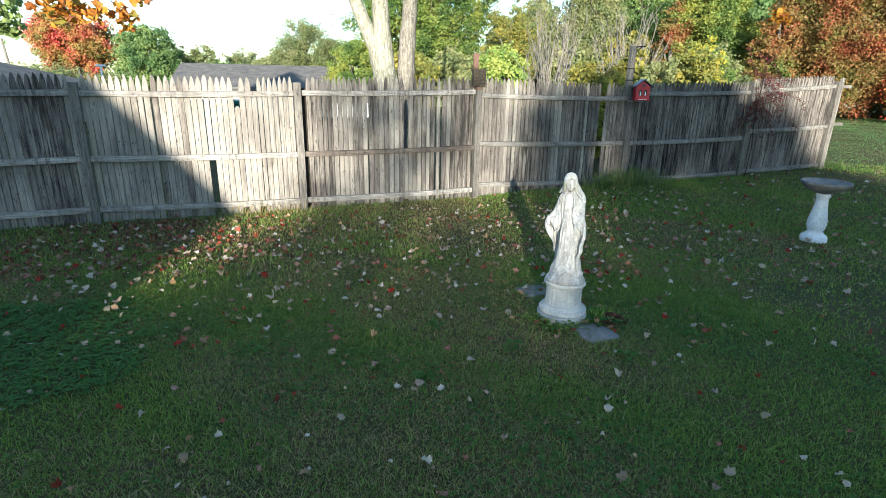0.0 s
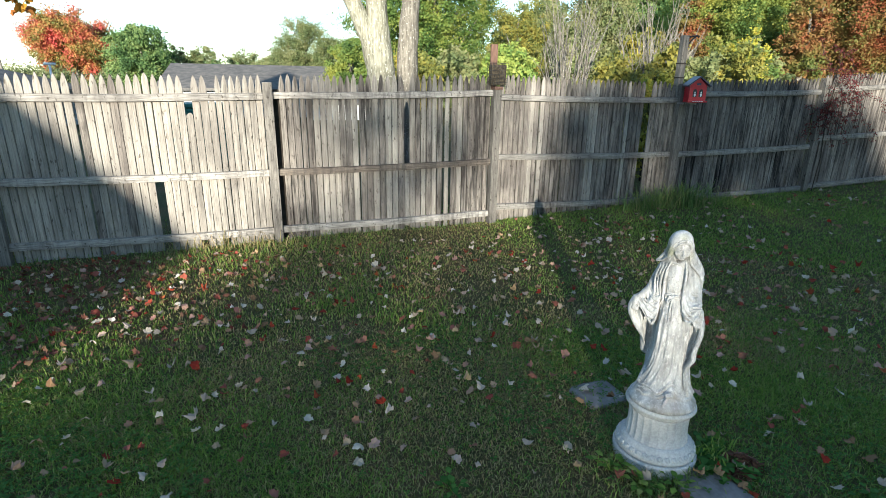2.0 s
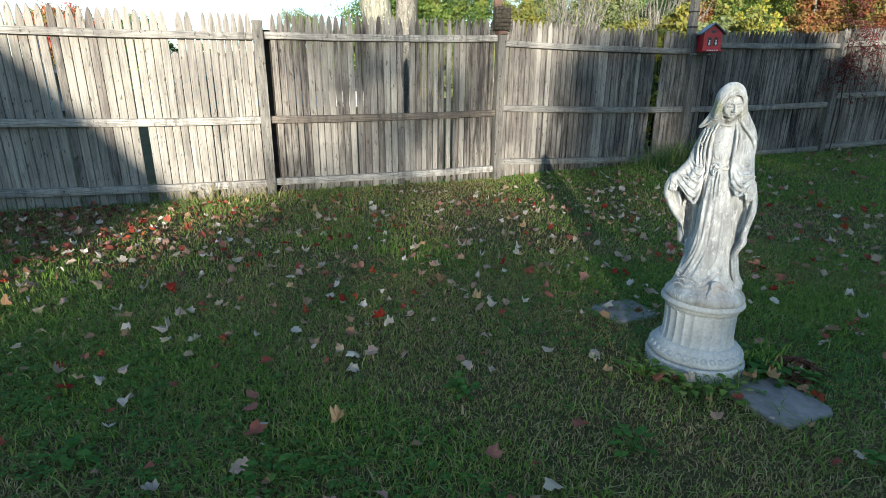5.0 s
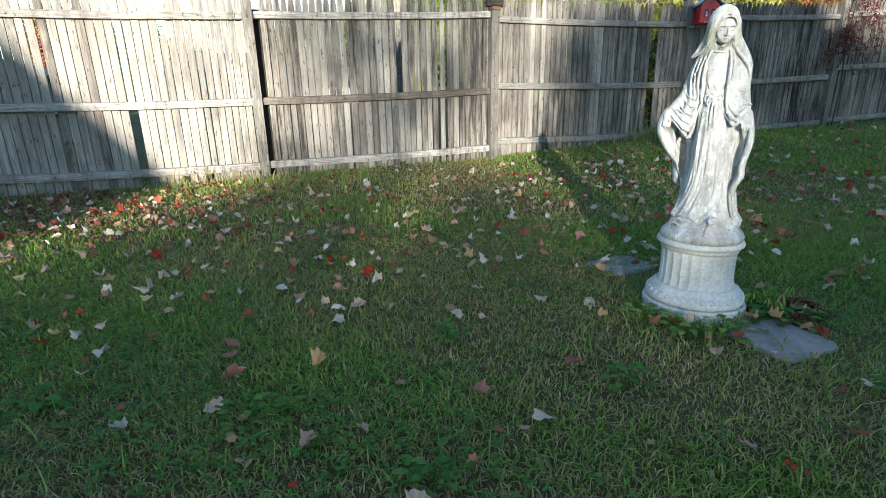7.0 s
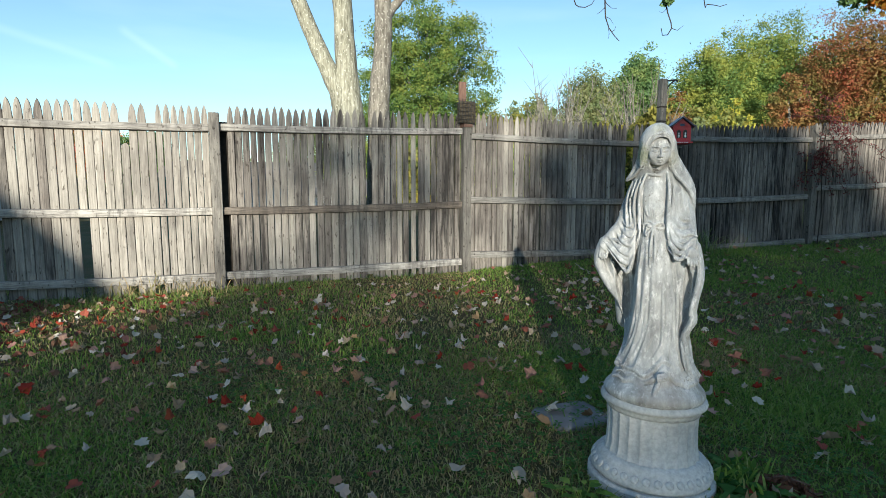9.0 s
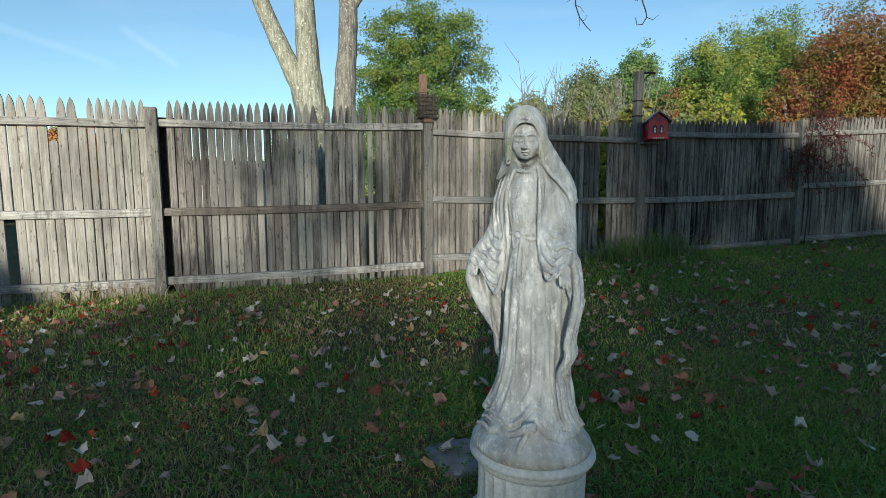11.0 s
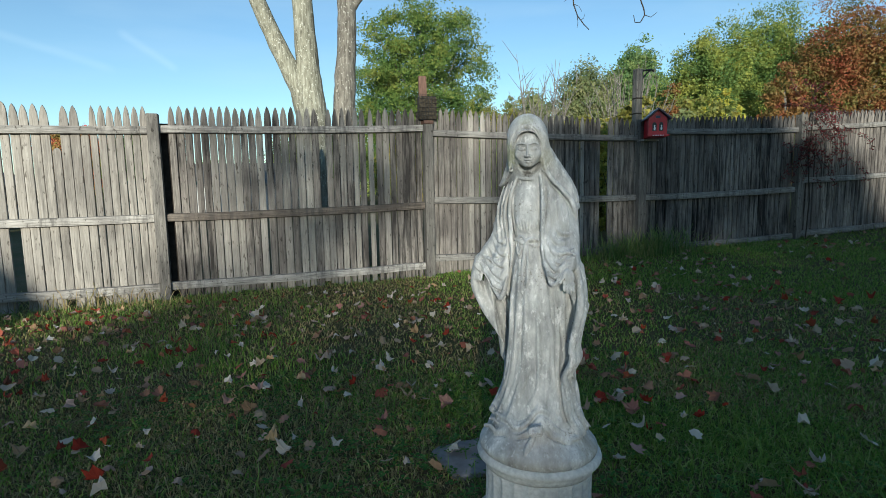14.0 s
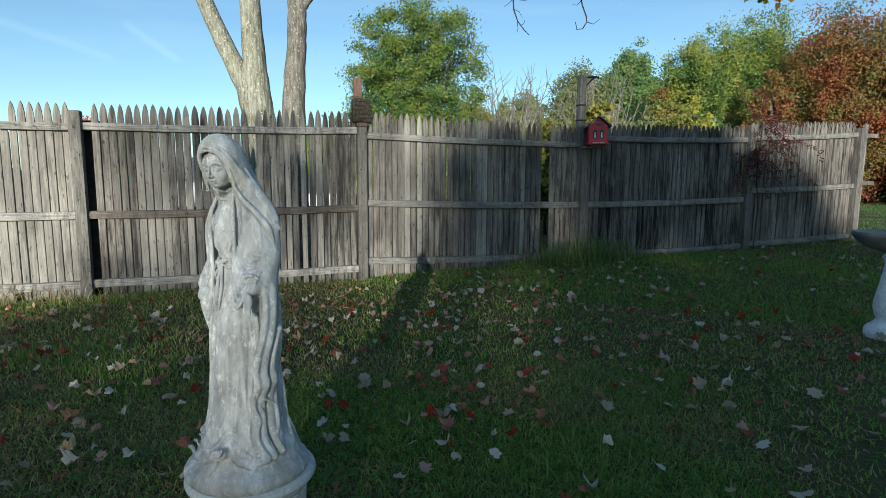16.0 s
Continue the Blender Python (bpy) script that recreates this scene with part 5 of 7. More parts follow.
    for s, hx, hy, hz in ((-1, -0.166, 0.050, 0.452), (1, 0.083, -0.072, 0.456)):
        clay.ball((hx, hy - 0.004, hz - 0.012), (0.0145, 0.0090, 0.020), 0.005, (8, s * 6, -25))
        for q in range(4):
            fx = hx + (q - 1.5) * 0.0070
            fy = hy - (q - 1.5) * 0.0030
            clay.chain([(fx, fy - 0.007, hz - 0.024), (fx + s * 0.001, fy - 0.011, hz - 0.038), (fx + s * 0.002, fy - 0.010, hz - 0.050 + 0.004 * abs(q - 1.5))], [0.0040, 0.0036, 0.0026], 0.0022)
        clay.chain([(hx - s * 0.011, hy - 0.006, hz - 0.002), (hx - s * 0.018, hy - 0.013, hz - 0.024)], [0.0046, 0.0034], 0.004)
    # bodice, neck and head; the head is bowed
    clay.chain([(-0.020, 0.016, 0.650), (-0.019, 0.008, 0.690), (-0.018, -0.004, 0.715)], [0.022, 0.018, 0.018], 0.008)
    head = Matrix.Translation((-0.0185, -0.030, 0.745)) @ pose(0, 0, 0, 14, 0, 8) @ Matrix.Diagonal((1.04, 1.04, 1.0, 1))
    clay.ball((-0.003, 0.006, 0.027), (0.0440, 0.046, 0.050), 0.010, m=head)
    clay.ball((-0.003, 0.014, -0.004), (0.0450, 0.040, 0.062), 0.016, m=head)
    clay.chain([(-0.024, -0.004, 0.765), (-0.022, 0.022, 0.715), (-0.014, 0.040, 0.660)], [0.042, 0.046, 0.050], 0.016)
    # the opening, deep enough to shade the cheeks and the throat
    clay.ball((0.0, -0.042, 0.004), (0.0395, 0.040, 0.0540), 0.002, m=head, cut=True)
    clay.ball((0.002, -0.038, -0.038), (0.029, 0.048, 0.030), 0.004, m=head, cut=True)
    clay.ball((0.0, -0.008, 0.008), (0.0390, 0.0245, 0.0490), 0.002, m=head)
    clay.chain([(-0.020, 0.016, 0.655), (-0.019, 0.012, 0.690), (-0.018, 0.008, 0.715)], [0.019, 0.014, 0.013], 0.004)
    head = head @ Matrix.Translation((0, 0.002, 0.003)) @ Matrix.Diagonal((1.18, 1.04, 1.08, 1))
    clay.ball((0, -0.010, 0.001), (0.0272, 0.031, 0.040), 0.0015, m=head)
    clay.ball((0, -0.019, -0.022), (0.0190, 0.0185, 0.0195), 0.012, m=head)
    clay.ball((0, -0.030, -0.034), (0.0085, 0.0085, 0.0065), 0.006, m=head)
    for s in (-1, 1):
        # waves of hair between brow and hood
        for q in range(5):
            lock = [(s * 0.0015, -0.0395 + 0.0035 * q, 0.0395 + 0.0032 * q), (s * (0.0125 + 0.0012 * q), -0.0392 + 0.003 * q, 0.0365 + 0.0016 * q), (s * (0.0215 + 0.0022 * q), -0.0325 + 0.003 * q, 0.0235 + 0.001 * q), (s * (0.0268 + 0.0026 * q), -0.0238 + 0.003 * q, 0.005), (s * (0.0295 + 0.0022 * q), -0.0160 + 0.004 * q, -0.018 - 0.004 * q), (s * (0.0315 + 0.001 * q), -0.010, -0.052)]
            clay.chain(lock, [0.0022, 0.0034, 0.0036, 0.0036, 0.0034, 0.0024], 0.0008, head)
            clay.chain([(p[0] + s * 0.0018, p[1] - 0.0032, p[2] + 0.0012) for p in lock[:4]], 0.0011, 0.0006, head, cut=True)
        clay.ball((s * 0.0122, -0.0462, 0.0020), (0.0102, 0.0098, 0.0074), 0.0030, m=head, cut=True)
        clay.ball((s * 0.0120, -0.0350, -0.0010), (0.0076, 0.0052, 0.0050), 0.0012, m=head)
        clay.chain([(s * 0.0195, -0.0345, -0.0022), (s * 0.0155, -0.0392, -0.0048), (s * 0.0110, -0.0408, -0.0056), (s * 0.0058, -0.0395, -0.0030)], 0.0030, 0.0004, head, cut=True)
        clay.chain([(s * 0.0190, -0.0355, 0.0026), (s * 0.0122, -0.0400, 0.0052), (s * 0.0062, -0.0395, 0.0032)], 0.0021, 0.0004, head, cut=True)
        clay.chain([(s * 0.0042, -0.0412, 0.0098), (s * 0.0115, -0.0412, 0.0128), (s * 0.0205, -0.0345, 0.0085)], [0.0014, 0.0019, 0.0010], 0.002, head)
        clay.ball((s * 0.0145, -0.0300, -0.0130), (0.0090, 0.0080, 0.0095), 0.008, m=head)
        clay.ball((s * 0.0040, -0.0452, -0.0130), (0.0032, 0.0034, 0.0028), 0.002, m=head)
    clay.chain([(0, -0.0415, 0.0090), (0, -0.0465, -0.0040), (0, -0.0505, -0.0122)], [0.0020, 0.0024, 0.0034], 0.002, head)
    clay.ball((0, -0.0408, -0.0225), (0.0076, 0.0036, 0.0020), 0.0014, m=head)
    clay.ball((0, -0.0398, -0.0278), (0.0062, 0.0038, 0.0024), 0.0014, m=head)
    clay.chain([(-0.0085, -0.0385, -0.0250), (0, -0.0448, -0.0252), (0.0085, -0.0385, -0.0250)], 0.0014, 0.0007, head, cut=True)
    # thin hood rim round the face
    head = head @ Matrix.Diagonal((1 / 1.18, 1 / 1.04, 1 / 1.08, 1)) @ Matrix.Translation((0, -0.002, -0.003))
    rim = [(-0.039, -0.008, -0.028), (-0.0385, -0.015, 0.000), (-0.034, -0.024, 0.027), (-0.021, -0.033, 0.046), (0.0, -0.036, 0.0545), (0.021, -0.033, 0.046), (0.034, -0.024, 0.027), (0.0385, -0.015, 0.000), (0.039, -0.008, -0.028)]
    clay.chain([(q[0] + 0.0012 * math.sin(9 * i), q[1], q[2] + 0.0010 * math.sin(7 * i)) for i, q in enumerate(rim)], [0.0036 + 0.0007 * math.sin(5 * i) for i in range(9)], 0.002, head)
    # veil over the shoulders
    clay.chain([(-0.060, -0.008, 0.735), (-0.074, 0.014, 0.705), (-0.090, 0.034, 0.676), (-0.104, 0.046, 0.660)], [0.008, 0.009, 0.007, 0.004], 0.012)
    clay.chain([(-0.054, -0.030, 0.730), (-0.062, -0.012, 0.695), (-0.086, 0.022, 0.668), (-0.104, 0.040, 0.656)], [0.0035, 0.0045, 0.005, 0.004], 0.004)
    clay.chain([(0.020, -0.020, 0.735), (0.034, 0.000, 0.700), (0.056, 0.016, 0.660), (0.074, 0.024, 0.620), (0.078, 0.028, 0.545)], [0.012, 0.018, 0.022, 0.020, 0.004], 0.014)
    clay.chain([(0.014, -0.040, 0.732), (0.018, -0.030, 0.700), (0.028, -0.022, 0.676), (0.060, -0.012, 0.643), (0.086, 0.002, 0.603), (0.092, 0.016, 0.545)], [0.0035, 0.0050, 0.0055, 0.0060, 0.0056, 0.0012], 0.004)
    clay.chain([(0.024, -0.018, 0.726), (0.040, -0.006, 0.690), (0.066, 0.004, 0.655), (0.090, 0.016, 0.615)], [0.003, 0.0042, 0.0045, 0.003], 0.005)
    clay.chain([(0.030, -0.004, 0.74), (0.056, 0.010, 0.690), (0.078, 0.022, 0.650), (0.094, 0.030, 0.60)], [0.003, 0.0042, 0.0045, 0.003], 0.006)
    # edges of the overdress beside the bodice
    for pts in ([(0.010, -0.028, 0.676), (0.016, -0.036, 0.628), (0.015, -0.036, 0.575), (0.015, -0.040, 0.520), (0.020, -0.050, 0.462)], [(-0.050, -0.018, 0.672), (-0.064, -0.024, 0.622), (-0.066, -0.022, 0.570), (-0.060, -0.026, 0.510), (-0.066, -0.026, 0.440)]):
        s = 1 if pts[0][0] > 0 else -1
        clay.chain(pts, [0.0035, 0.0042, 0.0042, 0.0036, 0.0010], 0.006)
        clay.chain([(p[0] - s * 0.0060, p[1] - 0.002, p[2]) for p in pts[1:4]], 0.0016, 0.002, cut=True)
        for q in range(1, 4):
            clay.chain([(p[0] + s * 0.012 * q, p[1] + 0.008 * q, p[2] - 0.006 * q) for p in pts[:4]], [0.002, 0.0032, 0.0034, 0.0016], 0.005)
    # neckline, gathers, sash and bow
    clay.chain([(-0.020 + 0.030 * math.cos(a), 0.002 - 0.030 * math.sin(a), 0.680 - 0.010 * math.sin(a)) for a in [math.pi * k / 10 for k in range(11)]], 0.0032, 0.0015)
    clay.chain([(-0.018 + 0.039 * math.cos(a), 0.004 + 0.037 * math.sin(a), 0.522) for a in [2 * math.pi * k / 24 for k in range(25)]], 0.0042, 0.002)
    clay.ball((-0.023, -0.010, 0.602), (0.034, 0.030, 0.058), 0.010)
    clay.ball((-0.020, -0.030, 0.566), (0.026, 0.012, 0.022), 0.010)
    for q in range(9):
        a = (q - 4) / 4
        clay.chain([(-0.019 + a * 0.020, -0.034 + 0.007 * a * a, 0.512), (-0.018 + a * 0.030, -0.044 + 0.012 * a * a, 0.455)], [0.0026, 0.0010], 0.003)
    clay.ball((-0.021, -0.040, 0.523), (0.0055, 0.0055, 0.0065), 0.0015)
    clay.ball((-0.010, -0.040, 0.527), (0.0105, 0.0045, 0.0060), 0.0015, (0, -20, 0))
    clay.ball((-0.033, -0.038, 0.520), (0.0100, 0.0045, 0.0064), 0.0015, (0, 20, 0))
    clay.chain([(-0.023, -0.041, 0.518), (-0.029, -0.049, 0.460), (-0.030, -0.058, 0.398)], [0.0034, 0.0042, 0.0020], 0.0025)
    clay.chain([(-0.019, -0.041, 0.518), (-0.016, -0.050, 0.460), (-0.017, -0.060, 0.415)], [0.0030, 0.0040, 0.0020], 0.0025)
    clay.chain([(-0.040, -0.036, 0.518), (-0.044, -0.040, 0.500), (-0.041, -0.041, 0.488), (-0.036, -0.040, 0.502)], 0.0026, 0.0015)
    # long folds sweeping to the hem
    for a0, a1, r0 in ((-0.9, -1.45, 0.0050), (-0.50, -1.05, 0.0056), (-0.15, -0.62, 0.0036), (0.30, 0.20, 0.0022), (0.75, 0.8, 0.003)):
        clay.chain([robe_at(0.46 - 0.38 * k / 7, a0 + (a1 - a0) * (k / 7) ** 2) for k in range(8)], [r0 * (0.2 + 0.8 * math.sin(math.pi * (0.06 + 0.8 * k / 7))) for k in range(8)], 0.007)
    for lift, r in ((0.0, 0.0052), (0.016, 0.0038), (0.030, 0.0028)):
        inset = 1 - 5.5 * lift
        clay.chain([((-0.120 + 0.232 * k / 16) * inset, (-0.066 - 0.036 * math.sin(math.pi * k / 16)) * inset + 0.012 * math.exp(-((k - 9.7) / 1.7) ** 2), 0.056 + lift + 0.040 * math.exp(-((k - 9.7) / 1.9) ** 2) + 0.005 * math.sin(2.1 * k)) for k in range(17)], r, 0.005)
        if not lift:
            clay.chain([(-0.122 + 0.236 * k / 16, -0.070 - 0.040 * math.sin(math.pi * k / 16) + 0.012 * math.exp(-((k - 9.7) / 1.7) ** 2), 0.046 + 0.040 * math.exp(-((k - 9.7) / 1.9) ** 2) + 0.005 * math.sin(2.1 * k)) for k in range(17)], 0.0026, 0.0015, cut=True)
    # foot under the hem
    clay.ball((0.018, -0.096, 0.078), (0.015, 0.020, 0.010), 0.006)
    for q in range(5):
        clay.chain([(0.006 + 0.006 * q, -0.112, 0.082), (0.005 + 0.006 * q, -0.121, 0.072 + 0.001 * q)], 0.0030, 0.0015)
    carve(clay)


def carve(clay):
    """Deep folds, hems and edges drawn on the finished masses."""
    clay.chain([(-0.108, 0.098, 0.430), (-0.100, 0.102, 0.330), (-0.090, 0.096, 0.200)], [0.030, 0.036, 0.030], 0.010)
    for back in (0.022, 0.048, 0.074):
        clay.chain([(-0.116, back, 0.400), (-0.104, back + 0.004, 0.335), (-0.092, back, 0.255), (-0.088, back - 0.004, 0.190)], [0.017, 0.024, 0.019, 0.008], 0.003, cut=True)
    clay.chain([(0.078, -0.028, 0.405), (0.082, -0.018, 0.340), (0.078, -0.018, 0.280)], [0.008, 0.013, 0.007], 0.003, cut=True)
    # sleeves hanging in swags, hem last
    for q, pts in enumerate(([(-0.122, 0.560), (-0.106, 0.524), (-0.090, 0.515), (-0.078, 0.530)], [(-0.126, 0.530), (-0.104, 0.494), (-0.085, 0.486), (-0.074, 0.510)], [(-0.136, 0.505), (-0.110, 0.468), (-0.086, 0.458), (-0.073, 0.490)], [(-0.152, 0.480), (-0.118, 0.442), (-0.090, 0.430), (-0.074, 0.475)], [(-0.166, 0.464), (-0.130, 0.428), (-0.097, 0.402), (-0.076, 0.452)])):
        clay.fold(pts, 0.0048 + 0.0004 * q, (0.25, -1), 0.85)
    clay.fold([(-0.178, 0.450), (-0.145, 0.422), (-0.112, 0.386), (-0.090, 0.377), (-0.076, 0.419), (-0.072, 0.470)], 0.0060, (0.1, -1), 1.0)
    for q, pts in enumerate(([(0.046, 0.556), (0.062, 0.540), (0.084, 0.542)], [(0.034, 0.544), (0.052, 0.520), (0.080, 0.524)], [(0.028, 0.528), (0.044, 0.500), (0.066, 0.488), (0.090, 0.506)], [(0.022, 0.512), (0.034, 0.479), (0.058, 0.460), (0.082, 0.488)], [(0.017, 0.500), (0.027, 0.466), (0.050, 0.444), (0.070, 0.468)])):
        clay.fold(pts, 0.0044 + 0.0004 * q, (-0.2, -1), 0.85)
    clay.fold([(0.013, 0.495), (0.021, 0.458), (0.042, 0.433), (0.057, 0.428), (0.068, 0.458), (0.074, 0.476)], 0.0055, (-0.1, -1), 1.0)
    # straight folds down the upper arms and the overdress
    for pts, r, g in (([(-0.082, 0.650), (-0.094, 0.600), (-0.098, 0.545)], 0.0042, (1, 0)), ([(-0.070, 0.655), (-0.080, 0.590), (-0.078, 0.520)], 0.0042, (1, 0)), ([(-0.060, 0.662), (-0.066, 0.600), (-0.062, 0.540), (-0.068, 0.470)], 0.0046, (1, 0)),
                      ([(0.013, 0.670), (0.017, 0.615), (0.017, 0.555), (0.016, 0.500)], 0.0046, (-1, 0)), ([(0.030, 0.655), (0.036, 0.600), (0.036, 0.550)], 0.0040, (-1, 0)), ([(0.046, 0.640), (0.054, 0.595), (0.056, 0.552)], 0.0038, (-1, 0)), ([(0.062, 0.622), (0.071, 0.585), (0.076, 0.550)], 0.0036, (-1, 0))):
        clay.fold(pts, r, g, 0.75)
    # gathers of the bodice and of the skirt under the sash
    for q in range(8):
        a = (q - 3.5) / 3.5
        clay.drape([(-0.020 + 0.024 * a, 0.672 - 0.006 * (1 - a * a)), (-0.021 + 0.027 * a, 0.650 - 0.008 * (q % 3))], 0.0014, 0.0012, True, -0.0004)
        clay.drape([(-0.022 + 0.034 * a, 0.578 + 0.010 * (q % 2)), (-0.022 + 0.024 * a, 0.552), (-0.022 + 0.015 * a, 0.530)], 0.0021, 0.0014, True, -0.0004)
        clay.drape([(-0.021 + 0.024 * a, 0.516), (-0.021 + 0.034 * a, 0.480), (-0.021 + 0.040 * a, 0.440)], 0.0012, 0.0016, True, 0.0, 0.2)
    # the loops and ends of the bow
    for loop, r in (([(-0.022, 0.522), (-0.030, 0.531), (-0.043, 0.530), (-0.050, 0.517), (-0.047, 0.497), (-0.040, 0.490), (-0.034, 0.502), (-0.022, 0.518)], 0.0032), ([(-0.020, 0.522), (-0.010, 0.530), (0.004, 0.526), (0.008, 0.515), (-0.002, 0.509), (-0.019, 0.518)], 0.0030)):
        clay.drape(loop, r, 0.0012, False, -0.001, 0.8)
    clay.drape([(-0.042, 0.518), (-0.041, 0.502)], 0.0034, 0.0010, True)
    clay.drape([(-0.006, 0.520), (0.002, 0.517)], 0.0026, 0.0010, True)
    # a ringlet beside the cheek
    clay.chain([(0.018 + 0.003 * math.sin(1.4 * k), -0.040 + 0.004 * k / 4 + 0.003 * math.cos(1.4 * k), 0.738 - 0.0055 * k) for k in range(11)], 0.0030, 0.0012)
    # edges of the veil
    clay.fold([(0.020, 0.722), (0.024, 0.690), (0.038, 0.666), (0.058, 0.645), (0.077, 0.618), (0.086, 0.588)], 0.0050, (-0.8, -1), 0.9)
    clay.drape([(0.040, 0.706), (0.060, 0.676), (0.082, 0.640), (0.094, 0.600)], 0.0022, 0.0015, True)
    clay.fold([(-0.060, 0.726), (-0.068, 0.694), (-0.086, 0.668)], 0.0040, (1, -0.6), 0.8)
    # waves of hair parted over the brow
    for side in (-1, 1):
        for q in range(4):
            a = 0.0035 * q
            pts = [(-0.0175 + side * 0.002, 0.7835 + a), (-0.0175 + side * (0.015 + 0.2 * a), 0.7775 + 0.9 * a), (-0.0175 + side * (0.0265 + 0.6 * a), 0.760 + 0.4 * a), (-0.0170 + side * (0.0310 + 0.8 * a), 0.738), (-0.0160 + side * (0.0315 + 0.8 * a), 0.715)]
            clay.drape(pts, 0.0021, 0.0006, True, -0.0004, 0.6)
    # the long folds of the robe
    for pts, r, g in (([(-0.060, 0.400), (-0.058, 0.300), (-0.062, 0.200), (-0.098, 0.112)], 0.0050, (1, 0)), ([(-0.036, 0.400), (-0.034, 0.290), (-0.040, 0.190), (-0.074, 0.105)], 0.0042, (1, 0)), ([(-0.016, 0.330), (-0.012, 0.270), (-0.015, 0.197), (-0.052, 0.104)], 0.0046, (1, 0)),
                      ([(0.010, 0.340), (0.013, 0.250), (0.010, 0.165), (-0.030, 0.096)], 0.0042, (-1, 0)), ([(0.034, 0.380), (0.036, 0.280), (0.034, 0.190), (0.030, 0.130)], 0.0036, (-1, 0)), ([(0.050, 0.400), (0.055, 0.300), (0.056, 0.200), (0.060, 0.110)], 0.0036, (-1, 0))):
        clay.fold(pts, 0.8 * r, g, 0.5, 0.005)
    # the wavy front edge of the cloak and the folds beside it
    wave = [(0.094, 0.262), (0.085, 0.228), (0.073, 0.205), (0.077, 0.178), (0.083, 0.150), (0.092, 0.104), (0.117, 0.068)]
    clay.fold(wave, 0.0050, (-1, -0.3), 1.0)
    clay.fold([(px + 0.016, pz) for px, pz in wave[1:]], 0.0040, (-1, 0), 0.9)
    clay.fold([(-0.150, 0.412), (-0.137, 0.378), (-0.112, 0.318), (-0.100, 0.250)], 0.0046, (1, -0.4), 1.0)
    # hem over the mound, rising over the foot
    hem = [(-0.118, 0.088), (-0.108, 0.096), (-0.090, 0.085), (-0.062, 0.086), (-0.036, 0.074), (-0.010, 0.090), (0.016, 0.122), (0.041, 0.112), (0.066, 0.090), (0.084, 0.082)]
    clay.fold(hem, 0.0054, (0, -1), 1.0)
    # the foot with its toes, and the leaf carved below it
    clay.ball((0.017, -0.108, 0.086), (0.015, 0.012, 0.008), 0.003)
    for q in range(5):
        clay.chain([(0.004 + 0.0065 * q, -0.120, 0.090 + 0.002 * q), (0.003 + 0.0065 * q, -0.129, 0.079 + 0.002 * q)], 0.0032, 0.0008)
    clay.drape([(0.014, 0.074), (0.004, 0.054), (-0.008, 0.030)], 0.0075, 0.0010, False, -0.003, 0.15)
    clay.drape([(0.012, 0.070), (0.004, 0.053), (-0.006, 0.034)], 0.0016, 0.0006, True, -0.001)
    clay.drape([(px * 0.92, pz + 0.016) for px, pz in hem[1:]], 0.0022, 0.0015, True)


def garden_statue(x, y, z, turn):
    """The figure in one piece of cast stone; the head is worked more finely than the drapery."""
    body = Clay((-0.222, -0.172, -0.0124), (0.172, 0.160, 0.6906), 0.0023)
    head = Clay((-0.125, -0.105, 0.6860), (0.085, 0.110, 0.8420), 0.0012)
    sculpt(body)
    sculpt(head)
    (va, fa), (vb, fb) = body.skin(), head.skin()
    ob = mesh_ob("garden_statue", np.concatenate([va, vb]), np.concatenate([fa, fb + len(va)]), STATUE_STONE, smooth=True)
    ob.matrix_world = pose(x, y, z, 0, 0, turn)
    return tagged(ob, "weathered pale stone statue of a draped standing figure", "statue")


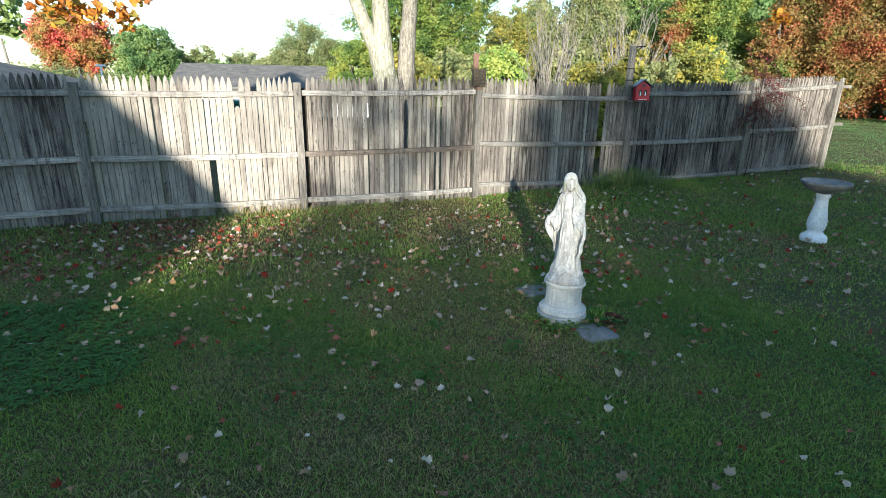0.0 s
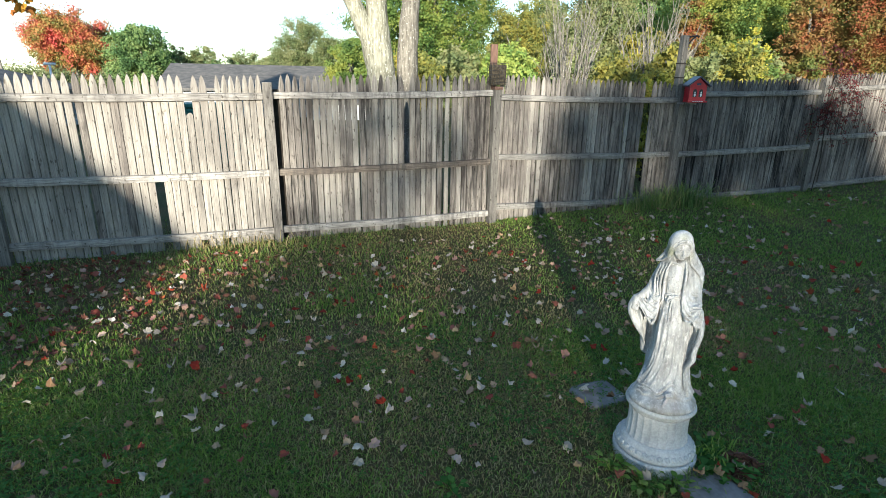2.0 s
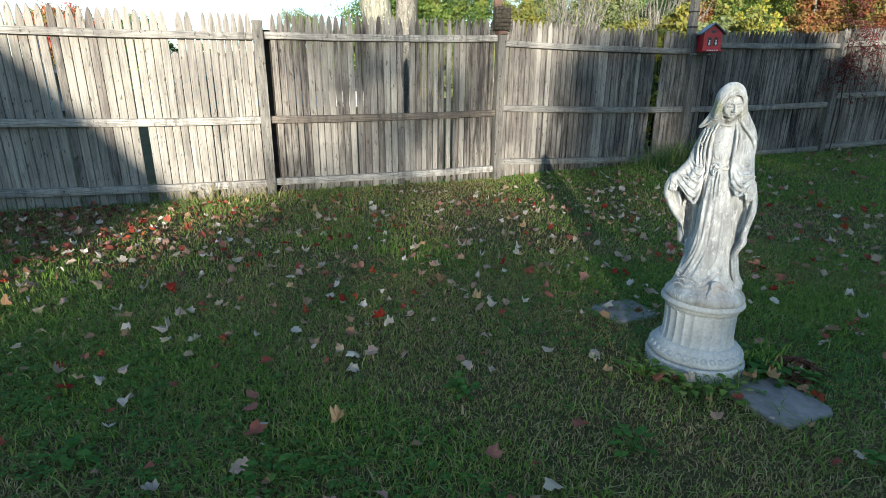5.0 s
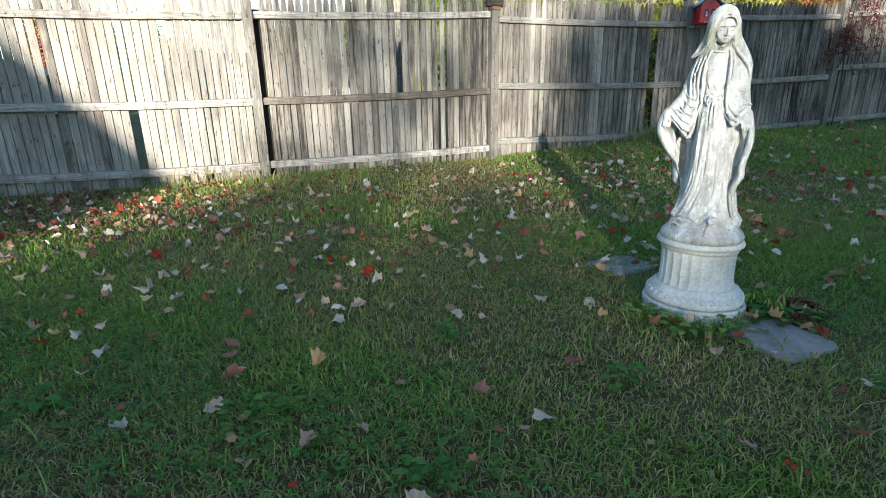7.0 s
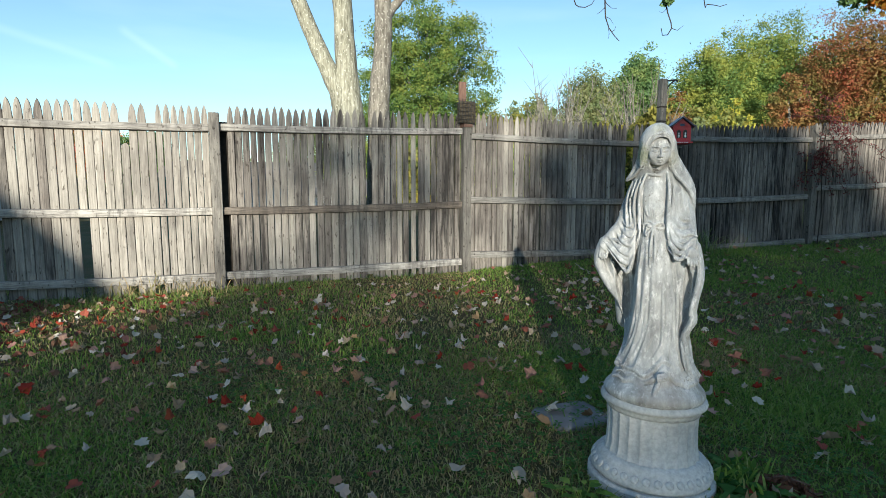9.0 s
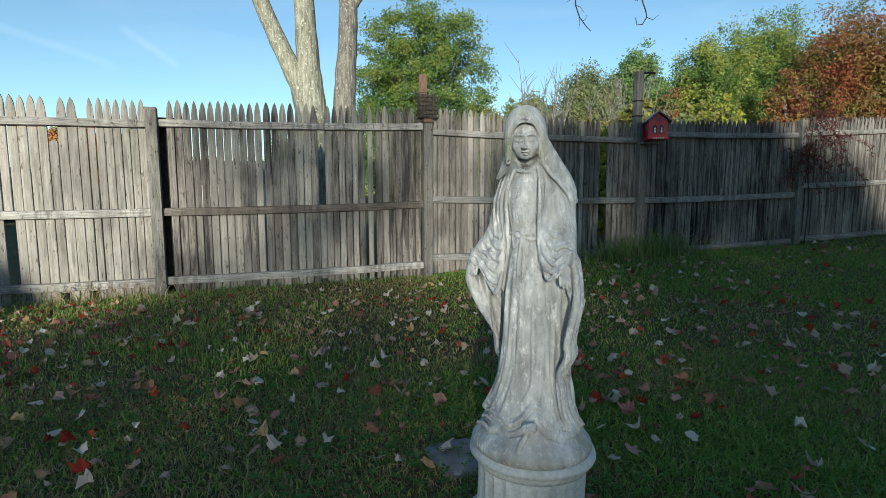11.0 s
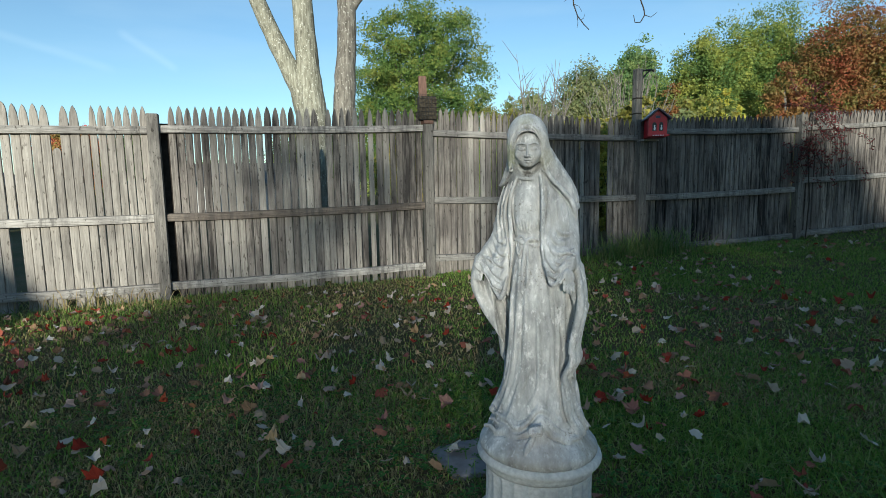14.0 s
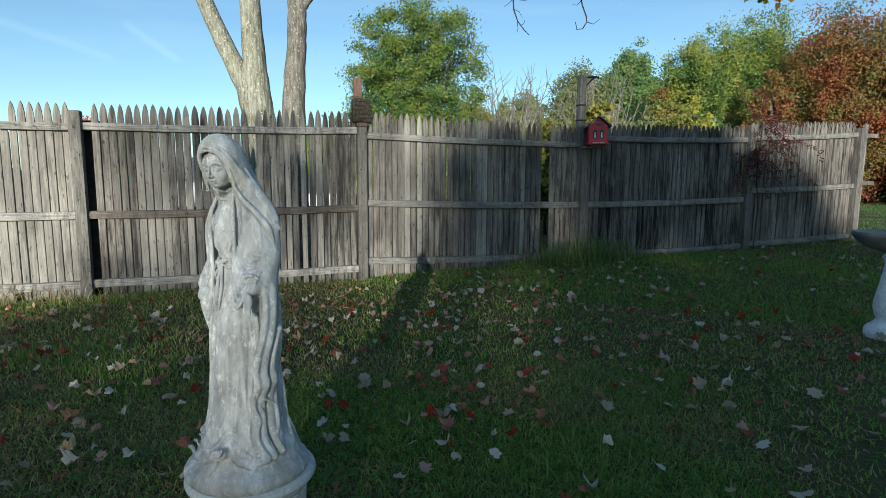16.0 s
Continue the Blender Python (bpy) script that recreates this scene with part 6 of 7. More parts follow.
def statue_stone():
    """Pale cast stone: white wear in streaks, grey weathering, few dark pits, a little yellow grime."""
    m, n, l, b = node_mat("pale_weathered_stone", 0.88, 0.25)
    a, _ = noise_tex(n, l, 30.0, 8, (1, 1, 0.36), "Object", 0.68)
    r = ramp(n, [(0.33, (0.24, 0.243, 0.242)), (0.43, (0.345, 0.347, 0.341)), (0.54, (0.445, 0.446, 0.436)), (0.66, (0.60, 0.595, 0.58))])
    l.new(a.outputs["Fac"], r.inputs[0])
    big, _ = noise_tex(n, l, 7.0, 4, (1, 1, 0.6))
    br = ramp(n, [(0.35, (0.80, 0.80, 0.79)), (0.65, (1.12, 1.12, 1.12))])
    l.new(big.outputs["Fac"], br.inputs[0])
    c = mix(n, l, "MULTIPLY", 1.0, r.outputs[0], br.outputs[0])
    f, _ = noise_tex(n, l, 170.0, 3)
    fr = ramp(n, [(0.34, (0.50, 0.46, 0.41)), (0.41, (1, 1, 1))])
    l.new(f.outputs["Fac"], fr.inputs[0])
    s, _ = noise_tex(n, l, 8.0, 3)
    sr = ramp(n, [(0.53, (0, 0, 0)), (0.64, (1, 1, 1))])
    l.new(s.outputs["Fac"], sr.inputs[0])
    c = mix(n, l, "MULTIPLY", sr.outputs[0], c, fr.outputs[0])
    chip, _ = noise_tex(n, l, 75.0, 5, (1, 1, 0.5), "Object", 0.7)
    cr = ramp(n, [(0.55, (0, 0, 0)), (0.66, (0.55, 0.55, 0.55))])
    l.new(chip.outputs["Fac"], cr.inputs[0])
    c = mix(n, l, "MIX", cr.outputs[0], c, (0.80, 0.79, 0.77))
    g, _ = noise_tex(n, l, 10.0, 4, (1, 1, 0.5))
    gr = ramp(n, [(0.57, (0, 0, 0)), (0.76, (0.75, 0.75, 0.75))])
    l.new(g.outputs["Fac"], gr.inputs[0])
    c = mix(n, l, "MIX", gr.outputs[0], c, (0.25, 0.225, 0.165))
    # green algae on the hair and inside the hood, shade painted dark at the throat, brown dirt splashed on the mound
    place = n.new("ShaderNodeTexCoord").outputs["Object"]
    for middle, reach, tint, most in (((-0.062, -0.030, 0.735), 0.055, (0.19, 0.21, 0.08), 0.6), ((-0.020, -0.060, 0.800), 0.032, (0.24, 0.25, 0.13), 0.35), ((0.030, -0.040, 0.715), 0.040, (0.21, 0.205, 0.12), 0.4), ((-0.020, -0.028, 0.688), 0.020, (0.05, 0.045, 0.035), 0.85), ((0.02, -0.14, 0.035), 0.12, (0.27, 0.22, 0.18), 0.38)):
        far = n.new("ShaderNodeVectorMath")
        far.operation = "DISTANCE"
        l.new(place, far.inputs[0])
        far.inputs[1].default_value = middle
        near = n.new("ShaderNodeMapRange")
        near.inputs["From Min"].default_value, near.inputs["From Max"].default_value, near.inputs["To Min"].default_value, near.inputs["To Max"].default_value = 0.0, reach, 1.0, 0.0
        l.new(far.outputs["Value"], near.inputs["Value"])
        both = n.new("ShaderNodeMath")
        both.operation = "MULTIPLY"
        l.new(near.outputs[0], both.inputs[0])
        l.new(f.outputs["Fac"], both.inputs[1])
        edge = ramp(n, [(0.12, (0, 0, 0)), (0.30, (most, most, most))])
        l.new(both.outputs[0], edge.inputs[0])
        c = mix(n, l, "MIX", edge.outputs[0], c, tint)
    l.new(c, b.inputs["Base Color"])
    bump(n, l, b, a.outputs["Fac"], 0.35, 0.003)
    return m


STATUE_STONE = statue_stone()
SX, SY = 1.775, 3.482
garden_statue(SX, SY, 0.300, -32)


def pedestal(x, y):
    thing = tagged(empty("pedestal", pose(x, y, 0.004) @ pose(0, 0, 0, 0, 0, -32) @ pose(0, 0, 0, -2.5, 0, 0)), "round fluted cast stone column pedestal standing in the grass", "pedestal")
    bm = bmesh.new()
    lathe(bm, [(0.190, -0.06), (0.192, 0.0), (0.192, 0.028), (0.187, 0.036)], 64)
    part("plinth", bm, PEDESTAL_STONE, thing, smooth=False)
    bm = bmesh.new()
    lathe(bm, [(0.176, 0.036), (0.182, 0.044), (0.183, 0.052), (0.180, 0.062), (0.168, 0.080), (0.163, 0.086), (0.163, 0.090), (0.152, 0.098), (0.146, 0.102)], 64)
    part("base_moulding", bm, PEDESTAL_STONE, thing, smooth=True)
    bead = bpy.data.meshes.new("egg")
    b2 = bmesh.new()
    ball(b2, (0, 0, 0), (0.0055, 0.0125, 0.0125), 10)
    b2.to_mesh(bead)
    b2.free()
    bead.materials.append(PEDESTAL_STONE)
    bead.shade_smooth()
    for k in range(34):
        a = 2 * math.pi * k / 34
        ob = new("egg_ornament", bead)
        ob.parent = thing
        ob.matrix_basis = pose(0.1750 * math.cos(a), 0.1750 * math.sin(a), 0.0690, 0, -32, math.degrees(a))
    bm = bmesh.new()
    prof = [(0.150, 0.094), (0.141, 0.108), (0.1365, 0.13), (0.135, 0.18), (0.136, 0.225), (0.140, 0.246)]

    def flute(a, i):
        return 1 - 0.040 * abs(math.sin(12 * a)) ** 0.7
    lathe(bm, prof, 264, wobble=flute)
    part("fluted_drum", bm, PEDESTAL_STONE, thing, smooth=True)
    bm = bmesh.new()
    lathe(bm, [(0.140, 0.240), (0.144, 0.250), (0.145, 0.256), (0.151, 0.260), (0.157, 0.264), (0.159, 0.271), (0.156, 0.280), (0.149, 0.285), (0.12, 0.287)], 64)
    part("rim", bm, PEDESTAL_STONE, thing, smooth=True)
    return thing


PEDESTAL_STONE = mat_rough("pale_cast_stone", [(0.370, 0.370, 0.361), (0.475, 0.475, 0.461), (0.563, 0.559, 0.539)], 8.0, 0.85, 0.25, 0.002, 6, fine=90)
pedestal(SX, SY)


def stepping_stone(x, y, w, d, turn, seed):
    rng = random.Random(seed)
    bm = bmesh.new()
    out = []
    n = 28
    for k in range(n):
        a = 2 * math.pi * k / n
        c, s = math.cos(a), math.sin(a)
        q = 1 / max(abs(c), abs(s)) ** 0.95
        out.append((w / 2 * c * q * rng.uniform(0.96, 1.03), d / 2 * s * q * rng.uniform(0.96, 1.03)))
    rings = [[(px * f, py * f, z) for px, py in out] for f, z in ((1.0, -0.04), (1.0, 0.008), (0.985, 0.014), (0.9, 0.018), (0.5, 0.020))]
    loft(bm, rings)
    ob = part("stepping_stone", bm, SLAB, smooth=True)
    ob.matrix_world = pose(x, y, float(gz(x, y)), 0, 0, turn)
    return tagged(ob, "flat grey concrete paving slab sunk in the grass", "paving slab", "paving slabs by the statue")


stepping_stone(1.75, 3.985, 0.27, 0.23, 10, 1)
stepping_stone(1.878, 3.158, 0.275, 0.295, 9, 2)


# ---- bird bath ----
def bird_bath(x, y):
    thing = tagged(empty("bird_bath", pose(x, y, float(gz(x, y)))), "concrete bird bath with white stem and dark bowl on the lawn", "bird bath")
    bm = bmesh.new()
    lathe(bm, [(0.131, -0.03), (0.139, 0.0), (0.139, 0.05), (0.124, 0.075), (0.106, 0.085), (0.091, 0.10), (0.077, 0.125), (0.089, 0.15), (0.101, 0.20), (0.099, 0.25), (0.086, 0.32), (0.072, 0.40), (0.063, 0.47), (0.060, 0.51), (0.072, 0.53), (0.077, 0.545), (0.069, 0.56), (0.058, 0.575)], 40)
    part("stem", bm, BATH, thing, smooth=True)
    bm = bmesh.new()
    lathe(bm, [(0.058, 0.572), (0.088, 0.58), (0.161, 0.605), (0.226, 0.65), (0.252, 0.685), (0.257, 0.70), (0.252, 0.712), (0.237, 0.71), (0.219, 0.69), (0.146, 0.665), (0.058, 0.655)], 48)
    part("bowl", bm, BATH_BOWL, thing, "dark weathered shallow bowl", smooth=True)
    return thing


bird_bath(5.66, 4.90)


# ---- red bird house on its pole, seed feeder ----
def bird_house(m):
    thing = tagged(empty("bird_house", m), "bright red wooden bird house with dark blue arched roof", "bird house")
    w, d, h = 0.20, 0.17, 0.17
    out = [(-w / 2, 0), (w / 2, 0), (w / 2, h), (w / 4, h + 0.038), (0, h + 0.072), (-w / 4, h + 0.038), (-w / 2, h)]
    bm = bmesh.new()
    f = [bm.verts.new((px, -d / 2, pz)) for px, pz in out]
    b = [bm.verts.new((px, d / 2, pz)) for px, pz in out]
    bm.faces.new(f), bm.faces.new(b[::-1])
    for k in range(len(out)):
        q = (k + 1) % len(out)
        bm.faces.new((f[k], b[k], b[q], f[q]))
    part("body", bm, RED, thing)
    bm = bmesh.new()
    arc = [(-0.138, h - 0.012), (-0.112, h + 0.002), (-0.055, h + 0.042), (0, h + 0.078), (0.055, h + 0.042), (0.112, h + 0.002), (0.138, h - 0.012)]
    rings = [[(px, yy, pz + dz) for yy, dz in ((-d / 2 - 0.03, 0), (d / 2 + 0.02, 0), (d / 2 + 0.02, 0.014), (-d / 2 - 0.03, 0.014))] for px, pz in arc]
    loft(bm, rings)
    part("roof", bm, NAVY, thing, "dark blue curved overhanging roof")
    bm = bmesh.new()
    box(bm, 0.235, 0.03, 0.016, pose(0, -d / 2 - 0.012, 0.012), 0.003)
    part("perch_ledge", bm, RED, thing)
    for s in (-1, 1):
        bm = bmesh.new()
        prof = [(-0.022, 0.055), (0.022, 0.055), (0.022, 0.115)] + [(0.022 * math.cos(a), 0.115 + 0.02 * math.sin(a)) for a in (0.8, 1.57, 2.34)] + [(-0.022, 0.115)]
        loft(bm, [[(s * 0.036 + px, yy, pz) for px, pz in prof] for yy in (-d / 2 - 0.004, -d / 2 + 0.01)])
        arch = part("arched_opening", bm, BLACK_METAL, thing, "dark arched window opening")
        bm = bmesh.new()
        ball(bm, (s * 0.036, -d / 2 - 0.008, 0.075), (0.011, 0.004, 0.016), 12)
        ball(bm, (s * 0.036, -d / 2 - 0.008, 0.100), (0.008, 0.004, 0.009), 12)
        part("painted_figure", bm, WHITE, arch, "small pale painted shape")
    bm = bmesh.new()
    box(bm, 0.05, 0.006, 0.022, pose(0, -d / 2 - 0.003, 0.182), 0.002)
    part("name_bar", bm, NAVY, thing)
    bm = bmesh.new()
    for k in range(5):
        box(bm, 0.018, 0.003, 0.007, pose(-0.052 + 0.026 * k, -d / 2 - 0.0285, 0.012))
    part("lettering_bar", bm, WHITE, thing)
    return thing


def garden_pole(x, y):
    thing = tagged(empty("garden_pole", pose(x, y, 0, 0, 0, 5)), "tall grey wooden pole with black iron hook beside the fence post", "pole")
    bm = bmesh.new()
    box(bm, 0.085, 0.085, 2.30, pose(0, 0, 1.18), 0.008)
    part("shaft", bm, WOOD_POST, thing)
    bm = bmesh.new()
    tube(bm, [(0.045, 0, 2.31), (0.14, 0, 2.325), (0.20, 0, 2.332), (0.225, 0, 2.315), (0.23, 0, 2.335)], 0.011, 8)
    tube(bm, [(0.045, 0, 2.16), (0.075, 0, 2.23), (0.13, 0, 2.29), (0.18, 0, 2.322)], 0.009, 8)
    part("hook", bm, BLACK_METAL, thing, "black iron plant hook bracket")
    for z in (1.98, 1.80):
        bm = bmesh.new()
        box(bm, 0.092, 0.092, 0.018, pose(0, 0, z), 0.003)
        part("strap", bm, TWIG, thing)
    bm = bmesh.new()
    box(bm, 0.22, 0.12, 0.022, pose(0.08, -0.12, 1.47), 0.003)
    part("shelf", bm, WOOD_RAIL, thing)
    return thing


garden_pole(5.00, 8.22)
bird_house(pose(5.09, 7.97, 1.49, 0, 0, -20) @ Matrix.Diagonal((1.04, 1.35, 1.26, 1)))


def seed_feeder(x, y):
    thing = tagged(empty("bird_feeder", pose(x, y, 1.62, 0, 0, 8)), "hanging wire cage seed feeder on a reddish wooden stake", "bird feeder")
    bm = bmesh.new()
    box(bm, 0.105, 0.11, 0.035, pose(0, -0.012, 0.018), 0.004)
    part("cap", bm, CEDAR, thing)
    bm = bmesh.new()
    box(bm, 0.085, 0.03, 0.50, pose(-0.02, 0.065, 0.26), 0.004)
    part("stake", bm, CEDAR, thing)
    bm = bmesh.new()
    box(bm, 0.195, 0.085, 0.235, pose(0, -0.012, 0.165), 0.014)
    part("seed_cake", bm, SUET, thing)
    bm = bmesh.new()
    W, D, H = 0.215, 0.105, 0.26
    for k in range(7):
        z = 0.04 + H * k / 6
        for a, b in (((-W / 2, -D / 2), (W / 2, -D / 2)), ((W / 2, -D / 2), (W / 2, D / 2)), ((W / 2, D / 2), (-W / 2, D / 2)), ((-W / 2, D / 2), (-W / 2, -D / 2))):
            tube(bm, [(a[0], a[1] - 0.012, z), (b[0], b[1] - 0.012, z)], 0.0022, 5)
    for k in range(7):
        px = -W / 2 + W * k / 6
        for yy in (-D / 2, D / 2):
            tube(bm, [(px, yy - 0.012, 0.04), (px, yy - 0.012, 0.04 + H)], 0.0022, 5)
    part("wire_cage", bm, BLACK_METAL, thing)
    return thing


seed_feeder(2.33, 7.91)


# ---- vine on the fence, tall grass, weeds ----
def vine(x, y):
    thing = tagged(empty("vine", pose(x, y, 0)), "dark red creeper with bare stems over the fence post", "vine")
    rng = random.Random(4)
    bm = bmesh.new()
    cs = []
    for _ in range(34):
        p = Vector((rng.uniform(-0.15, 0.55), rng.uniform(-0.14, -0.04), rng.uniform(1.35, 1.92)))
        pts = [p]
        d = Vector((rng.uniform(-1, 1), rng.uniform(-0.15, 0.05), rng.uniform(-1.0, 0.6)))
        for _ in range(6):
            d = (d + Vector((rng.uniform(-.7, .7), rng.uniform(-.2, .2), rng.uniform(-.7, .5)))).normalized()
            p = p + d * 0.10
            p.y = min(max(p.y, -0.2), -0.035)
            pts.append(p.copy())
            cs.append(p.copy())
        tube(bm, pts, 0.003, 5)
    tube(bm, [(0.05, -0.08, 0.15), (0.07, -0.09, 0.7), (0.02, -0.08, 1.2), (0.06, -0.08, 1.85)], 0.008, 6)
    part("stem", bm, TWIG, thing)
    leaf_cloud("leaves", [tuple(c) for c in cs] + [(0.25, -0.1, 1.78), (0.4, -0.1, 1.72), (0.15, -0.1, 1.88)], [0.05] * len(cs) + [0.14, 0.13, 0.12], 2700, 0.024, L_VINE, thing, seed=5)
    return thing


vine(7.60, 8.36)


def tuft(n, cx, cy, sx, sy, h0, h1, w, label, lean=0.6, mat=None, joints=3):
    x, y = RNG.normal(cx, sx, n), RNG.normal(cy, sy, n)
    return blades("grass_tuft", x, y, RNG.uniform(h0, h1, n), w * RNG.uniform(0.7, 1.3, n), mat or GRASS_TALL, lean, joints, label)


tuft(520, 5.10, 7.93, 0.30, 0.10, 0.12, 0.48, 0.008, "tall uncut grass at the foot of a fence post", 1.0)
tuft(240, 4.6, 7.93, 0.28, 0.09, 0.08, 0.32, 0.008, "tall uncut grass at the foot of the fence", 1.0)
tuft(120, 10.0, 8.5, 0.2, 0.15, 0.06, 0.2, 0.010, "tall weeds at the end of the fence")
tuft(130, -0.75, 7.45, 0.4, 0.06, 0.10, 0.30, 0.006, "dry seedy grass stalks against the fence", 1.2, GRASS_DRY)
tuft(260, -1.1, 7.15, 0.7, 0.16, 0.04, 0.12, 0.007, "longer green grass along the fence foot", 1.4)
ang = RNG.uniform(0, 2 * math.pi, 600)
rad = 0.205 + np.abs(RNG.normal(0, 0.035, 600))
blades("grass_tuft", SX + rad * np.cos(ang), SY + rad * np.sin(ang), RNG.uniform(0.03, 0.08, 600), 0.0040, GRASS_TALL, 1.5, 3, "untrimmed grass round the foot of the pedestal")
tuft(150, SX - 0.16, SY - 0.23, 0.07, 0.05, 0.04, 0.09, 0.004, "clump of green grass in front of the pedestal", 1.5)
xs = np.concatenate([RNG.uniform(p[0], q[0], 300) for p, q in zip(POSTS, POSTS[1:])])
ys = np.interp(xs, [p[0] for p in POSTS], [p[1] for p in POSTS]) - np.abs(RNG.normal(0.05, 0.06, len(xs)))
blades("grass_tuft", xs, ys, RNG.uniform(0.03, 0.13, len(xs)) * RNG.uniform(0.4, 1.0, len(xs)), 0.007, GRASS_TALL, 1.3, 3, "untrimmed grass along the foot of the fence")
n = 2400
bx, by = scatter(n, -1.8, 3.2, 1.5, 4.6)
blades("grass_tuft", bx, by, RNG.uniform(0.05, 0.11, n), 0.0042, GRASS, 1.9, 3, "long coarse grass blades lying over the lawn")


def weed(x, y, r, n, seed, mat, label, size=0.032):
    thing = tagged(empty("weed", pose(x, y, float(gz(x, y)))), label, "plant", "weeds by the pedestal")
    rng = random.Random(seed)
    bm = bmesh.new()
    for _ in range(n):
        a = rng.uniform(0, 2 * math.pi)
        d = r * rng.uniform(0.2, 1.0)
        h = rng.uniform(0.02, 0.065)
        tip = Vector((math.cos(a) * d, math.sin(a) * d, h))
        side = Vector((-math.sin(a), math.cos(a), 0))
        out = Vector((math.cos(a), math.sin(a), 0.25))
        s = size * rng.uniform(0.7, 1.3)
        q = [tip - out * s * 0.6, tip - out * s * 0.1 + side * s * 0.38, tip + out * s * 0.4 + side * s * 0.2 - Vector((0, 0, s * .15)), tip + out * s * 0.62 - Vector((0, 0, s * .3)), tip + out * s * 0.4 - side * s * 0.2 - Vector((0, 0, s * .15)), tip - out * s * 0.1 - side * s * 0.38]
        bm.faces.new([bm.verts.new(p) for p in q])
        tube(bm, [(0, 0, 0), tip - out * s * 0.5], 0.0012, 4)
    part("leaves", bm, mat, thing)
    return thing


weed(1.95, 3.36, 0.14, 46, 1, CLOVER, "leafy green weed growing beside the pedestal")
weed(2.02, 3.28, 0.13, 46, 2, CLOVER, "leafy dark weed over the slab edge", 0.045)
weed(1.99, 3.40, 0.12, 40, 6, CLOVER, "leafy green weed growing against the pedestal", 0.05)
weed(1.58, 3.27, 0.08, 22, 3, GRASS, "leafy green weed in front of the pedestal")
weed(1.50, 3.40, 0.10, 24, 4, GRASS, "leafy green weed beside the pedestal")
weed(1.72, 3.23, 0.09, 22, 5, GRASS, "leafy green weed in front of the pedestal")
for k, (wx, wy) in enumerate(((0.55, 2.75), (0.1, 3.1), (1.9, 2.75), (-0.5, 3.3), (1.2, 3.0), (2.5, 3.0), (0.75, 3.4))):
    weed(wx, wy, 0.09, 16, 10 + k, CLOVER, "low broad-leaved weed in the lawn", 0.035)


for cx, cy in ((1.955, 3.405), (2.02, 3.345), (2.07, 3.42)):
    tuft(46, cx, cy, 0.035, 0.035, 0.05, 0.12, 0.011, "broad green weed blades growing beside the pedestal", 0.7, GRASS, 4)


def dried_weed(x, y):
    """A dead dock stalk, bent over, with a rust-brown plume of seeds."""
    thing = tagged(empty("dried_weed", pose(x, y, float(gz(x, y)))), "dead rust-brown dock stalk fallen beside the pedestal", "plant")
    bm = bmesh.new()
    tube(bm, [(0, 0, 0.01), (0.05, -0.02, 0.05), (0.11, -0.05, 0.075), (0.17, -0.09, 0.06)], [0.005, 0.005, 0.004, 0.002], 6)
    part("stalk", bm, CEDAR, thing)
    stem = [(0.05 + 0.12 * k / 13, -0.02 - 0.07 * k / 13, 0.045 + 0.02 * math.sin(math.pi * k / 13)) for k in range(14)]
    leaf_cloud("seed_plume", stem, [0.022 - 0.012 * k / 13 for k in range(14)], 420, 0.013, L_SEED, thing, seed=3)
    leaf_cloud("dead_foliage", [(0.0, -0.06, 0.03), (0.07, -0.10, 0.03), (0.12, -0.04, 0.03), (0.03, -0.13, 0.02), (0.16, -0.10, 0.02)], [0.06, 0.06, 0.06, 0.05, 0.05], 130, 0.045, L_SEED, thing, seed=4, flat=0.4)
    return thing


dried_weed(2.00, 3.36)


# ---- overhanging twigs ----
def leaf_shape(size, curl, seed):
    """A lobed maple leaf, curled, with thin lobes and a stalk."""
    rng = random.Random(seed)
    out = []
    lobes = [(-150, 0.66), (-125, 0.68), (-98, 0.90), (-84, 0.80), (-68, 0.74), (-46, 0.96), (-33, 0.84), (-20, 0.78), (0, 1.0), (20, 0.78), (33, 0.84), (46, 0.96), (68, 0.74), (84, 0.80), (98, 0.90), (125, 0.68), (150, 0.66), (180, 0.34)]
    for a, r in lobes:
        r *= rng.uniform(0.85, 1.1)
        t = radians(a)
        out.append((size / 2 * r * math.sin(t), size / 2 * r * math.cos(t)))
    bm = bmesh.new()
    ax = rng.uniform(0, math.pi)

    def lift(px, py):
        u = px * math.cos(ax) + py * math.sin(ax)
        w = py * math.cos(ax) - px * math.sin(ax)
        return curl * (u * u) / (size * 0.5) + 0.15 * curl * abs(px) + bend * w * w / size
    bend = rng.uniform(-1.2, 1.2)
    c = bm.verts.new((0, 0, 0.004))
    ring = [bm.verts.new((px, py, 0.004 + lift(px, py))) for px, py in out]
    for k in range(len(ring)):
        bm.faces.new((c, ring[k], ring[(k + 1) % len(ring)]))
    return bm


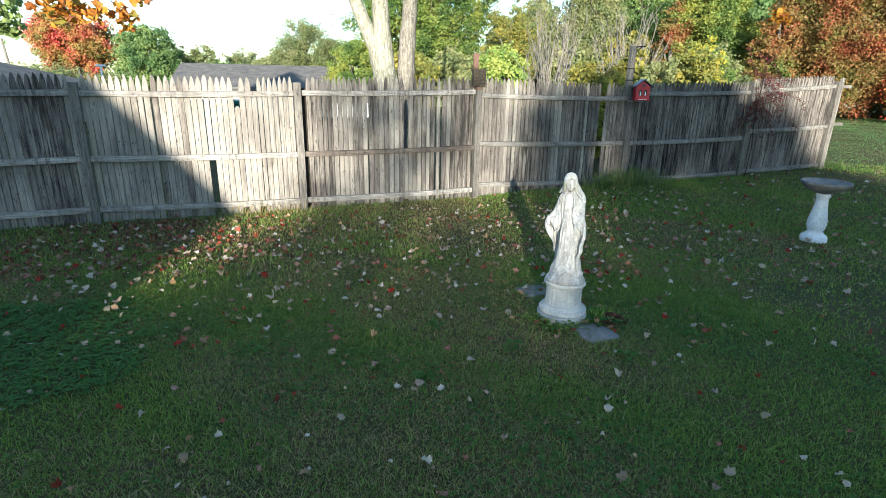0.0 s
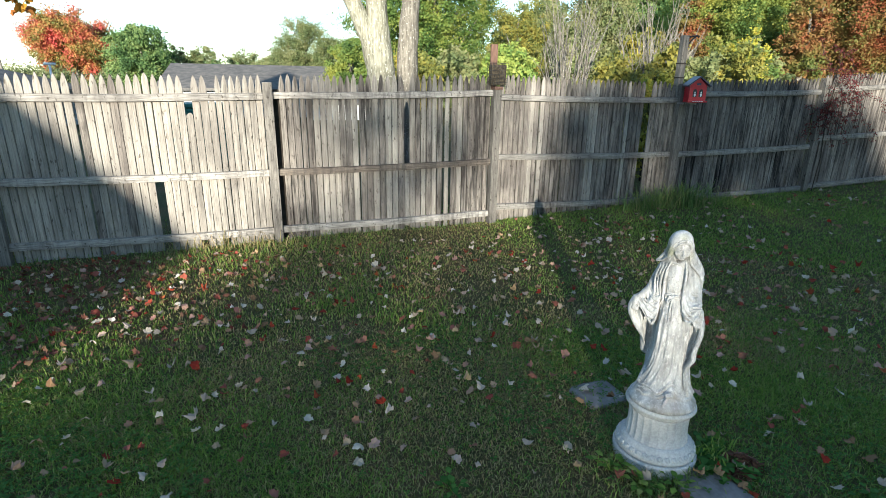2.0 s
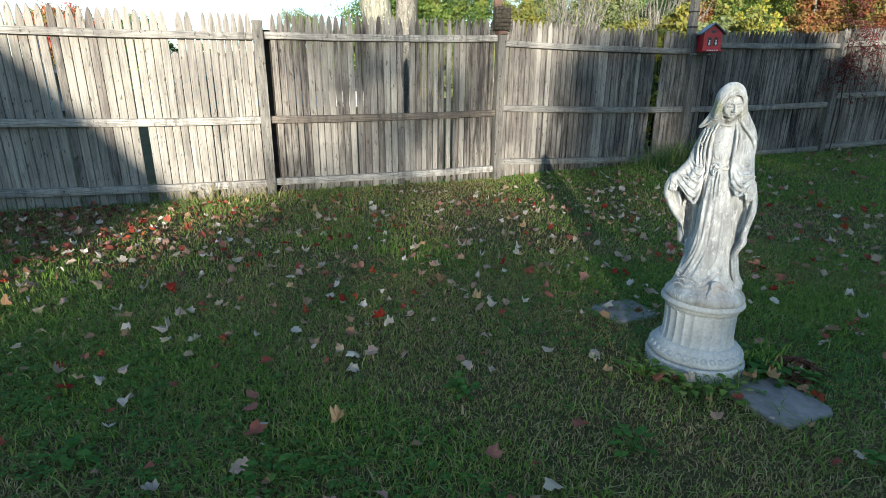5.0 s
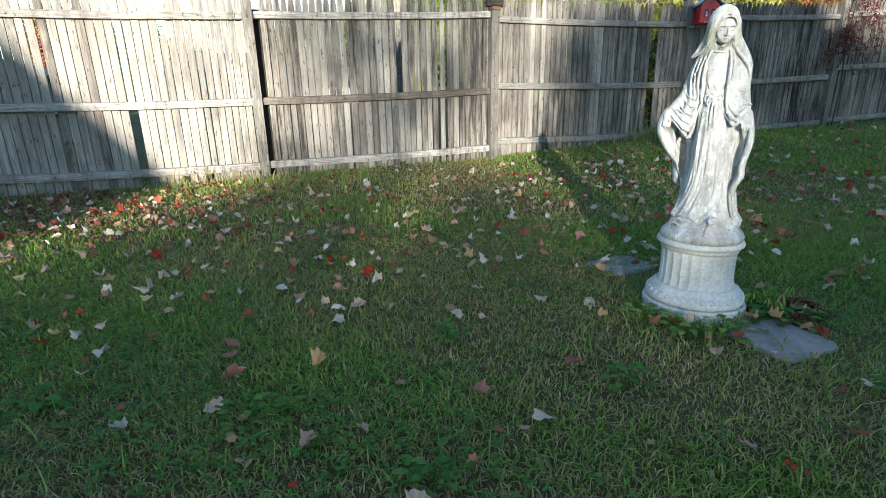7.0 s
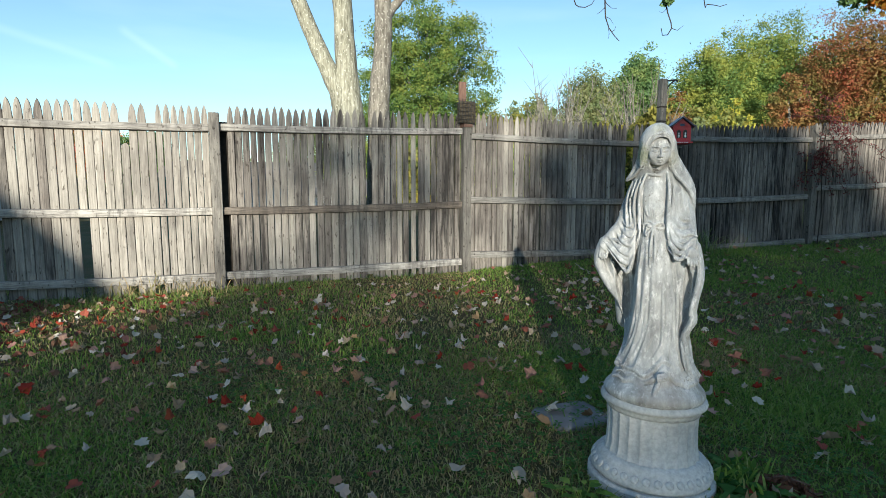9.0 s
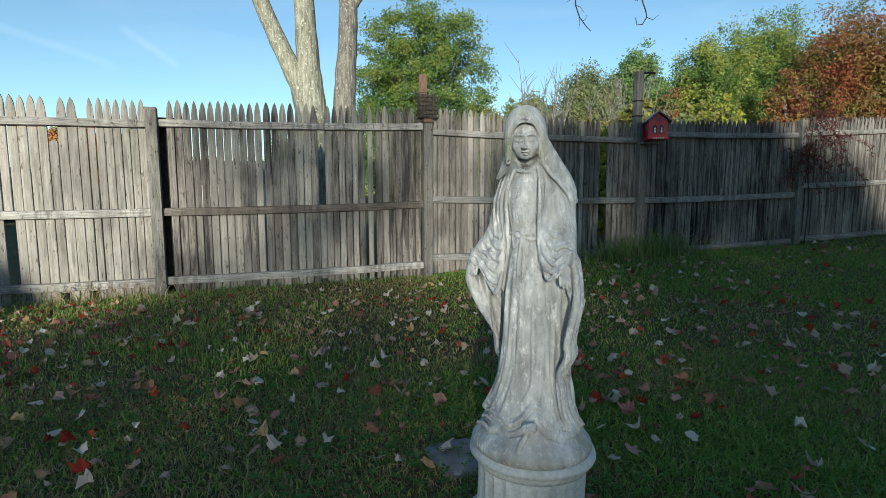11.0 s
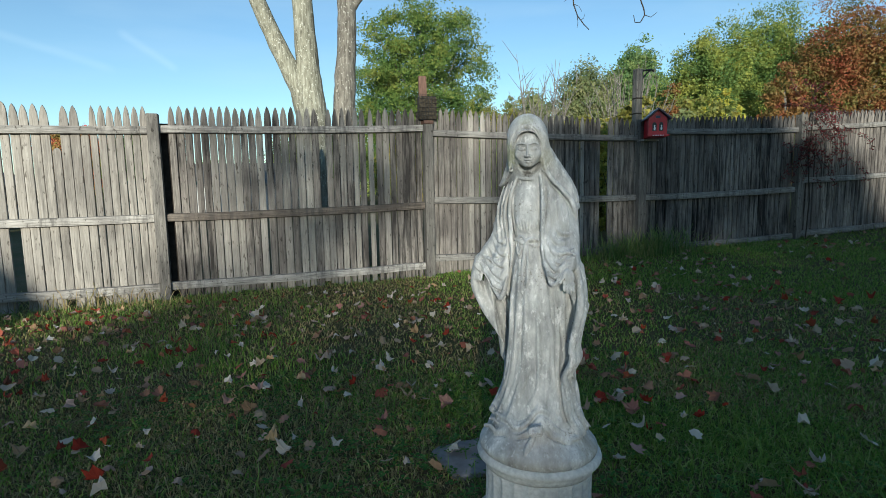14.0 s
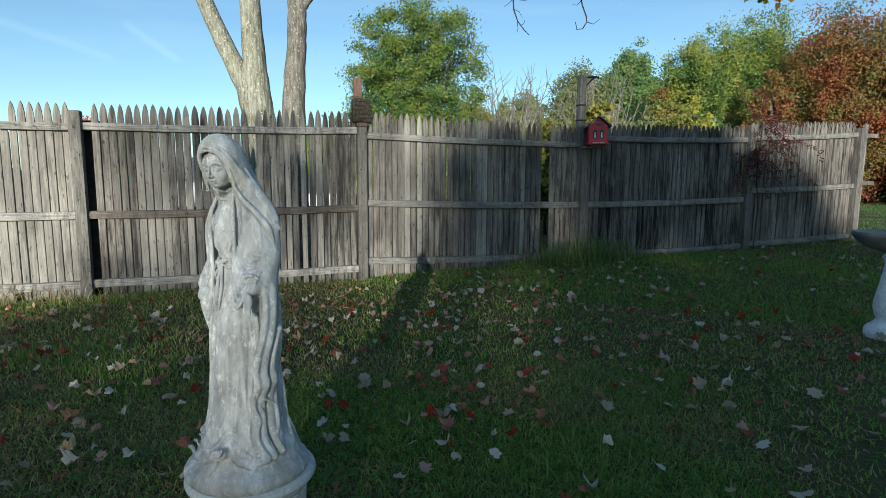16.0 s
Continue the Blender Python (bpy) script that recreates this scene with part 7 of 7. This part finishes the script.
def branch(owner, start, top, twigs, leaves, mat, seed, size=0.07):
    """A limb of a standing tree that reaches over the lawn; twigs are lists of points with a thickness."""
    base = owner.matrix_basis.translation
    bm = bmesh.new()
    a, b = Vector(start) - base, Vector(top) - base
    tube(bm, [a, a.lerp(b, 0.5) + Vector((0, 0, 0.3)), b], [0.05, 0.03, 0.013], 8)
    limb = part("branch", bm, TWIG, owner)
    for pts, r in twigs:
        bm = bmesh.new()
        pts = [Vector(p) - base for p in pts]
        tube(bm, pts, [r * (1 - 0.6 * k / (len(pts) - 1)) for k in range(len(pts))], 6)
        part("twig", bm, TWIG, limb)
    for p, r in leaves:
        rng = random.Random(seed)
        vs, fs = [], []
        for k in range(34):
            bm = leaf_shape(size * rng.uniform(0.7, 1.25), rng.uniform(-1.0, 2.0), 100 * seed + k)
            c = Vector(p) - base + Vector((rng.gauss(0, r * 0.6), rng.gauss(0, r * 0.6), rng.gauss(-0.02, r * 0.5)))
            m = pose(*c, rng.uniform(20, 150), rng.uniform(-40, 40), rng.uniform(0, 360))
            bm.verts.index_update()
            o = len(vs)
            vs += [tuple(m @ v.co) for v in bm.verts]
            fs += [[o + v.index for v in f.verts] for f in bm.faces]
            bm.free()
        mesh_ob("foliage", vs, fs, mat, limb)
        seed += 1


def flat(points, y):
    return [(px, y, pz) for px, pz in points]


TOP = (4.3, 8.0, 4.2)
twigs = [([TOP] + flat([(4.00, 3.49), (4.00, 3.24), (4.01, 3.08), (4.02, 2.94), (4.07, 2.82), (4.15, 2.73), (4.21, 2.68)], 7.95), 0.011),
         (flat([(4.01, 3.05), (3.95, 2.99), (3.90, 2.96)], 7.94), 0.004), (flat([(4.02, 2.94), (4.08, 2.92), (4.12, 2.86)], 7.94), 0.004),
         (flat([(4.06, 2.81), (4.07, 2.75), (4.06, 2.69)], 7.94), 0.004), (flat([(4.11, 2.78), (4.14, 2.80), (4.15, 2.84)], 7.94), 0.004),
         (flat([(4.01, 3.13), (4.04, 3.09), (4.10, 3.05), (4.17, 3.05)], 7.96), 0.005),
         ([TOP] + flat([(4.78, 3.56), (4.80, 3.31), (4.81, 3.14), (4.84, 3.04), (4.89, 2.93), (4.90, 2.87), (4.85, 2.79), (4.78, 2.78), (4.76, 2.86)], 7.95), 0.011),
         (flat([(4.90, 2.87), (4.98, 2.85), (5.06, 2.91)], 7.95), 0.005), (flat([(4.82, 3.09), (4.77, 3.04), (4.72, 3.05)], 7.95), 0.004),
         ([TOP] + flat([(5.27, 3.46), (5.35, 3.14), (5.37, 3.18), (5.46, 3.18), (5.56, 3.17), (5.65, 3.20)], 7.95), 0.008),
         ([TOP] + flat([(3.54, 3.29), (3.64, 3.05), (3.68, 3.03), (3.76, 3.03), (3.84, 3.07), (3.91, 3.18)], 7.95), 0.008)]
branch(second, (1.55, 9.75, 4.6), TOP, twigs, [((4.80, 7.92, 3.17), 0.05), ((4.84, 7.92, 3.19), 0.04)], L_DARK, 2, 0.05)
TOP = (5.5, 5.9, 3.8)
branch(second, (1.57, 9.75, 5.2), TOP, [([TOP, (5.36, 5.95, 3.1), (5.32, 5.98, 2.75), (5.30, 6.0, 2.55)], 0.008), ([TOP, (5.46, 5.9, 3.0), (5.44, 5.9, 2.62)], 0.008)],
       [((5.24, 6.0, 2.60), 0.06), ((5.30, 5.98, 2.68), 0.07), ((5.33, 5.95, 2.58), 0.06), ((5.28, 6.0, 2.76), 0.06)], L_DARK, 30, 0.07)
branch(second, (1.57, 9.75, 5.4), (5.7, 5.9, 3.9), [([(5.7, 5.9, 3.9), (5.5, 5.9, 3.0), (5.46, 5.9, 2.55)], 0.008)], [((5.42, 5.9, 2.56), 0.06), ((5.48, 5.88, 2.60), 0.06), ((5.55, 5.86, 2.52), 0.05)], L_ORANGE, 40, 0.07)
near = bole("maple trunk with low branches at the edge of the lawn", -5.0, 2.2, [[(0, 0, -0.1, 0.25), (0, 0, 1.2, 0.2), (0.05, 0, 3.5, 0.16), (0.1, 0, 6, 0.1)]], BARK_GREY, 21)
TOP = (-2.6, 6.2, 3.6)
branch(near, (-4.93, 2.2, 4.2), TOP, [([TOP, (-2.5, 6.4, 2.8), (-2.41, 6.47, 2.33)], 0.009), ([TOP, (-2.2, 6.5, 2.8), (-1.97, 6.61, 2.3)], 0.009), ([TOP, (-2.0, 6.6, 3.0), (-1.8, 6.66, 2.52)], 0.008)],
       [((-2.41, 6.47, 2.33), 0.15), ((-2.18, 6.54, 2.33), 0.15), ((-1.97, 6.61, 2.3), 0.12), ((-2.57, 6.4, 2.38), 0.14), ((-1.8, 6.66, 2.52), 0.10)], L_ORANGE, 4, 0.10)
TOP = (-3.2, 5.9, 3.6)
branch(near, (-4.95, 2.2, 3.9), TOP, [([TOP, (-3.0, 6.1, 2.8), (-2.87, 6.27, 2.2)], 0.009), ([TOP, (-3.1, 6.1, 2.7), (-2.88, 6.27, 2.13)], 0.008)],
       [((-2.87, 6.27, 2.25), 0.12), ((-2.88, 6.27, 2.13), 0.08), ((-2.95, 6.24, 2.35), 0.14)], L_DARK, 16, 0.09)


# ---- fallen leaves ----
def leaf_mesh(size, curl, seed, mat):
    bm = leaf_shape(size, curl, seed)
    bmesh.ops.recalc_face_normals(bm, faces=bm.faces)
    me = bpy.data.meshes.new("fallen_leaf")
    bm.to_mesh(me)
    bm.free()
    me.materials.append(mat)
    return me


LEAF_KINDS = [[leaf_mesh(0.075, c, 10 * k + j, LITTER[k]) for j, c in enumerate((0.8, 1.3, 1.8, -1.3, 1.0, -0.7))] for k in range(3)]
LEAF_LABEL = ["pale upturned dry maple leaf lying on the grass", "red maple leaf lying on the grass", "tan brown curled leaf lying on the grass"]


def fallen_leaf(x, y, kind, size=1.0, tilt=22):
    ob = new("fallen_leaf", random.choice(LEAF_KINDS[kind]))
    ob.matrix_world = pose(x, y, float(gz(x, y)) + random.uniform(0.030, 0.044), random.uniform(-tilt, tilt), random.uniform(-tilt, tilt), random.uniform(0, 360)) @ Matrix.Diagonal((size * random.uniform(0.5, 0.95), size, size, 1))
    return tagged(ob, LEAF_LABEL[kind], "leaf", "fallen leaves on the lawn")


KNOWN = [(1.93, 3.24, 2), (2.02, 3.17, 2), (1.86, 3.26, 2), (1.99, 3.27, 1), (2.06, 3.26, 0), (0.55, 3.99, 0), (1.23, 5.11, 0), (1.19, 5.14, 0), (3.82, 4.70, 0), (3.57, 4.40, 0), (3.57, 3.81, 1), (-1.15, 6.0, 1), (-1.05, 5.9, 1), (-1.2, 5.85, 1), (-1.1, 6.1, 2), (0.294, 3.285, 2)]
for lx, ly, lk in KNOWN:
    fallen_leaf(lx, ly, lk, 0.95, 14)
count = 0
while count < 270:
    lx, ly = random.uniform(-3.2, 5.2), random.uniform(1.7, 7.3)
    want = 0.35 + 0.65 * math.exp(-((lx - 1.6) ** 2 / 3.0 + (ly - 5.4) ** 2 / 2.5)) + 0.5 * math.exp(-((lx + 1.1) ** 2 / 1.5 + (ly - 5.4) ** 2 / 1.5))
    if ly < 4.2:
        want *= 0.5
    if random.random() > want or (abs(lx - SX) < 0.2 and abs(ly - SY) < 0.2):
        continue
    r = random.random()
    red = 0.44 if lx < -0.6 and ly > 4.6 else 0.34
    fallen_leaf(lx, ly, 1 if r < red else (2 if r < red + 0.14 else 0), random.uniform(0.5, 1.0))
    count += 1
# the rest of the litter, far off and in crumbs
vs, fs = [], []
for k in range(2650):
    if k >= 2300:
        lx, ly = random.uniform(-3.2, 5.4), random.uniform(4.0, 7.3)
        s = random.uniform(0.55, 1.0)
    elif k >= 2100:
        if k % 2:
            continue
        lx, ly = random.gauss(-1.1, 0.9), random.gauss(5.4, 0.9)
        s = random.uniform(0.5, 1.05)
    elif k >= 1950:
        if k % 2:
            continue
        lx, ly = random.gauss(1.6, 1.2), random.gauss(5.2, 0.8)
        s = random.uniform(0.6, 1.0)
    elif k >= 1500:
        if k % 3:
            continue
        lx, ly = random.uniform(-2.4, 5.0), random.uniform(1.4, 4.2)
        s = random.uniform(0.45, 0.85)
    elif k < 560:
        lx, ly = random.uniform(2.4, 10.5), random.uniform(2.6, 8.2)
        s = random.uniform(0.6, 1.1)
    elif k < 950:
        lx, ly = random.gauss(0.6, 2.0), random.uniform(3.4, 7.2)
        s = random.uniform(0.45, 0.85)
    else:
        lx, ly = random.uniform(-4.5, 5.0), random.uniform(1.6, 7.4)
        s = random.uniform(0.2, 0.5)
    if math.hypot(lx - SX, ly - SY) < 0.24 or (k < 1500 and random.random() < 0.25):
        continue
    bm = leaf_shape(0.085 * s, random.uniform(-1, 1.5), k)
    m = pose(lx, ly, float(gz(lx, ly)) + random.uniform(0.028, 0.046), random.uniform(-30, 30), random.uniform(-35, 35), random.uniform(0, 360))
    bm.verts.index_update()
    o = len(vs)
    vs += [tuple(m @ v.co) for v in bm.verts]
    fs += [[o + v.index for v in f.verts] for f in bm.faces]
    bm.free()
tagged(mesh_ob("leaf_litter", vs, fs, LITTER_STUFF), "scattered pale and red fallen leaves and crumbs", "leaves", kind="stuff")
vs, fs = [], []
for k in range(850):
    lx, ly = random.gauss(-2.2, 0.85), random.uniform(4.9, 7.2)
    bm = leaf_shape(0.085 * random.uniform(0.35, 0.85), random.uniform(-1, 1.8), 3000 + k)
    m = pose(lx, ly, float(gz(lx, ly)) + random.uniform(0.012, 0.03), random.uniform(-30, 30), random.uniform(-30, 30), random.uniform(0, 360))
    bm.verts.index_update()
    o = len(vs)
    vs += [tuple(m @ v.co) for v in bm.verts]
    fs += [[o + v.index for v in f.verts] for f in bm.faces]
    bm.free()
tagged(mesh_ob("leaf_litter", vs, fs, LITTER_BROWN), "brown rotting leaves in the thin grass by the fence", "leaves", kind="stuff")
